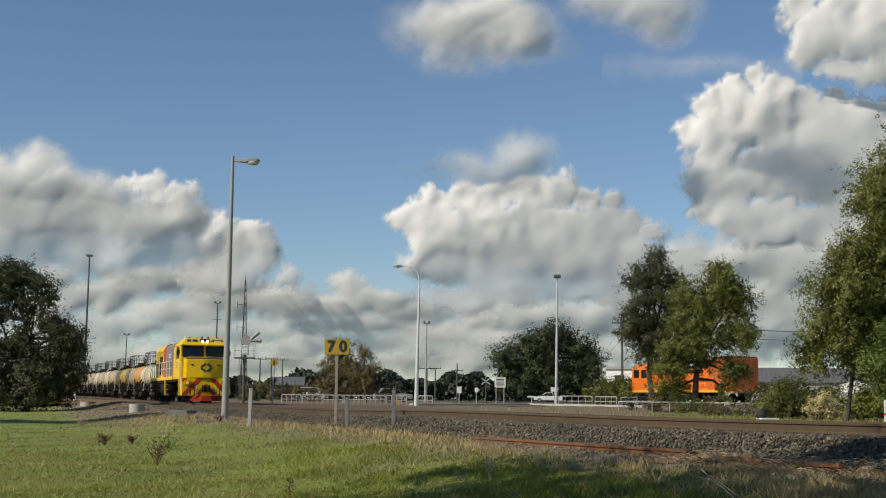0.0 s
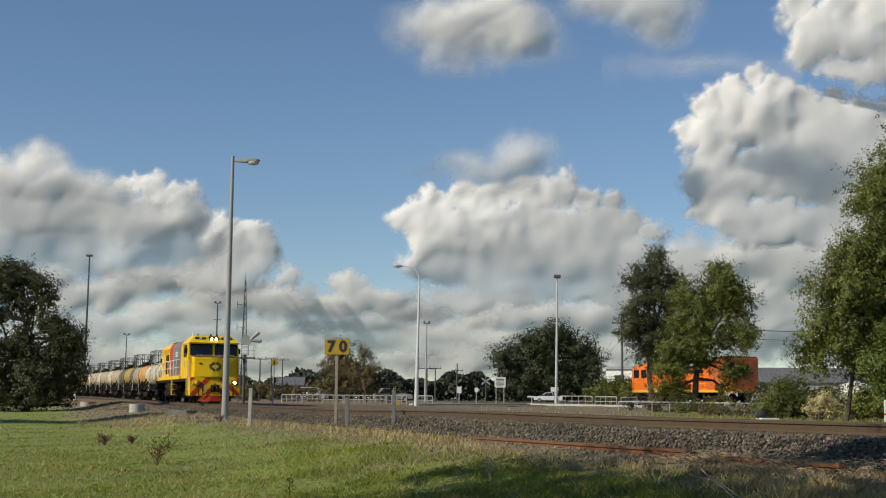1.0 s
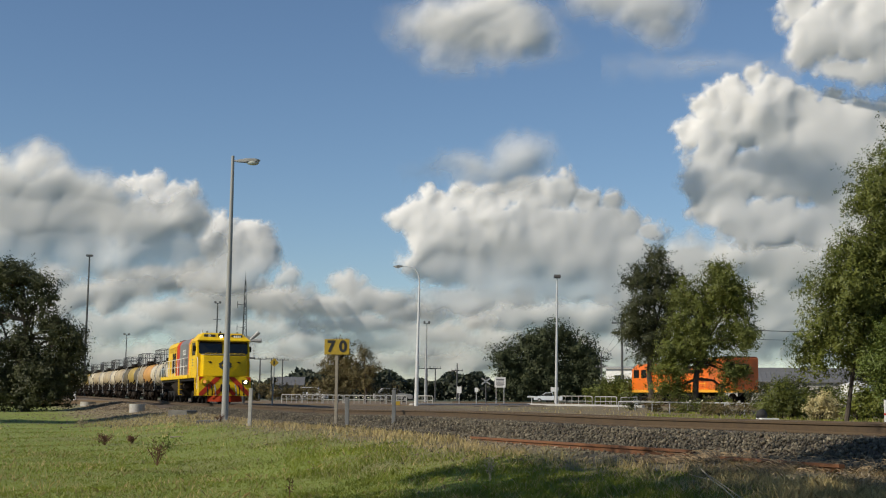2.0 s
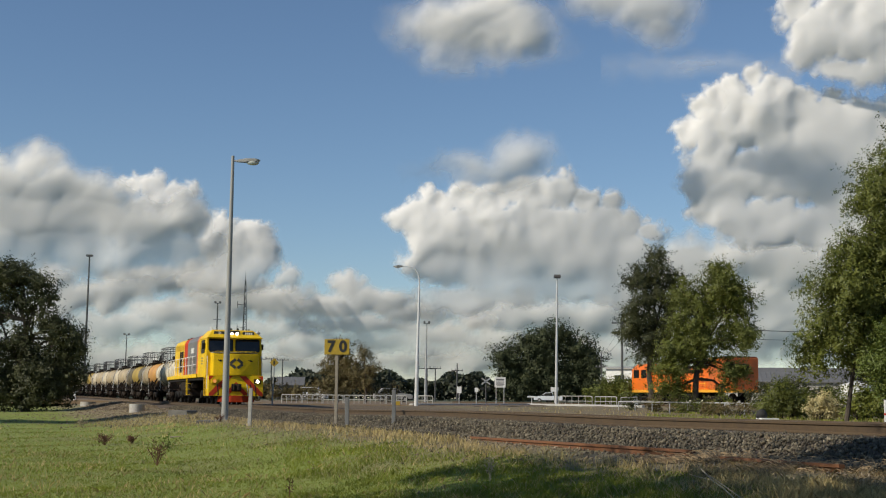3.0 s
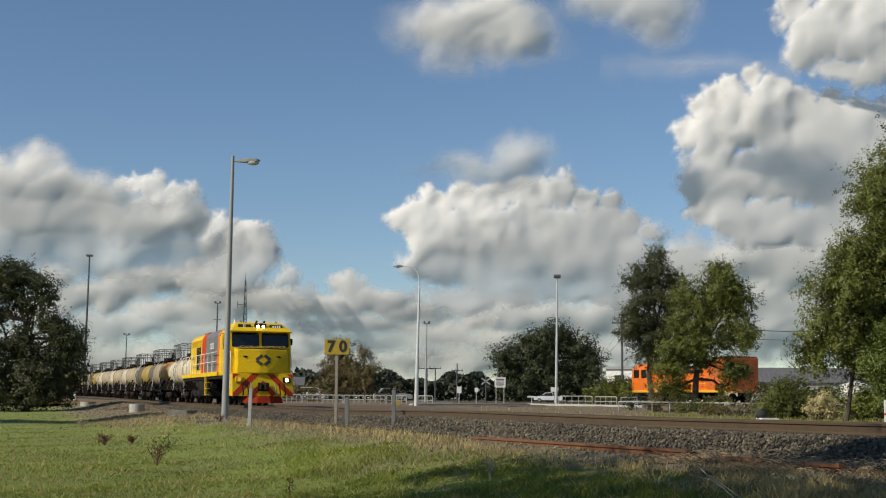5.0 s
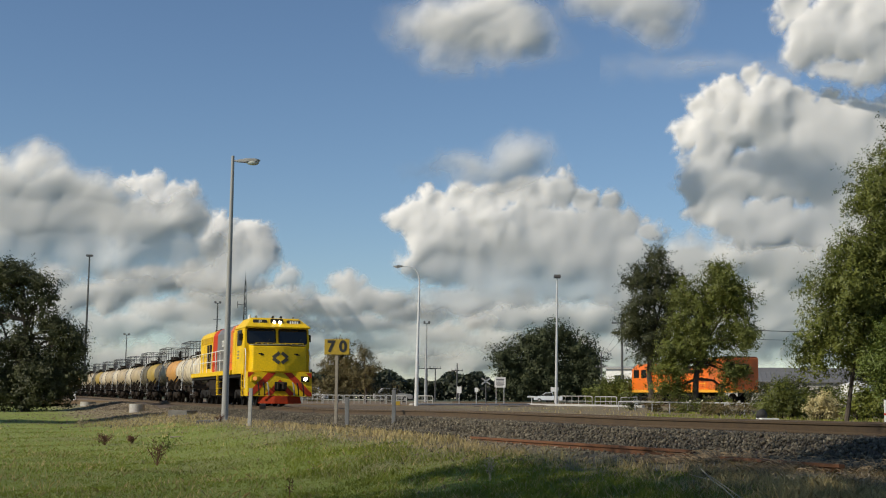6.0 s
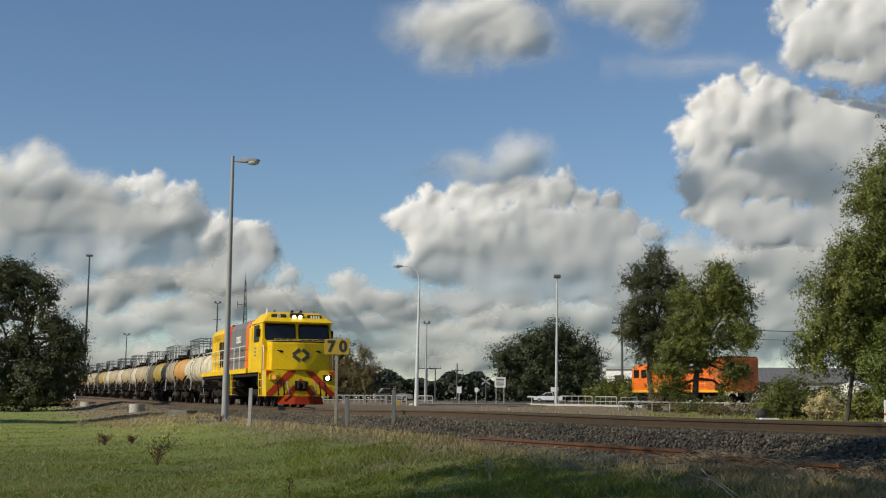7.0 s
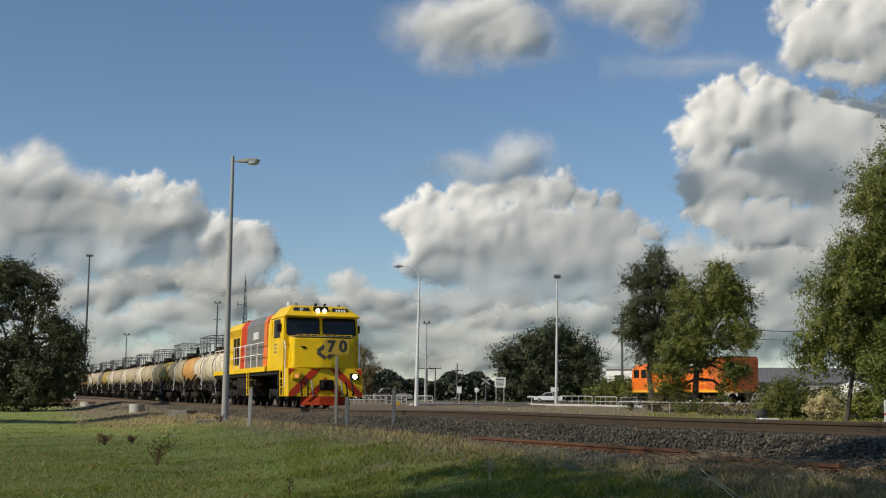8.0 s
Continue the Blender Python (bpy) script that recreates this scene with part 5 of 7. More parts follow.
# ---- lamps, masts and signs ----
def street_lamp():
    x, y = -7.6, 45.0
    z = gz(x, y)
    root = empty("street_lamp", pose(x, y, z), "tall galvanised steel street lamp with a short side arm", "street lamp")
    bm = B()
    rod(bm, (0, 0, 0.02), (0.02, 0, 9.0 - z), 0.125, 0.055, 16)
    part("pole", bm, GALV, root, smooth=False)
    bm = B()
    rod(bm, (0, 0, 0), (0, 0, 0.05), 0.26, 0.26, 12)
    for k in range(4):
        a = k * 1.57 + 0.7
        rod(bm, (0.19 * math.cos(a), 0.19 * math.sin(a), 0.04), (0.19 * math.cos(a), 0.19 * math.sin(a), 0.11), 0.02, 0.02, 6)
    part("base_plate", bm, GALV, root)
    bm = B()
    rod(bm, (0.0, 0, 8.82 - z), (0.62, 0, 8.80 - z), 0.035, 0.035, 8)
    part("arm", bm, DULLGALV, root)
    bm = B()
    hull(bm, [(0.15, s * 0.05, 8.85 - z) for s in (-1, 1)] + [(0.15, s * 0.05, 8.77 - z) for s in (-1, 1)] + [(0.5, s * 0.10, 8.90 - z) for s in (-1, 1)] + [(0.5, s * 0.10, 8.76 - z) for s in (-1, 1)]
         + [(0.9, s * 0.13, 8.89 - z) for s in (-1, 1)] + [(1.02, s * 0.06, 8.84 - z) for s in (-1, 1)] + [(0.9, s * 0.12, 8.78 - z) for s in (-1, 1)])
    bmesh.ops.bevel(bm, geom=list(bm.edges), offset=0.015, segments=2, affect="EDGES")
    head = part("lamp_head", bm, GALV, root)
    bm = B()
    bmesh.ops.create_uvsphere(bm, u_segments=14, v_segments=8, radius=1.0, matrix=Matrix.Translation((0.74, 0, 8.78 - z)) @ Matrix.Diagonal((0.24, 0.12, 0.12, 1)))
    m, nt, p = shader("lamp_bowl")
    p.inputs["Base Color"].default_value, p.inputs["Roughness"].default_value = (0.55, 0.56, 0.52, 1), 0.2
    part("bowl", bm, m, head, "clear prismatic lamp bowl", True)


street_lamp()


def curved_lamp():
    x, y = -1.62, 82.0
    root = empty("curved_street_lamp", pose(x, y, gz(x, y)), "white tapered street lamp with a curved arm at the crossing", "street lamp")
    pts = [(0, 0, 0), (0.05, 0, 4.0), (0.12, 0, 8.0)] + [(0.12 - 0.55 * (1 - math.cos(a)) * 1.2, 0, 8.0 + 0.95 * math.sin(a)) for a in (0.3, 0.6, 0.9, 1.2, 1.5)] + [(-1.1, 0, 9.0)]
    bm = B()
    for i, (a, b) in enumerate(zip(pts, pts[1:])):
        ra = 0.14 - 0.045 * i if i < 2 else 0.055 - 0.004 * i
        rod(bm, a, b, ra, (0.095 if i == 0 else (0.05 if i == 1 else ra - 0.003)), 12)
    part("pole", bm, worn("pale_pole", (0.66, 0.66, 0.64), 0.5, 0.2, (0.45, 0.44, 0.42), 0.4, 2, 20, 0.05), root)
    bm = B()
    hull(bm, [(-1.0, s * 0.06, 9.03) for s in (-1, 1)] + [(-1.35, s * 0.12, 9.05) for s in (-1, 1)] + [(-1.62, s * 0.05, 8.97) for s in (-1, 1)] + [(-1.35, s * 0.10, 8.86) for s in (-1, 1)] + [(-1.0, s * 0.05, 8.95) for s in (-1, 1)])
    part("lamp_head", bm, GALV, root)


curved_lamp()


def flood_mast(x, y, top, r, mat, label, heads=3, bars_at=()):
    z = gz(x, y)
    root = empty("floodlight_mast", pose(x, y, z), label, "light mast", "floodlight masts round the yard")
    bm = B()
    rod(bm, (0, 0, 0), (0.1, 0, top - z), r, r * 0.5, 12)
    part("pole", bm, mat, root)
    bm = B()
    k = 0.2 * y / 120
    box(bm, 0.1 - k * 1.4, 0.1 + k * 1.4, -0.06, 0.06, top - z - 0.06, top - z + 0.03)
    part("cross_arm", bm, DARKPOLE, root)
    for i in range(heads):
        a = -1 + 2 * i / max(1, heads - 1)
        bm = B()
        xx = 0.1 + a * k * 1.1
        hull(bm, [(xx - k * 0.5, s * 0.25, top - z + 0.02) for s in (-1, 1)] + [(xx + k * 0.5, s * 0.25, top - z + 0.02) for s in (-1, 1)] + [(xx - k * 0.4, s * 0.2, top - z + 0.28) for s in (-1, 1)] + [(xx + k * 0.4, s * 0.2, top - z + 0.28) for s in (-1, 1)])
        part("floodlight", bm, DARKPOLE, root)
    for zz in bars_at:
        bm = B()
        box(bm, -0.5, 0.7, -0.05, 0.05, zz - z, zz - z + 0.08)
        part("bracket", bm, DARKPOLE, root)


flood_mast(10.75, 120, 11.9, 0.14, worn("pale_mast", (0.52, 0.52, 0.51), 0.5, 0.2, (0.42, 0.42, 0.40), 0.4, 1, 20, 0.05), "pale steel floodlight mast beside the road")
flood_mast(-56.0, 200, 22.2, 0.22, DARKPOLE, "tall dark floodlight mast behind the train")
flood_mast(-35.5, 200, 15.0, 0.18, DARKPOLE, "dark floodlight mast behind the train", 2, (12.4,))
flood_mast(-64.5, 260, 12.7, 0.16, DARKPOLE, "small far floodlight mast", 2)
flood_mast(-2.05, 160, 9.8, 0.15, DULLGALV, "thin grey floodlight mast beyond the crossing", 2)


def lattice_tower():
    x, y = -35.8, 230.0
    root = empty("lattice_tower", pose(x, y, gz(x, y)), "slender grey steel lattice radio tower", "radio tower")
    h = 21.5
    def c(k, t):
        w = 0.75 * (1 - t) + 0.10
        return Vector((w * math.cos(k * 2.094), w * math.sin(k * 2.094), h * t))
    for k in range(3):
        bm = B()
        rod(bm, c(k, 0), c(k, 1), 0.075, 0.05, 6)
        part("leg", bm, DARKPOLE, root)
    n = 16
    bm = B()
    for i in range(n):
        for k in range(3):
            rod(bm, c(k, i / n), c((k + 1) % 3, (i + 1) / n), 0.035, 0.035, 4)
            rod(bm, c(k, i / n), c((k + 1) % 3, i / n), 0.03, 0.03, 4)
    part("bracing", bm, DARKPOLE, root)
    for t, s in ((0.60, -1), (0.79, -1)):
        bm = B()
        rod(bm, (0, 0, h * t), (s * 1.3, 0, h * t + 0.1), 0.05, 0.05, 5)
        rod(bm, (s * 1.3, 0, h * t - 0.5), (s * 1.3, 0, h * t + 0.7), 0.06, 0.06, 5)
        part("antenna", bm, DARKPOLE, root)
    bm = B()
    rod(bm, (0, 0, h), (0, 0, h + 1.6), 0.05, 0.02, 5)
    part("mast_tip", bm, DARKPOLE, root)


lattice_tower()


def crossing_signal():
    x, y = -14.7, 95.0
    z = gz(x, y)
    root = empty("railway_signal", pose(x, y, z), "grey railway signal seen from behind with platform and ladder", "railway signal")
    bm = B()
    rod(bm, (0, 0, 0), (0, 0, 4.2 - z), 0.11, 0.10, 10)
    part("post", bm, DARKPOLE, root)
    bm = B()
    rod(bm, (0.1, -0.10, 4.55 - z), (0.1, 0.0, 4.55 - z), 0.38, 0.38, 20)
    part("disc", bm, GALV, root, "pale grey round signal back plate")
    for a, l in ((0.75, 0.95), (0.0, 0.9)):
        bm = B()
        d = Vector((math.cos(a), 0, math.sin(a)))
        rod(bm, Vector((0.35, -0.06, 4.55 - z)) + d * 0.1, Vector((0.35, -0.06, 4.55 - z)) + d * l, 0.11, 0.15, 10)
        part("light_hood", bm, GALV, root)
    bm = B()
    box(bm, -0.2, 0.28, -0.18, 0.18, 3.5 - z, 4.2 - z, 0.04)
    part("signal_box", bm, WHITE, root)
    bm = B()
    box(bm, -0.75, 0.75, -0.35, 0.35, 3.22 - z, 3.32 - z, 0.02)
    part("platform", bm, DARKPOLE, root)
    bm = B()
    for xx in (-0.72, 0.72):
        for yy in (-0.33, 0.33):
            rod(bm, (xx, yy, 3.3 - z), (xx, yy, 4.3 - z), 0.018, 0.018, 5)
    for zz in (3.8, 4.3):
        chain(bm, [(-0.72, 0.33, zz - z), (-0.72, -0.33, zz - z), (0.72, -0.33, zz - z), (0.72, 0.33, zz - z)], 0.016, 5)
    part("guard_rail", bm, DULLGALV, root)
    bm = B()
    for xx in (-0.42, -0.12):
        rod(bm, (xx, 0.25, 0), (xx, 0.25, 3.3 - z), 0.02, 0.02, 5)
    for k in range(10):
        rod(bm, (-0.42, 0.25, 0.3 * k + 0.2), (-0.12, 0.25, 0.3 * k + 0.2), 0.014, 0.014, 5)
    part("ladder", bm, DARKPOLE, root)


crossing_signal()


def flat_letter(ch, size, mat, parent, name, m):
    cu = bpy.data.curves.new(name, "FONT")
    cu.body, cu.size, cu.extrude, cu.align_x, cu.align_y = ch, size, 0.004, "CENTER", "CENTER"
    cu.offset = 0.012 * size / 0.3
    tmp = bpy.data.objects.new("letters", cu)
    scene.collection.objects.link(tmp)
    me = bpy.data.meshes.new_from_object(tmp.evaluated_get(bpy.context.evaluated_depsgraph_get()))
    bpy.data.objects.remove(tmp)
    me.materials.clear()
    me.materials.append(mat)
    ob = new(name, me)
    ob.parent = parent
    ob.matrix_basis = m
    return ob


def speed_sign():
    x, y = -2.88, 35.0
    z = gz(x, y)
    root = empty("speed_sign", pose(x, y, z, 0, 0, -4), "yellow speed board reading 70 on a thin steel post", "speed sign")
    bm = B()
    box(bm, -0.04, 0.04, -0.03, 0.03, -0.1, 1.55 - z, 0.008)
    part("post", bm, worn("brown_post", (0.30, 0.26, 0.20), 0.6, 0.3, (0.18, 0.13, 0.08), 0.5, 3, 25, 0.1), root)
    bm = B()
    box(bm, -0.345, 0.345, -0.050, -0.032, 1.58 - z, 2.00 - z, 0.006)
    board = part("board", bm, SIGNYELLOW, root)
    for ch, dx in (("7", -0.16), ("0", 0.17)):
        flat_letter(ch, 0.42, SIGNBLACK, board, "numeral", pose(dx, -0.056, 1.79 - z, 90, 0, 0))
    bm = B()
    for zz in (1.66, 1.92):
        box(bm, -0.10, 0.10, -0.034, 0.035, zz - z, zz - z + 0.04)
    part("clamp", bm, DULLGALV, root)


speed_sign()


def marker_post(x, y, top, w, mat, label, lean=0.0):
    z = gz(x, y)
    bm = B()
    box(bm, -w / 2, w / 2, -w / 2, w / 2, -0.15, top - z, w * 0.12)
    ob = part("marker_post", bm, mat)
    ob.matrix_basis = pose(x, y, z, 0, lean, 0)
    tagged(ob, label, "post", "posts along the track")


marker_post(-5.68, 38.0, 0.66, 0.105, CONCRETE, "pale concrete marker post in dry grass", 1.0)
marker_post(-2.50, 34.0, 0.42, 0.105, POSTGREY, "short grey steel post beside the ballast", -0.5)
marker_post(-1.19, 32.0, 0.62, 0.095, POSTGREY, "grey steel post beside the ballast")
marker_post(-32.95, 115, 1.6, 0.22, WHITE, "white marker post near the far wagons")


def white_marker():
    x, y = 13.2, 38.0
    z = gz(x, y)
    root = empty("distance_marker", pose(x, y, z), "white post with a red band at the fence end", "post")
    bm = B()
    box(bm, -0.06, 0.06, -0.03, 0.03, -0.1, 0.85, 0.01)
    part("post", bm, WHITE, root)
    bm = B()
    box(bm, -0.064, 0.064, -0.034, 0.034, 0.40, 0.46)
    part("band", bm, REDLENS, root)


white_marker()


def diamond_sign():
    x, y = -10.5, 80.0
    z = gz(x, y)
    root = empty("warning_sign", pose(x, y, z), "small yellow diamond warning sign on a grey pole", "road sign")
    bm = B()
    rod(bm, (-0.08, 0, 0), (0, 0, 2.65 - z), 0.045, 0.045, 8)
    part("post", bm, DULLGALV, root)
    bm = B()
    box(bm, -0.2, 0.2, -0.07, -0.05, -0.2, 0.2, 0.01)
    bmesh.ops.transform(bm, matrix=pose(0, 0, 2.55 - z, 0, 45, 0), verts=bm.verts)
    d = part("plate", bm, SIGNYELLOW, root)
    bm = B()
    box(bm, -0.05, 0.05, -0.078, -0.071, 2.42 - z, 2.66 - z)
    part("symbol", bm, SIGNBLACK, d)


diamond_sign()


def notice_board():
    x, y = 5.03, 110.0
    z = gz(x, y)
    root = empty("notice_board", pose(x, y, z), "white notice board on two grey legs", "notice board")
    for dx in (-0.34, 0.34):
        bm = B()
        rod(bm, (dx, 0, 0), (dx, 0, 2.2 - z), 0.04, 0.04, 8)
        part("leg", bm, DULLGALV, root)
    bm = B()
    box(bm, -0.47, 0.47, -0.06, -0.03, 1.40 - z, 2.28 - z, 0.01)
    b = part("board", bm, WHITE, root)
    for zz, w, h in ((2.08, 0.34, 0.075), (1.88, 0.36, 0.03), (1.78, 0.32, 0.03), (1.68, 0.36, 0.03), (1.56, 0.25, 0.03)):
        bm = B()
        box(bm, -w, w, -0.068, -0.061, zz - z - h, zz - z + h)
        part("writing_bar", bm, LOCO_GREY, b)


notice_board()


def crossbuck():
    x, y = 4.5, 130.0
    z = gz(x, y)
    root = empty("crossbuck", pose(x, y, z), "level crossing post with crossed white boards", "crossing sign")
    bm = B()
    rod(bm, (0, 0, 0), (0, 0, 2.6 - z), 0.06, 0.06, 8)
    part("post", bm, DARKPOLE, root)
    for a in (35, -35):
        bm = B()
        box(bm, -0.55, 0.55, -0.09, -0.07 + (0.01 if a > 0 else 0), -0.07, 0.07)
        bmesh.ops.transform(bm, matrix=pose(0, 0, 2.2 - z, 0, a, 0), verts=bm.verts)
        part("board", bm, DULLGALV, root)
    for dx in (-0.35, 0.35):
        bm = B()
        rod(bm, (dx, -0.12, 1.45 - z), (dx, 0, 1.45 - z), 0.16, 0.16, 12)
        part("lamp", bm, SIGNBLACK, root)


crossbuck()


def small_sign(x, y, top, w, h, label):
    z = gz(x, y)
    root = empty("road_sign", pose(x, y, z), label, "road sign")
    bm = B()
    rod(bm, (0, 0, 0), (0, 0, top - z), 0.04, 0.04, 8)
    part("post", bm, DULLGALV, root)
    bm = B()
    box(bm, -w / 2, w / 2, -0.06, -0.04, top - h - z, top - z, 0.01)
    part("plate", bm, WHITE, root)


small_sign(1.66, 120, 1.55, 0.42, 0.62, "small white road sign by the crossing")
small_sign(3.4, 125, 1.5, 0.35, 0.42, "small white road sign on a pole")
small_sign(11.3, 128, 1.65, 0.75, 0.45, "white road sign beside the mast")
small_sign(7.9, 112, 0.72, 0.8, 0.14, "low white sign by the road")


# ---- power poles ----
def power_pole(x, y, top, arms, label, r=0.16, w=1.1):
    z = gz(x, y)
    root = empty("power_pole", pose(x, y, z), label, "power pole", "power poles")
    bm = B()
    rod(bm, (0, 0, 0), (0, 0, top - z), r, r * 0.7, 8)
    part("pole", bm, DARKPOLE, root)
    for a in arms:
        bm = B()
        box(bm, -w, w, -0.08, 0.08, top - a - z, top - a - z + 0.14)
        arm = part("cross_arm", bm, DARKPOLE, root)
        for k in (-0.9, -0.3, 0.3, 0.9):
            bm = B()
            rod(bm, (k * w, 0, top - a - z + 0.14), (k * w, 0, top - a - z + 0.40), 0.06, 0.05, 6)
            part("insulator", bm, GALV, arm)


power_pole(-29.9, 210, 6.7, (0.2,), "far dark timber power pole", 0.14, 1.0)
power_pole(-28.3, 212, 6.8, (0.2,), "far dark timber power pole", 0.14, 1.0)
power_pole(-26.7, 214, 6.7, (0.2,), "far dark timber power pole", 0.14, 1.0)
power_pole(-2.3, 200, 5.1, (0.1,), "far dark timber power pole", 0.12, 1.4)
power_pole(-1.0, 200, 5.1, (0.1,), "far dark timber power pole", 0.12, 0.9)
power_pole(2.4, 200, 5.9, (1.2,), "far dark timber power pole", 0.13, 0.9)
power_pole(25.0, 200, 7.9, (2.4,), "far dark timber power pole", 0.13, 0.9)
power_pole(21.2, 150, 9.8, (0.4, 1.5), "tall dark power pole behind the trees", 0.16, 1.2)


def wires():
    bm = B()
    for z0, z1, k in ((9.5, 9.2, 0.0), (8.4, 8.1, 0.4), (9.5, 9.0, 0.9)):
        pts = [Vector((21.2 + k, 150, z0)).lerp(Vector((75 + k, 160, z1 + 1)), t / 10) - Vector((0, 0, 4 * 0.9 * (t / 10) * (1 - t / 10))) for t in range(11)]
        chain(bm, pts, 0.022, 4)
        pts = [Vector((21.2 + k, 150, z0)).lerp(Vector((25.0 + k, 200, 7.6)), t / 6) - Vector((0, 0, 2 * (t / 6) * (1 - t / 6))) for t in range(7)]
        chain(bm, pts, 0.022, 4)
    tagged(part("power_lines", bm, DARKPOLE), "thin dark power lines sagging between poles", "cable", kind="stuff")


wires()


# ---- fences ----
def pipe_fence():
    a, b = Vector((10.38, 75.0)), Vector((21.0, 62.2))
    root = empty("pipe_fence", pose(a.x, a.y, 0), "low galvanised pipe fence with thin posts and mesh", "fence")
    w = b - a
    n = 13
    def top(t):
        return 0.33 - 0.02 * t
    for i in range(n + 1):
        p = w * (i / n)
        z = gz(a.x + p.x, a.y + p.y)
        bm = B()
        rod(bm, (p.x, p.y, z - 0.05), (p.x, p.y, top(i / n)), 0.03, 0.03, 8)
        part("post", bm, DULLGALV, root)
    bm = B()
    rod(bm, (0, 0, top(0)), (w.x, w.y, top(1)), 0.034, 0.034, 8)
    part("top_rail", bm, DULLGALV, root)
    bm = B()
    z = gz(a.x, a.y)
    for k in range(1, 4):
        rod(bm, (0, 0, z + k * 0.2), (w.x, w.y, gz(b.x, b.y) + k * 0.2), 0.004, 0.004, 4)
    part("wire", bm, DULLGALV, root)


pipe_fence()


def rail_panels(x0, y0, x1, y1, n, zt, label, gap=0.18, fill=2):
    """White tubular barrier panels in a row."""
    a, b = Vector((x0, y0)), Vector((x1, y1))
    for i in range(n):
        p, q = a.lerp(b, i / n), a.lerp(b, (i + 1) / n)
        q = q + (p - q).normalized() * gap
        zp = gz(p.x, p.y)
        root = empty("barrier_panel", pose(p.x, p.y, zp), label, "barrier", "white barrier panels at the crossing")
        d = q - p
        h = zt - zp
        bm = B()
        chain(bm, [(0, 0, 0), (0, 0, h - 0.06), (d.x * 0.04, d.y * 0.04, h), (d.x * 0.96, d.y * 0.96, h), (d.x, d.y, h - 0.06), (d.x, d.y, 0)], 0.035, 6)
        part("frame", bm, PALEBAR, root)
        bm = B()
        rod(bm, (0, 0, h * 0.5), (d.x, d.y, h * 0.5), 0.025, 0.025, 6)
        part("middle_rail", bm, PALEBAR, root)
        for k in range(1, fill + 1):
            bm = B()
            t = k / (fill + 1)
            rod(bm, (d.x * t, d.y * t, 0), (d.x * t, d.y * t, h), 0.025, 0.025, 6)
            part("upright", bm, PALEBAR, root)


rail_panels(9.9, 108, 12.3, 104, 1, 0.72, "white tubular barrier panel on the kerb", 0.1, 4)
rail_panels(12.3, 102.5, 13.6, 99, 1, 0.68, "white tubular barrier panel on the kerb", 0.1, 3)
rail_panels(13.6, 97, 14.4, 94, 1, 0.64, "white tubular barrier panel on the kerb", 0.1, 1)
rail_panels(-12.6, 101, -2.6, 99, 6, 0.60, "low dull white barrier panel along the road", 0.1, 3)
rail_panels(-1.9, 99, -0.6, 98, 1, 0.60, "low dull white barrier panel along the road", 0.1, 2)


def kerb(x0, y0, x1, y1, z, label):
    a, b = Vector((x0, y0)), Vector((x1, y1))
    d = (b - a)
    bm = B()
    prism(bm, [(-0.15, -0.5), (0.15, -0.5), (0.15, z), (0.10, z + 0.04), (-0.10, z + 0.04), (-0.15, z)], "x", 0, d.length)
    ob = part("kerb", bm, PALEBAR)
    ob.matrix_basis = pose(a.x, a.y, 0, 0, 0, math.degrees(math.atan2(d.y, d.x)))
    tagged(ob, label, "kerb", kind="structure")


kerb(7.5, 110, 14.6, 92.5, 0.03, "white painted kerb edge")
kerb(-2.0, 84, 7.0, 103, 0.03, "pale concrete kerb beside the crossing road")


def road():
    m = worn("packed_dirt", (0.17, 0.115, 0.062), 0.95, 0, (0.13, 0.10, 0.07), 0.5, 0.5, 12, 0.3)
    pts = [(-13, 85), (2, 82), (8, 96), (9, 116), (60, 160), (60, 175), (-60, 150), (-60, 118), (-14, 104)]
    bm = B()
    prism(bm, [(x, y) for x, y in pts], "z", -0.35, -0.045)
    tagged(part("crossing_road", bm, m), "worn brown dirt and asphalt apron at the level crossing", "road", kind="structure")


road()


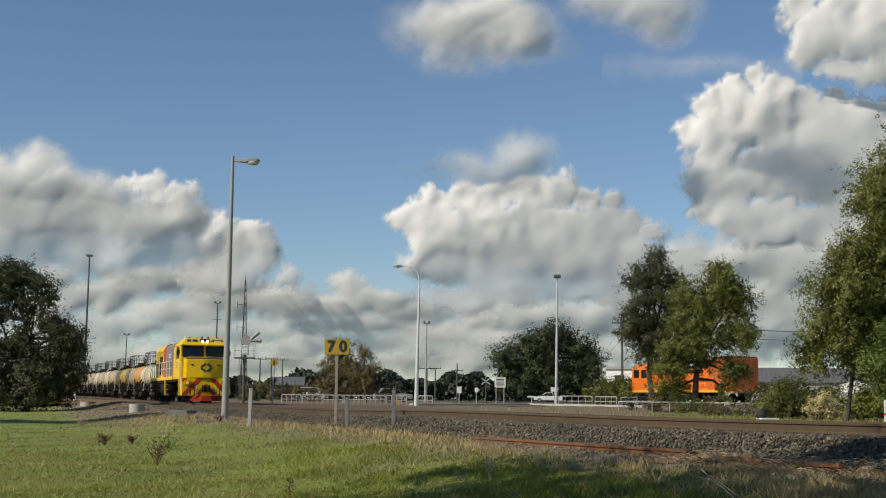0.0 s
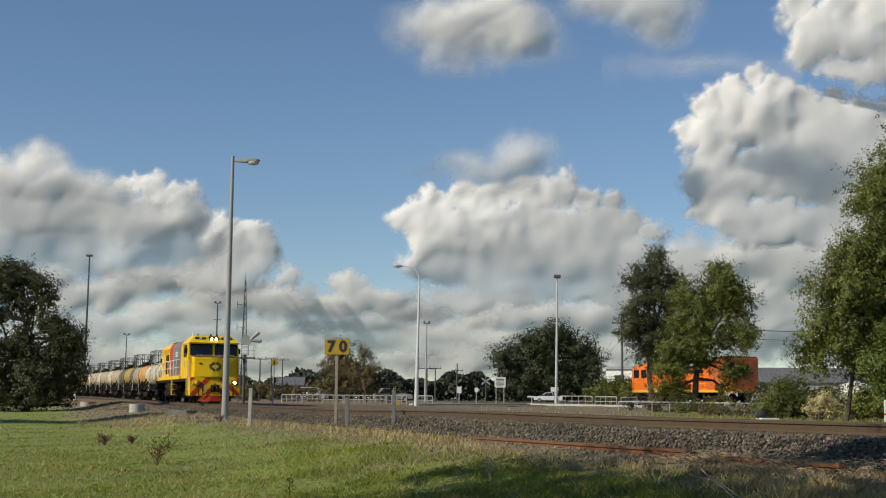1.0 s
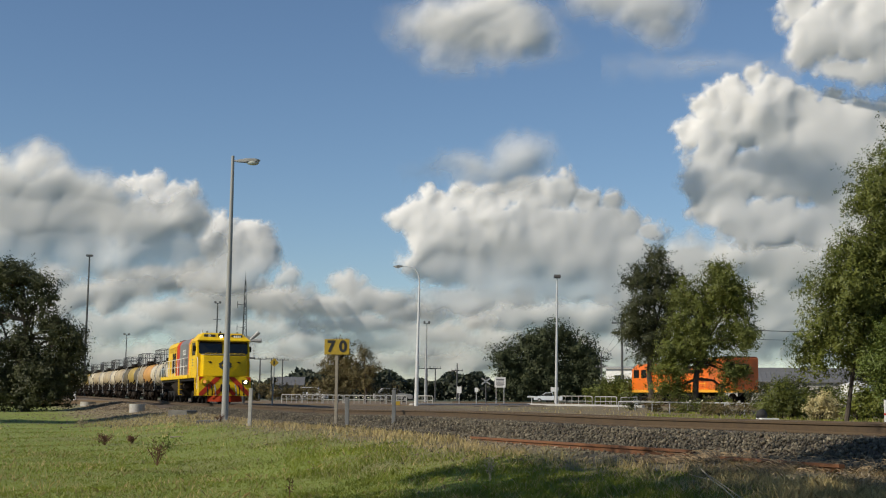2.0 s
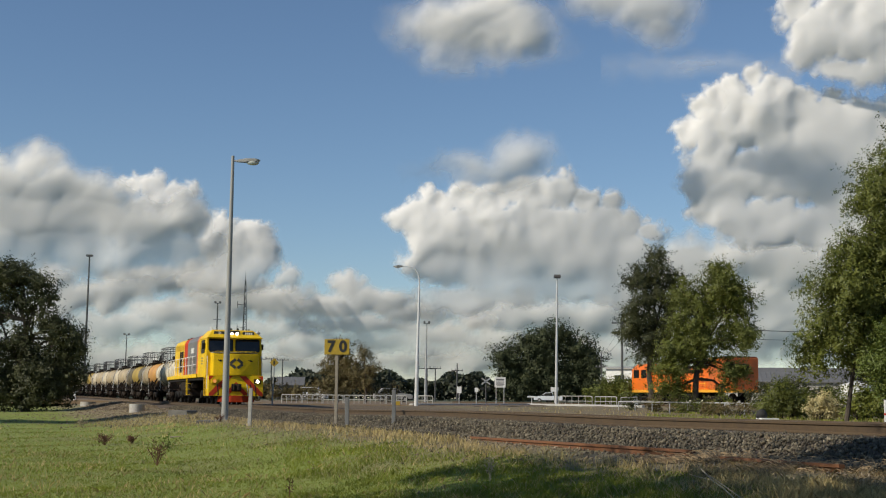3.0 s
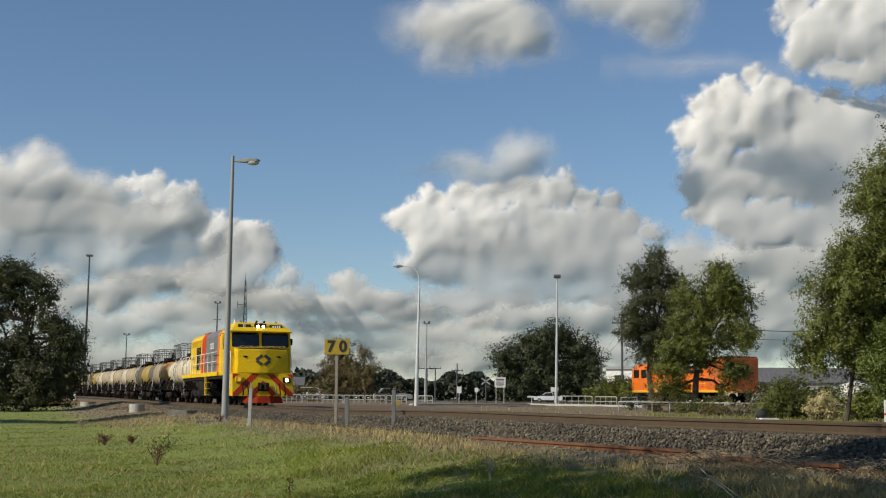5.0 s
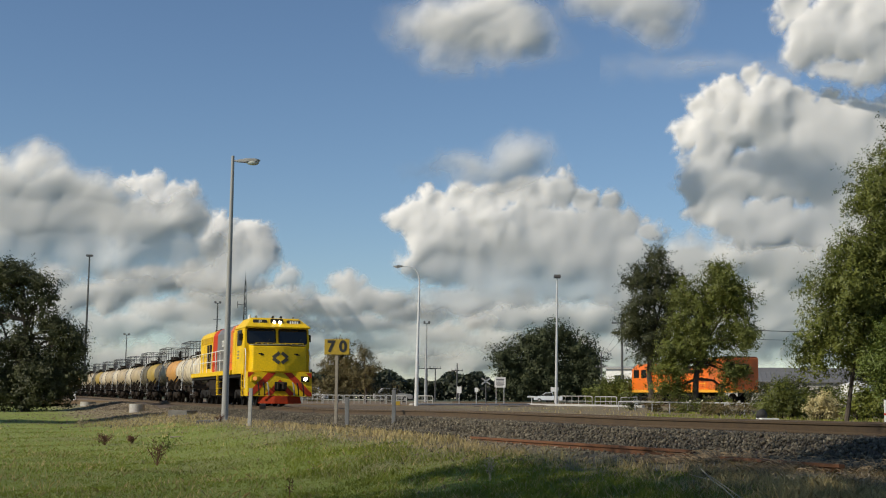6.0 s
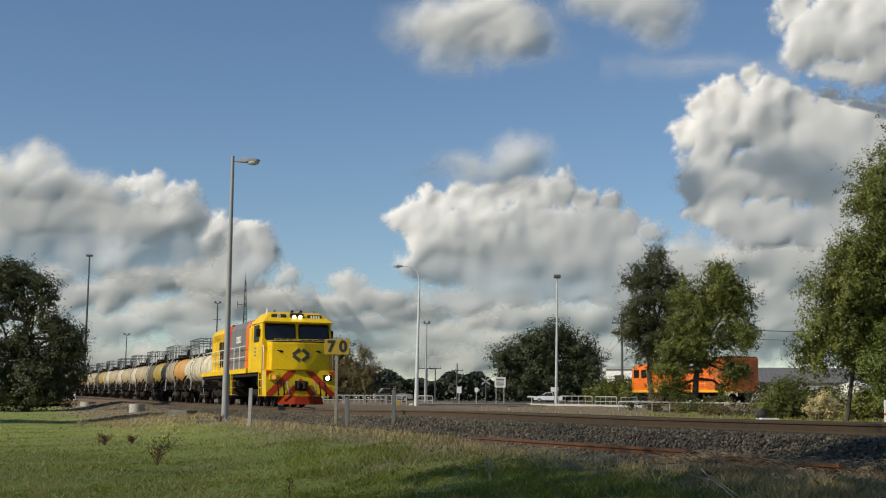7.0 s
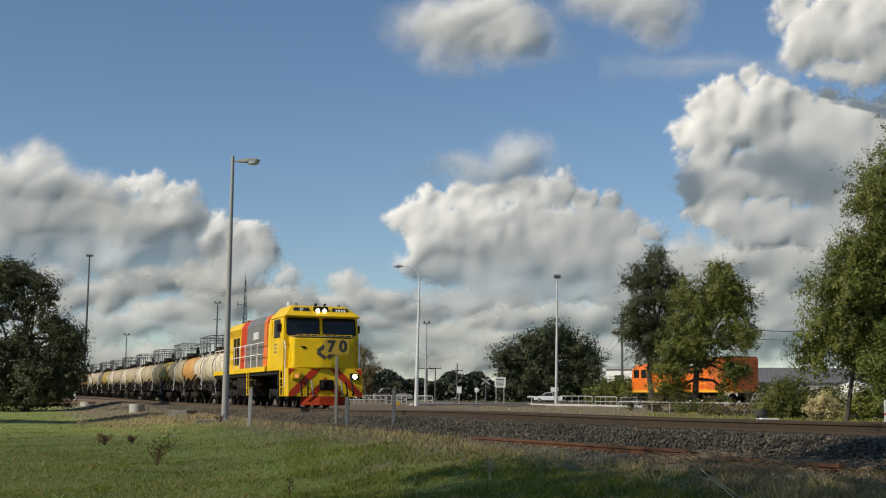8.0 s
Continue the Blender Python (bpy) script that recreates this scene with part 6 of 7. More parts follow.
# ---- yard: orange locomotive, buildings, cars ----
def orange_loco():
    ax = Vector((5.9, -13.6)).normalized()
    rz = math.degrees(math.atan2(-ax.y, -ax.x))
    root = empty("parked_locomotive", pose(17.75, 112.8, 0.105, 0, 0, rz), "bright orange hood diesel locomotive parked in the yard", "locomotive")
    # local x points to the cab end; body behind
    bm = B()
    box(bm, -14.9, 0.1, -1.35, 1.35, 1.0, 1.22, 0.02)
    part("deck", bm, worn("deck_amber", (0.80, 0.36, 0.02), 0.5, 0, (0.3, 0.15, 0.05), 0.4, 1, 20, 0.05), root, "amber walkway deck")
    bm = B()
    hull(bm, [(x, s * 1.33, z) for x in (-3.0, -0.35) for s in (-1, 1) for z in (1.22, 2.95)] + [(x, s * 0.85, 3.45) for x in (-3.0, -0.5) for s in (-1, 1)])
    cab = part("cab", bm, ORANGE, root)
    for s in (-1, 1):
        bm = B()
        box(bm, -1.5, -0.7, s * 1.34 - 0.01, s * 1.34 + 0.01, 2.25, 2.95, 0.03)
        part("side_window", bm, GLASS, cab)
        bm = B()
        box(bm, -2.7, -1.9, s * 1.34 - 0.01, s * 1.34 + 0.01, 2.25, 2.95, 0.03)
        part("side_window", bm, GLASS, cab)
    bm = B()
    box(bm, -11.6, -3.0, -0.95, 0.95, 1.22, 2.92, 0.08)
    part("hood", bm, ORANGE, root)
    for k in range(9):
        for s in (-1, 1):
            bm = B()
            box(bm, -11.3 + k * 0.92, -10.5 + k * 0.92, s * 0.955 - 0.012, s * 0.955 + 0.012, 1.4, 2.48 if k % 3 else 2.2, 0.01)
            part("hood_door", bm, ORANGE, root)
    for s in (-1, 1):
        bm = B()
        for k in range(6):
            box(bm, -10.5, -5.0, s * 0.97 - 0.015, s * 0.97 + 0.02, 2.56 + k * 0.05, 2.60 + k * 0.05)
        part("grille", bm, BLACK, root)
    for x in (-9.5, -7.6, -5.2):
        bm = B()
        box(bm, x - 0.6, x + 0.6, -0.5, 0.5, 2.90, 3.2, 0.05)
        part("exhaust_box", bm, BLACK, root)
    # radiator end: tree shade is put into its orange as a darker tone
    bm = B()
    box(bm, -14.7, -11.6, -1.28, 1.28, 1.22, 3.72, 0.08)
    rad = part("radiator_end", bm, worn("dull_orange", (0.60, 0.13, 0.015), 0.5, 0, (0.22, 0.07, 0.03), 0.5, 1, 20, 0.05), root, "orange radiator end, its paint darkened for tree shade")
    bm = B()
    box(bm, -14.74, -14.69, -0.35, 0.35, 2.5, 3.2)
    part("end_grille", bm, BLACK, rad)
    bm = B()
    box(bm, -14.6, -11.7, -1.2, 1.2, 3.70, 3.80, 0.03)
    part("roof", bm, BLACK, rad)
    for s in (-1, 1):
        bm = B()
        for x in np.arange(-11.2, -3.1, 1.3):
            rod(bm, (x, s * 1.3, 1.2), (x, s * 1.3, 2.15), 0.022, 0.022, 6)
        for z in (1.7, 2.13):
            rod(bm, (-11.2, s * 1.3, z), (-3.1, s * 1.3, z), 0.022, 0.022, 6)
        part("side_handrail", bm, worn("amber_rail", (0.85, 0.42, 0.03), 0.5, 0, (0.4, 0.2, 0.05), 0.3, 1, 20, 0.05), root)
        bm = B()
        for z in (0.35, 0.65, 0.95):
            box(bm, -3.6, -3.1, s * 1.25 - 0.1, s * 1.25 + 0.1, z, z + 0.04)
        for x in (-3.6, -3.1):
            rod(bm, (x, s * 1.32, 0.3), (x, s * 1.32, 1.2), 0.02, 0.02, 6)
        part("steps", bm, ORANGE, root)
    bm = B()
    prism(bm, [(-1.2, 0.7), (-1.0, 0.45), (1.0, 0.45), (1.2, 0.7), (1.2, 1.0), (-1.2, 1.0)], "x", -9.2, -6.0, 0.03)
    part("fuel_tank", bm, BLACK, root)
    for bx in (-2.7, -12.3):
        bogie_frame(root, bx, (-1.5, 0, 1.5), 0.46, BLACK)
        for a in (-1.5, 0, 1.5):
            wheelset(root, bx + a, 0.46, mat=BLACK)
    # its own siding
    bm = B()
    for y in (-0.568, 0.568):
        prism(bm, [(y - 0.035, -0.45), (y + 0.035, -0.45), (y + 0.035, 0.0), (y - 0.035, 0.0)], "x", -40, 40)
    sid = part("siding_rails", bm, RAILSIDE)
    sid.matrix_basis = root.matrix_basis.copy()
    tagged(sid, "rusty siding rails in the yard", "railway track", kind="structure")


orange_loco()


def shed(x, y, w, dpt, eave, ridge, rz, wall, roof, label, name="shed"):
    z = gz(x, y)
    root = empty(name, pose(x, y, z, 0, 0, rz), label, "building")
    bm = B()
    prism(bm, [(-dpt / 2, 0), (dpt / 2, 0), (dpt / 2, eave), (0, ridge - 0.05), (-dpt / 2, eave)], "x", -w / 2, w / 2)
    part("wall", bm, wall, root)
    for s in (-1, 1):
        bm = B()
        n = int(w / 0.5)
        hull(bm, [(sx * (w / 2 + 0.3), s * (dpt / 2 + 0.3), eave - 0.12 + k) for sx in (-1, 1) for k in (0, 0.08)] + [(sx * (w / 2 + 0.3), 0, ridge + k) for sx in (-1, 1) for k in (0, 0.08)])
        rf = part("roof", bm, roof, root)
        bm = B()
        for i in range(n):
            xx = -w / 2 + (i + 0.5) * w / n
            rod(bm, (xx, s * (dpt / 2 + 0.3), eave - 0.03), (xx, 0, ridge + 0.09), 0.035, 0.035, 4)
        part("roof_rib", bm, roof, rf)
    for k in range(max(1, int(w / 4))):
        bm = B()
        xx = -w / 2 + (k + 0.5) * w / max(1, int(w / 4))
        box(bm, xx - 0.7, xx + 0.7, -dpt / 2 - 0.03, -dpt / 2 + 0.02, eave * 0.35, eave * 0.8)
        part("window", bm, GLASS, root)
    return root


shed(25.4, 180, 3.9, 2.6, 5.0, 5.15, -24, WHITE, PALEBAR, "white walled building with a grey roof behind the hedge")
shed(36.0, 135, 12.0, 9, 2.6, 3.6, -12, CONCRETE, SHEETROOF, "long pale shed with a grey ribbed iron roof")
shed(44.0, 150, 16.0, 9, 2.8, 4.4, -6, CONCRETE, SHEETROOF, "grey shed with an iron roof behind the trees")
shed(-29.5, 250, 5.0, 8, 2.8, 4.3, 4, SHEETROOF, SHEETROOF, "far pale grey shed beyond the crossing")


def storage_tank():
    x, y = 35.6, 110.0
    root = empty("storage_tank", pose(x, y, gz(x, y)), "pale grey cylindrical storage tank in the yard", "storage tank")
    bm = B()
    rod(bm, (0, 0, 0), (0, 0, 2.0), 1.3, 1.3, 28)
    rod(bm, (0, 0, 2.0), (0, 0, 2.3), 1.3, 0.2, 28)
    part("shell", bm, WHITE, root)
    bm = B()
    rod(bm, (0, -1.3, 1.2), (0, -1.38, 1.2), 0.3, 0.3, 12)
    part("hatch", bm, GALV, root)


storage_tank()


def car(x, y, rz, label, paint, ute=False):
    z = gz(x, y)
    root = empty("ute" if ute else "car", pose(x, y, max(z, -0.04), 0, 0, rz), label, "car")
    bm = B()
    prism(bm, [(-2.4, 0.35), (2.35, 0.35), (2.4, 0.75), (2.2, 0.95), (1.2, 1.02), (-2.4, 1.02 if ute else 0.98)], "y", -0.88, 0.88, 0.06)
    part("body", bm, paint, root)
    bm = B()
    top = [(-0.9 if ute else -1.9, 1.0), (1.25, 1.0), (0.45, 1.62), (-0.75 if ute else -1.4, 1.65)]
    prism(bm, top, "y", -0.76, 0.76, 0.05)
    cabp = part("cabin", bm, paint, root)
    bm = B()
    prism(bm, [(a * 0.9 + 0.02, 1.05 + (b - 1.0) * 0.8) for a, b in top], "y", -0.772, 0.772)
    part("side_glass", bm, GLASS, cabp)
    bm = B()
    hull(bm, [(1.22, s * 0.66, 1.06) for s in (-1, 1)] + [(0.52, s * 0.64, 1.57) for s in (-1, 1)] + [(1.26, s * 0.66, 1.06) for s in (-1, 1)] + [(0.56, s * 0.64, 1.59) for s in (-1, 1)])
    part("windscreen", bm, GLASS, cabp)
    for xx in (-1.45, 1.45):
        for s in (-1, 1):
            bm = B()
            rod(bm, (xx, s * 0.72, 0.34), (xx, s * 0.90, 0.34), 0.34, 0.34, 18)
            w = part("wheel", bm, RUBBER, root)
            bm = B()
            rod(bm, (xx, s * 0.895, 0.34), (xx, s * 0.912, 0.34), 0.2, 0.18, 14)
            part("rim", bm, GALV, w)
    for s in (-1, 1):
        bm = B()
        box(bm, 2.30, 2.42, s * 0.62 - 0.16, s * 0.62 + 0.16, 0.68, 0.84, 0.03)
        part("headlamp", bm, GALV, root)


car(17.9, 215, 176, "white utility vehicle parked beyond the barrier", CARWHITE, True)
car(-15.8, 150, 170, "pale car parked beyond the barrier", CARWHITE)
car(-6.0, 158, 8, "silver car parked beyond the barrier", GALV)


# ---- hedges and bushes ----
def bush(x, y, lobes, n, size, leaf, label, seed, droop=0.0):
    z = gz(x, y) - 0.03
    root = empty("bush", pose(x, y, z), label, "bush")
    rng = random.Random(seed)
    bm = B()
    for lb in lobes:
        for _ in range(4):
            rod(bm, (lb[0] * 0.6 + rng.uniform(-0.1, 0.1), lb[1] * 0.6, 0), (lb[0] + rng.uniform(-0.5, 0.5) * lb[3], lb[1] + rng.uniform(-0.5, 0.5) * lb[4], lb[2] + rng.uniform(0, 0.6) * lb[5]), 0.03, 0.008, 5)
    tagged(part("stems", bm, BARK, root), kind="stuff")
    leaf_cloud("foliage", lobes, n, size, leaf, seed, root, droop)


bush(15.2, 113, [(-1.4, 0, 0.8, 0.9, 0.8, 0.85), (0.0, 0, 1.15, 1.0, 0.8, 1.05), (1.3, 0, 1.25, 0.9, 0.8, 1.1)], 16000, 0.10, LEAF_OLIVE, "clipped dark green hedge in front of the white building", 41)
bush(15.4, 58, [(0, 0, 0.95, 0.85, 0.8, 0.85), (0.65, 0, 0.7, 0.55, 0.7, 0.7), (-0.65, 0, 0.6, 0.5, 0.6, 0.6)], 18000, 0.042, LEAF_OLIVE, "rounded green bush behind the pipe fence", 42)
bush(16.9, 57, [(0, 0, 0.8, 0.5, 0.5, 0.65), (0.4, 0, 0.5, 0.5, 0.4, 0.5), (-0.35, 0, 0.5, 0.3, 0.3, 0.5)], 9000, 0.042, LEAF_PALE, "pale straw coloured shrub by the fence", 43, 0.4)
bush(18.2, 56, [(0, 0, 0.7, 0.8, 0.6, 0.9), (0.8, 0, 0.9, 0.8, 0.6, 1.0)], 3000, 0.08, LEAF_OLIVE, "olive green bush under the tall trees", 44, 0.5)
bush(12.4, 74, [(0, 0, 0.4, 0.7, 0.5, 0.45), (1.3, 0, 0.35, 0.8, 0.5, 0.35)], 2200, 0.06, LEAF_BROWN, "low brown scrub along the fence", 45)
bush(13.4, 70, [(0, 0, 0.3, 0.7, 0.5, 0.3), (1.2, 0, 0.35, 0.8, 0.5, 0.35)], 2000, 0.06, LEAF_OLIVE, "low olive scrub along the fence", 46)
bush(11.5, 77.5, [(0, 0, 0.35, 0.5, 0.5, 0.4)], 900, 0.06, LEAF_DARK, "small dark shrub at the fence end", 47)
bush(-19.3, 140, [(-1.5, 0, 1.0, 1.6, 1.0, 1.1), (1.0, 0, 1.1, 1.8, 1.0, 1.1), (3.4, 0, 0.9, 1.6, 1.0, 0.9), (5.2, 0, 0.7, 1.2, 1.0, 0.8)], 6000, 0.11, LEAF_BROWN, "reddish brown scrub bank beyond the crossing", 48)
bush(-5.4, 132, [(0, 0, 1.1, 0.8, 0.7, 1.1), (0.3, 0, 1.8, 0.4, 0.4, 0.6)], 900, 0.09, LEAF_BROWN, "thin bare brown shrub", 49)


bush(25.5, 95, [(-1.5, 0, 0.9, 1.5, 0.9, 1.0), (0.8, 0, 1.1, 1.6, 0.9, 1.0), (3.0, 0, 0.8, 1.4, 0.9, 0.9)], 7000, 0.09, LEAF_DARK, "dark green scrub below the sheds", 50)
bush(20.5, 68, [(-0.8, 0, 0.6, 0.9, 0.6, 0.8), (0.6, 0, 0.8, 1.0, 0.6, 0.9), (2.0, 0, 0.6, 0.9, 0.6, 0.8)], 5000, 0.07, LEAF_OLIVE, "olive green scrub behind the fence", 51)
bush(14.9, 66, [(-0.8, 0, 0.3, 0.8, 0.5, 0.4), (0.6, 0, 0.3, 0.8, 0.5, 0.35)], 2400, 0.05, LEAF_BROWN, "tangled brown scrub along the fence", 52)
bush(17.6, 63.5, [(-0.6, 0, 0.3, 0.7, 0.5, 0.4), (0.6, 0, 0.35, 0.7, 0.5, 0.4)], 2400, 0.05, LEAF_OLIVE, "tangled olive scrub along the fence", 53)


# ---- bits on the ground ----
def lying_rail(a, b, label):
    """A rusty rail from a to b, given along its top."""
    a, b = Vector(a), Vector(b)
    d = b - a
    bm = B()
    prof = [(-0.065, 0.0), (0.065, 0.0), (0.065, 0.014), (0.01, 0.03), (0.01, 0.10), (0.034, 0.11), (0.034, 0.145), (-0.034, 0.145), (-0.034, 0.11), (-0.01, 0.10), (-0.01, 0.03), (-0.065, 0.014)]
    prism(bm, prof, "x", 0, d.length)
    ob = part("scrap_rail", bm, RUST)
    flat = math.hypot(d.x, d.y)
    ob.matrix_basis = pose(a.x, a.y, a.z - 0.145, 0, math.degrees(-math.atan2(d.z, flat)), math.degrees(math.atan2(d.y, d.x)))
    tagged(ob, label, "rail", "scrap rails beside the ballast")


lying_rail((0.55, 23.2, -0.262), (3.09, 15.75, -0.185), "rusty orange scrap rail lying along the ballast")
lying_rail((3.24, 15.35, -0.235), (4.05, 13.0, -0.21), "rusty scrap rail half buried in dry scrub")


def concrete_ring(x, y, r, h, label):
    bm = B()
    n = 24
    z = gz(x, y)
    prof = [(r, -0.1), (r, h), (r - 0.09, h), (r - 0.09, -0.1)]
    rings = [[bm.verts.new((a * math.cos(k * 2 * math.pi / n), a * math.sin(k * 2 * math.pi / n), b)) for k in range(n)] for a, b in prof]
    for p, q in zip(rings, rings[1:] + rings[:1]):
        for k in range(n):
            bm.faces.new((p[k], p[(k + 1) % n], q[(k + 1) % n], q[k]))
    bmesh.ops.recalc_face_normals(bm, faces=bm.faces)
    ob = part("concrete_ring", bm, CONCRETE)
    ob.location = (x, y, z)
    tagged(ob, label, "concrete ring")


concrete_ring(-15.9, 67, 0.40, 0.40, "round concrete well ring standing on the ground")
concrete_ring(-26.2, 95, 0.55, 0.32, "low concrete well ring near the wagons")
concrete_ring(-37.9, 118, 0.5, 0.45, "pale concrete ring by the dark tree")


def slab(x, y, w, d, h, rz, mat, name, label, lift=0.0):
    bm = B()
    box(bm, -w / 2, w / 2, -d / 2, d / 2, -0.1, h, 0.02)
    ob = part(name, bm, mat)
    ob.matrix_basis = pose(x, y, gz(x, y) + lift, 0, 0, rz)
    tagged(ob, label, "slab")


slab(-11.1, 55, 0.9, 0.9, 0.22, -18, worn("dark_concrete", (0.16, 0.15, 0.13), 0.9, 0, (0.08, 0.07, 0.06), 0.5, 2, 20, 0.3), "pit_cover", "dark weathered concrete pit box")
slab(-8.0, 45.2, 1.1, 0.9, 0.05, 0, worn("dark_footing", (0.13, 0.12, 0.105), 0.9, 0, (0.07, 0.06, 0.05), 0.5, 2, 20, 0.3), "lamp_footing", "dark concrete lamp footing")
slab(12.85, 50.5, 0.75, 0.5, 0.17, 10, WHITE, "white_slab", "white slab lying by the fence")
bm = B()
hull(bm, [(0.22 * math.cos(a) * k, 0.18 * math.sin(a) * k, z) for a in np.arange(0, 6.2, 0.7) for z, k in ((0.08, 1.0), (0.24, 1.0), (0.36, 0.7), (0.42, 0.3))])
bin_bag = part("rubbish_bag", bm, RUBBER, smooth=True)
bin_bag.location = (12.62, 50.5, gz(12.62, 50.5) + 0.09)
tagged(bin_bag, "black rubbish bag standing on the white slab", "bag")
slab(-15.9, 76, 0.35, 0.3, 0.22, 30, WHITE, "white_block", "small broken white block on the gravel")
slab(-7.3, 35.8, 0.5, 0.12, 0.02, 5, STRAWBOARD, "loose_board", "flat weathered board lying in the grass")
slab(-3.0, 85, 0.5, 0.4, 0.28, 0, SIGNYELLOW, "yellow_block", "small yellow block at the crossing kerb")


def gravel_heap():
    rng = np.random.default_rng(8)
    def place(r, n):
        a = r.uniform(0, 6.28, n)
        q = np.sqrt(r.uniform(0, 1, n))
        k = r.integers(0, 4, n)
        cx = np.array([-22.0, -20.3, -18.6, -24.0])[k] + np.cos(a) * q * 1.7
        cy = np.array([88.0, 82.0, 77.0, 93.0])[k] + np.sin(a) * q * 2.2
        return np.stack([cx, cy, ground_z(cx, cy) + 0.22 * (1 - q) ** 0.8], -1)
    stones("gravel_heap", 6000, place, (0.03, 0.07), 9, "low heaps of spread tan gravel beside the track", DIRTSTONE)


gravel_heap()


def dirt_place(r, n):
    u = r.uniform(2, 48, n)
    d = 2.8 + r.exponential(2.2, n)
    x, y = P0.x + AWAY.x * u + SIDE.x * d, P0.y + AWAY.y * u + SIDE.y * d
    return np.stack([x, y, ground_z(x, y) + 0.005], -1)


stones("dirt_gravel", 3500, dirt_place, (0.02, 0.06), 14, "loose gravel scattered over the dirt beside the track", DIRTSTONE)


# ---- unseen trees, added beyond the edge of the view to shade the grass ----
tree(-9.6, 8.6, 11, [(0, 0, 8.2, 3.2, 3.0, 2.4), (1.5, 1.4, 6.6, 2.6, 2.6, 2.0), (-1.5, -1.2, 6.4, 2.6, 2.6, 2.0), (-0.6, 1.6, 9.6, 2.2, 2.2, 1.5)], 5200, 0.13, LEAF_OLIVE, "unseen broad tree added to shade the near grass", 61, 0.3, 0.5)
tree(-6.6, 5.0, 10, [(0, 0, 7.6, 2.4, 2.2, 2.0), (1.0, 0.6, 6.2, 1.8, 1.8, 1.5), (-1.0, 1.0, 8.8, 1.8, 1.8, 1.4)], 2300, 0.13, LEAF_OLIVE, "unseen tree added to shade the corner of the grass", 63, 0.25, 0.5)
tree(-3.95, 10.0, 10, [(0, 0, 8.4, 1.2, 1.2, 1.2), (0.5, -0.6, 7.6, 1.0, 1.0, 1.0), (-0.5, -0.4, 9.2, 1.0, 1.0, 1.0)], 2600, 0.13, LEAF_OLIVE, "unseen tree added to shade the end of the scrap rail", 64, 0.2, 0.6)
tree(-25.6, 54.5, 9.5, [(0, 0, 6.4, 2.0, 3.6, 1.4), (1.6, 0.6, 5.2, 1.9, 3.2, 1.2), (-1.4, 0, 5.0, 1.8, 3.2, 1.3), (1.0, -0.6, 7.8, 1.9, 3.0, 1.2)], 16000, 0.17, LEAF_DARK, "unseen tree added to cast the shadow band on the left grass", 62, 0.28, 0.5)


# ---- grass ----
def blades(name, label, material, n, seed, yr, kx, keep, tall, wide, lean=0.5, power=1.0):
    rng = np.random.default_rng(seed)
    v = rng.uniform(0, 1, n)
    y = 1.0 / (1.0 / yr[0] + v * (1.0 / yr[1] - 1.0 / yr[0]))
    x = rng.uniform(kx[0], kx[1], n) * y
    d = track_d(x, y)
    clump = value_noise(x * 1.1, y * 1.1, seed) * 0.6 + value_noise(x * 4.0, y * 4.0, seed + 1) * 0.4
    ok = keep(x, y, d, clump, rng.uniform(0, 1, n))
    x, y, clump = x[ok], y[ok], clump[ok]
    n = len(x)
    z = ground_z(x, y) - 0.01
    h = rng.uniform(*tall, n) * (0.55 + 0.9 * clump)
    a = rng.uniform(0, 6.28, n)
    w = rng.uniform(*wide, n) * np.clip(y / 18, 0.8, 2.2)
    l = rng.uniform(0.1, lean, n) * h
    b = rng.uniform(0, 6.28, n)
    p = np.stack([x, y, z], -1)
    s = np.stack([np.cos(a) * w, np.sin(a) * w, np.zeros(n)], -1)
    t = np.stack([np.cos(b) * l, np.sin(b) * l, h], -1)
    mid = p + t * np.array([0.35, 0.35, 0.6])
    q = np.stack([p - s, p + s, mid + s * 0.7, p + t, mid - s * 0.7], 1)
    idx = np.arange(n)[:, None] * 5
    f = idx + np.array([[0, 1, 2, 3, 4]])
    ob = new(name, fast_mesh(name, q.reshape(-1, 3), f, material))
    return tagged(ob, label, "grass", kind="stuff")


def dry_zone(x, y, d, c):
    """How dry the grass is, from 0 to 1: along the ballast and on the worn ground by the track."""
    k = 1 - smooth01(3.2, 5.0, d + 1.5 * (c - 0.5))
    k = np.maximum(k, 0.62 * smooth01(2.5, 3.8, x) * (1 - smooth01(5.0, 9.0, d)))
    return np.maximum(k, smooth01(38, 52, y) * (1 - smooth01(6.0, 9.5, d)))


blades("grass", "short green lawn grass", GRASS, 300000, 71, (10.5, 70), (-0.38, 0.38),
       lambda x, y, d, c, r: (d > 4.2) & (r > dry_zone(x, y, d, c) * 0.93), (0.014, 0.042), (0.0035, 0.008), 1.3)
blades("long_grass", "longer green grass tufts", GRASS, 60000, 72, (11, 40), (-0.12, 0.20),
       lambda x, y, d, c, r: (d > 4.8) & (c > 0.48) & (r > dry_zone(x, y, d, c)), (0.04, 0.09), (0.0025, 0.005), 0.9)
blades("dry_grass", "dry straw coloured grass beside the ballast", DRYGRASS, 280000, 73, (10.5, 60), (-0.30, 0.38),
       lambda x, y, d, c, r: (d > 3.3 + 0.8 * smooth01(0.0, 1.2, x)) & (r < dry_zone(x, y, d, c) * (2.4 * c - 0.35)), (0.04, 0.16), (0.003, 0.006), 0.9)
blades("stray_straw", "scattered dead straw in the lawn", DRYGRASS, 30000, 74, (10.5, 60), (-0.38, 0.30),
       lambda x, y, d, c, r: (d > 4.0) & (c > 0.40), (0.02, 0.10), (0.003, 0.006), 1.6)
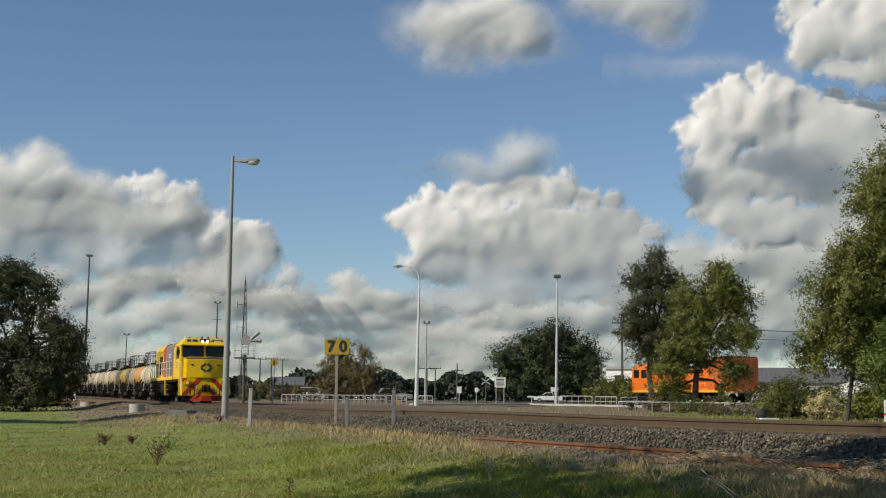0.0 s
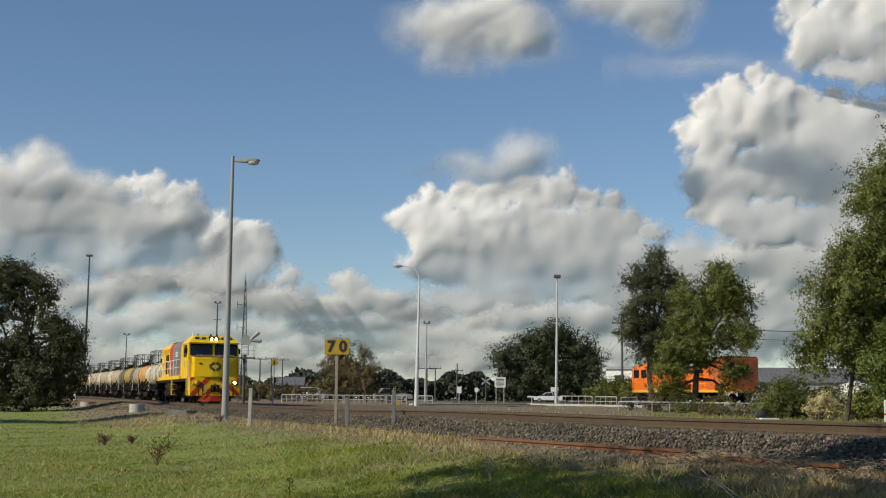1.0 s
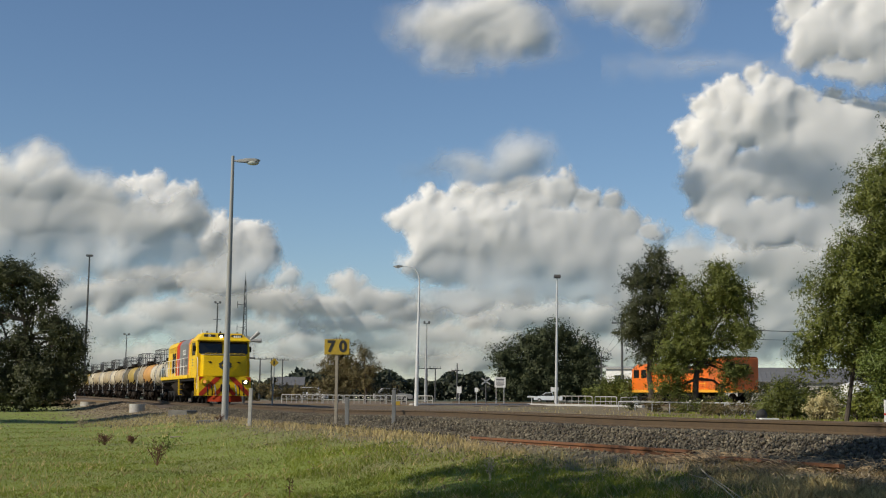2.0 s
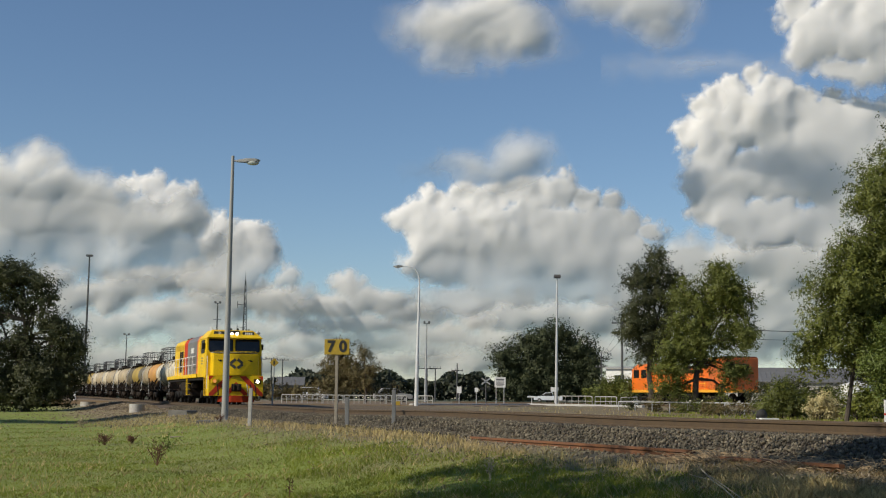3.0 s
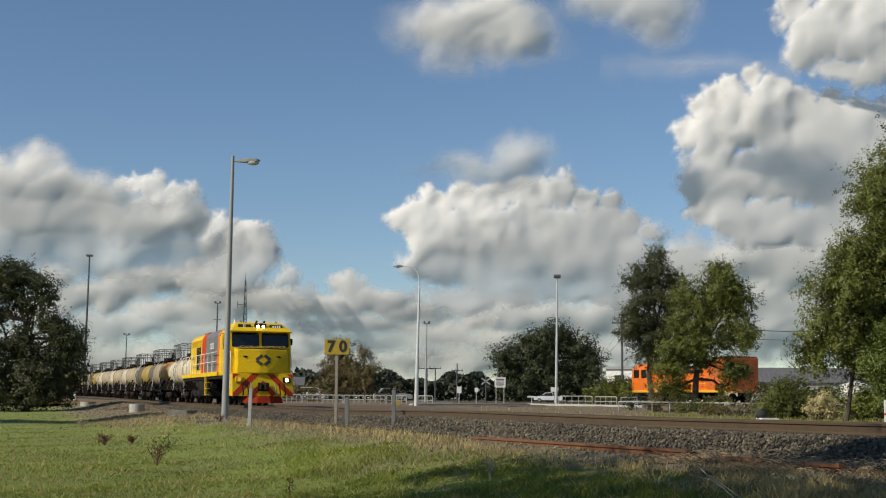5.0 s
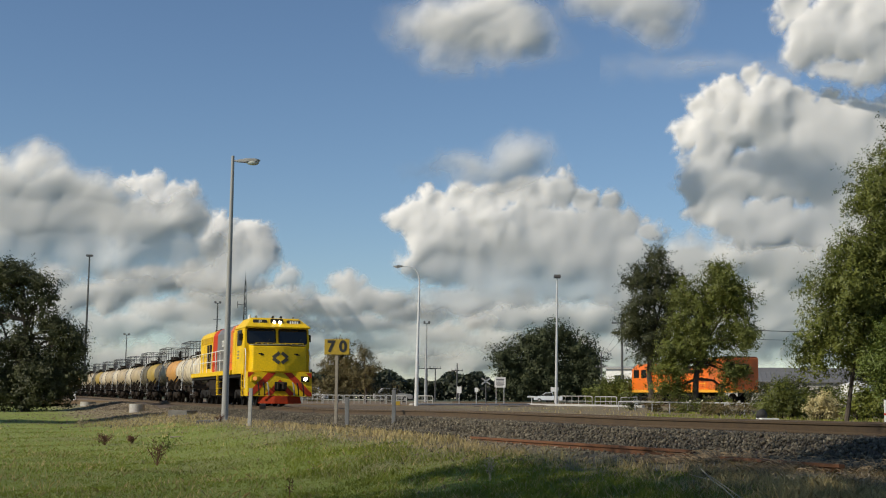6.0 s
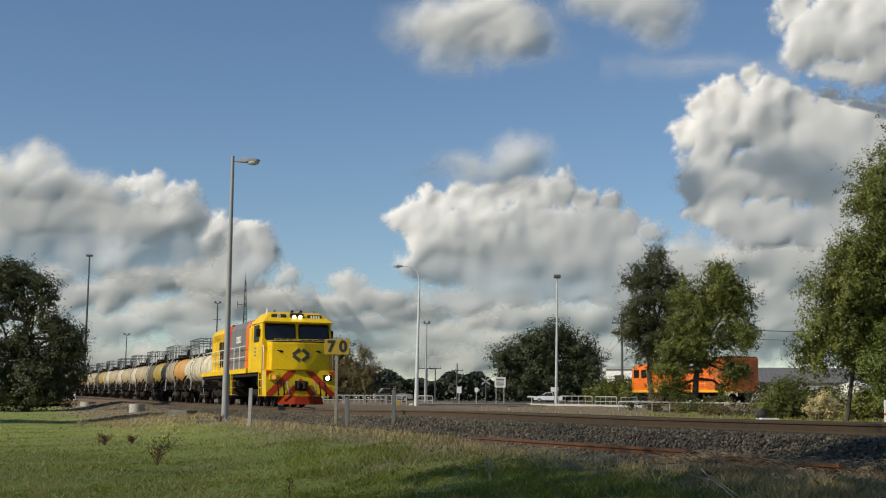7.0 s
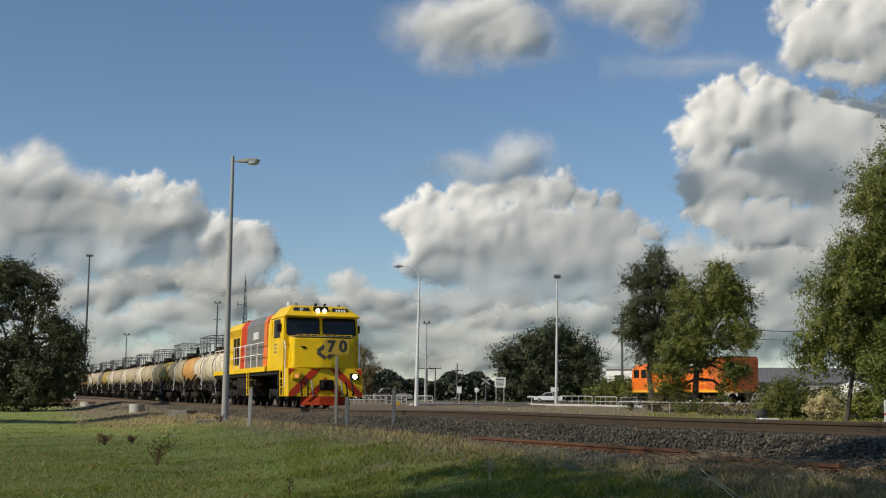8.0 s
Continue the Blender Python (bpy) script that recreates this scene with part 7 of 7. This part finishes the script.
blades("yard_grass", "rough green and dry grass along the fence", GRASS, 16000, 75, (30, 76), (0.16, 0.40),
       lambda x, y, d, c, r: (d < -9) & (c > 0.46), (0.05, 0.16), (0.006, 0.010), 0.6)
blades("yard_dry_grass", "dry brown grass along the fence", DRYGRASS, 9000, 76, (24, 78), (0.03, 0.40),
       lambda x, y, d, c, r: (d < -11) & (c < 0.6), (0.04, 0.18), (0.006, 0.010), 0.8)


SCRUBLEAF = island("brown_scrub_blade", [(0.26, 0.20, 0.105), (0.34, 0.265, 0.14), (0.20, 0.15, 0.08), (0.40, 0.32, 0.18)], 0.9, 0.25)
blades("scrub_grass", "matted brown scrub over the end of the scrap rail", SCRUBLEAF, 34000, 77, (11.0, 17.5), (0.19, 0.38),
       lambda x, y, d, c, r: (d > 2.9) & (d < 5.6) & (r < 2.6 * c - 0.75), (0.03, 0.085), (0.0013, 0.0028), 1.8)


def weed(x, y, h, n, seed, label, mat, spread=0.5):
    rng = random.Random(seed)
    z = gz(x, y)
    root = empty("weed", pose(x, y, z), label, "weed")
    for k in range(n):
        bm = B()
        a, l = rng.uniform(0, 6.28), rng.uniform(0.1, spread) * h
        e = Vector((math.cos(a) * l, math.sin(a) * l, h * rng.uniform(0.6, 1.0)))
        rod(bm, (0, 0, -0.02), e * 0.55 + Vector((0, 0, h * 0.06)), 0.006, 0.005, 5)
        rod(bm, e * 0.55 + Vector((0, 0, h * 0.06)), e, 0.005, 0.003, 5)
        for j in range(26):
            t = rng.uniform(0.35, 1.0)
            c = e * t + Vector((rng.uniform(-1, 1), rng.uniform(-1, 1), rng.uniform(-0.4, 1))) * 0.045
            rod(bm, c, c + Vector((rng.uniform(-1, 1), rng.uniform(-1, 1), rng.uniform(0, 1))) * 0.035, 0.007, 0.002, 4)
        part("seed_stalk", bm, mat, root)


DOCK = worn("dock_seed", (0.13, 0.055, 0.03), 0.9, 0, (0.07, 0.03, 0.02), 0.5, 6, 40, 0.2)
STRAW = worn("dead_stalk", (0.42, 0.34, 0.22), 0.9, 0, (0.25, 0.2, 0.13), 0.5, 6, 40, 0.2)
weed(-8.5, 32.5, 0.28, 14, 81, "low clump of reddish brown dock seed", DOCK, 1.1)
weed(-7.9, 32.8, 0.22, 10, 82, "small clump of faded dock seed", DOCK, 1.2)
weed(-5.2, 23.6, 0.50, 7, 83, "dry brown dock plant with upright stalks", DOCK, 0.45)
weed(-14.2, 50.5, 0.30, 9, 84, "tan weed clump in the grass", STRAW, 0.9)
weed(-7.6, 44.0, 0.26, 8, 85, "dark weed by the lamp footing", DOCK, 0.8)
weed(-1.85, 15.8, 0.28, 1, 86, "single dry stalk in the grass", DOCK, 0.2)
weed(0.6, 15.6, 0.30, 2, 87, "pair of pale dry stalks", STRAW, 0.3)


def fallen_stick():
    bm = B()
    chain(bm, [(2.59, 12.82, -0.26), (2.56, 12.14, -0.33), (2.57, 11.67, -0.38), (2.58, 11.31, -0.44)], 0.006, 6)
    chain(bm, [(2.54, 12.18, -0.29), (2.58, 11.65, -0.36), (2.63, 11.28, -0.43)], 0.005, 6)
    chain(bm, [(2.56, 12.14, -0.33), (2.47, 12.25, -0.31), (2.43, 12.61, -0.30)], 0.004, 5)
    tagged(part("fallen_branch", bm, STRAW), "pale dead branch lying in the grass", "branch")


fallen_stick()


def leafy_weed():
    x, y = -6.2, 29.0
    root = empty("weed", pose(x, y, gz(x, y)), "leafy green weed in the lawn", "weed")
    leaf_cloud("leaves", [(0, 0, 0.10, 0.30, 0.25, 0.10)], 200, 0.035, LEAF_GREEN, 88, root)


leafy_weed()


# ---- dry scrub by the scrap rail ----
def dry_scrub(x, y, w, h, n, seed):
    root = empty("bush", pose(x, y, gz(x, y) - 0.02), "low tangle of dry brown scrub beside the rusty rail", "bush", "dry scrub beside the rail")
    rng = random.Random(seed)
    bm = B()
    for k in range(n):
        a, r = rng.uniform(0, 6.28), w * math.sqrt(rng.uniform(0, 1))
        c = Vector((math.cos(a) * r, math.sin(a) * r * 0.6, 0))
        t = rng.uniform(0, 6.28)
        e = c + Vector((math.cos(t) * 0.18, math.sin(t) * 0.18, h * rng.uniform(0.3, 1.0) * (1.15 - 0.7 * r / w)))
        rod(bm, c, e, 0.006, 0.003, 3)
        rod(bm, e, e + Vector((math.cos(t + 0.7) * 0.13, math.sin(t + 0.7) * 0.13, rng.uniform(-0.05, 0.03))), 0.004, 0.002, 3)
    part("scrub", bm, SCRUB, root)


SCRUB = worn("dry_scrub", (0.30, 0.215, 0.12), 0.95, 0, (0.13, 0.09, 0.055), 0.6, 3, 20, 0.2)
for _x, _y, _w, _h, _n, _s in ((3.55, 17.4, 0.55, 0.20, 420, 1), (4.1, 17.7, 0.5, 0.17, 320, 2), (3.4, 15.3, 0.6, 0.16, 380, 3), (4.2, 14.6, 0.6, 0.18, 420, 4), (4.75, 14.3, 0.5, 0.24, 460, 5), (4.5, 13.4, 0.6, 0.18, 420, 6), (3.9, 13.7, 0.5, 0.14, 300, 7), (2.9, 15.6, 0.5, 0.12, 260, 8), (5.0, 13.6, 0.5, 0.2, 380, 9)):
    dry_scrub(_x, _y, _w, _h, _n, _s)


# ---- what moves ----
NOSE = [(0.0, 30.9), (1.5, 25.7), (3.0, 20.4), (4.5, 15.0), (6.0, 9.2), (7.0, 5.1), (8.0, 0.85)]


def nose_u(t):
    """Smooth distance of the cab front from its last place."""
    k = min(max(sum(1 for a, _ in NOSE if a <= t) - 1, 0), len(NOSE) - 2)
    def slope(i):
        i0, i1 = max(i - 1, 0), min(i + 1, len(NOSE) - 1)
        return (NOSE[i1][1] - NOSE[i0][1]) / (NOSE[i1][0] - NOSE[i0][0])
    (t0, a), (t1, b) = NOSE[k], NOSE[k + 1]
    h, s = t1 - t0, (t - t0) / (t1 - t0)
    return ((1 + 2 * s) * (1 - s) ** 2 * a + s * (1 - s) ** 2 * h * slope(k) + s * s * (3 - 2 * s) * b + s * s * (s - 1) * h * slope(k + 1))


def motions():
    times = [i * 0.5 for i in range(17)]
    def at_u(u):
        # each vehicle lies between a point of the line at its front and one a wagon's length behind
        (x0, y0), (x1, y1) = on_track(u, bend(u)), on_track(u + 11, bend(u + 11))
        return pose(x0, y0, rise(u + 5), 0, 0, math.degrees(math.atan2(y0 - y1, x0 - x1)))
    walk(loco, [(t, at_u(nose_u(t))) for t in times])
    for i, w in enumerate(wagons):
        walk(w, [(t, at_u(nose_u(t) + 17.6 + 12.2 * i)) for t in times])
    fine = [i * 0.1 for i in range(81)]
    for w in [o for v in [loco] + wagons for o in v.children if o.name.startswith("wheelset")]:
        x, r = w.location.x, w.location.z
        walk(w, [(t, pose(x, 0, r, 0, math.degrees((nose_u(0) - nose_u(t)) / r), 0)) for t in fine])
    # the unseen sheet crosses the sun's path, so its shadow advances over the grass
    far = SUN_DIR * 1500
    rows = []
    for t, reach in ((0.0, 3.0), (3.0, 8.0), (4.5, 14.0), (6.0, 25.0), (7.0, 35.0), (8.0, 45.0)):
        rows.append((t, pose(far.x, far.y + reach - 70, far.z, 0, 0, 176)))
    walk(passing_cloud, rows)
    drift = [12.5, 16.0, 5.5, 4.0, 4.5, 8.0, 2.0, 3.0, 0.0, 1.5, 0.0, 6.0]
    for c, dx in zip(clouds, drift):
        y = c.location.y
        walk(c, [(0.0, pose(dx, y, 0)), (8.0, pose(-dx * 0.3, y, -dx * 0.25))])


motions()
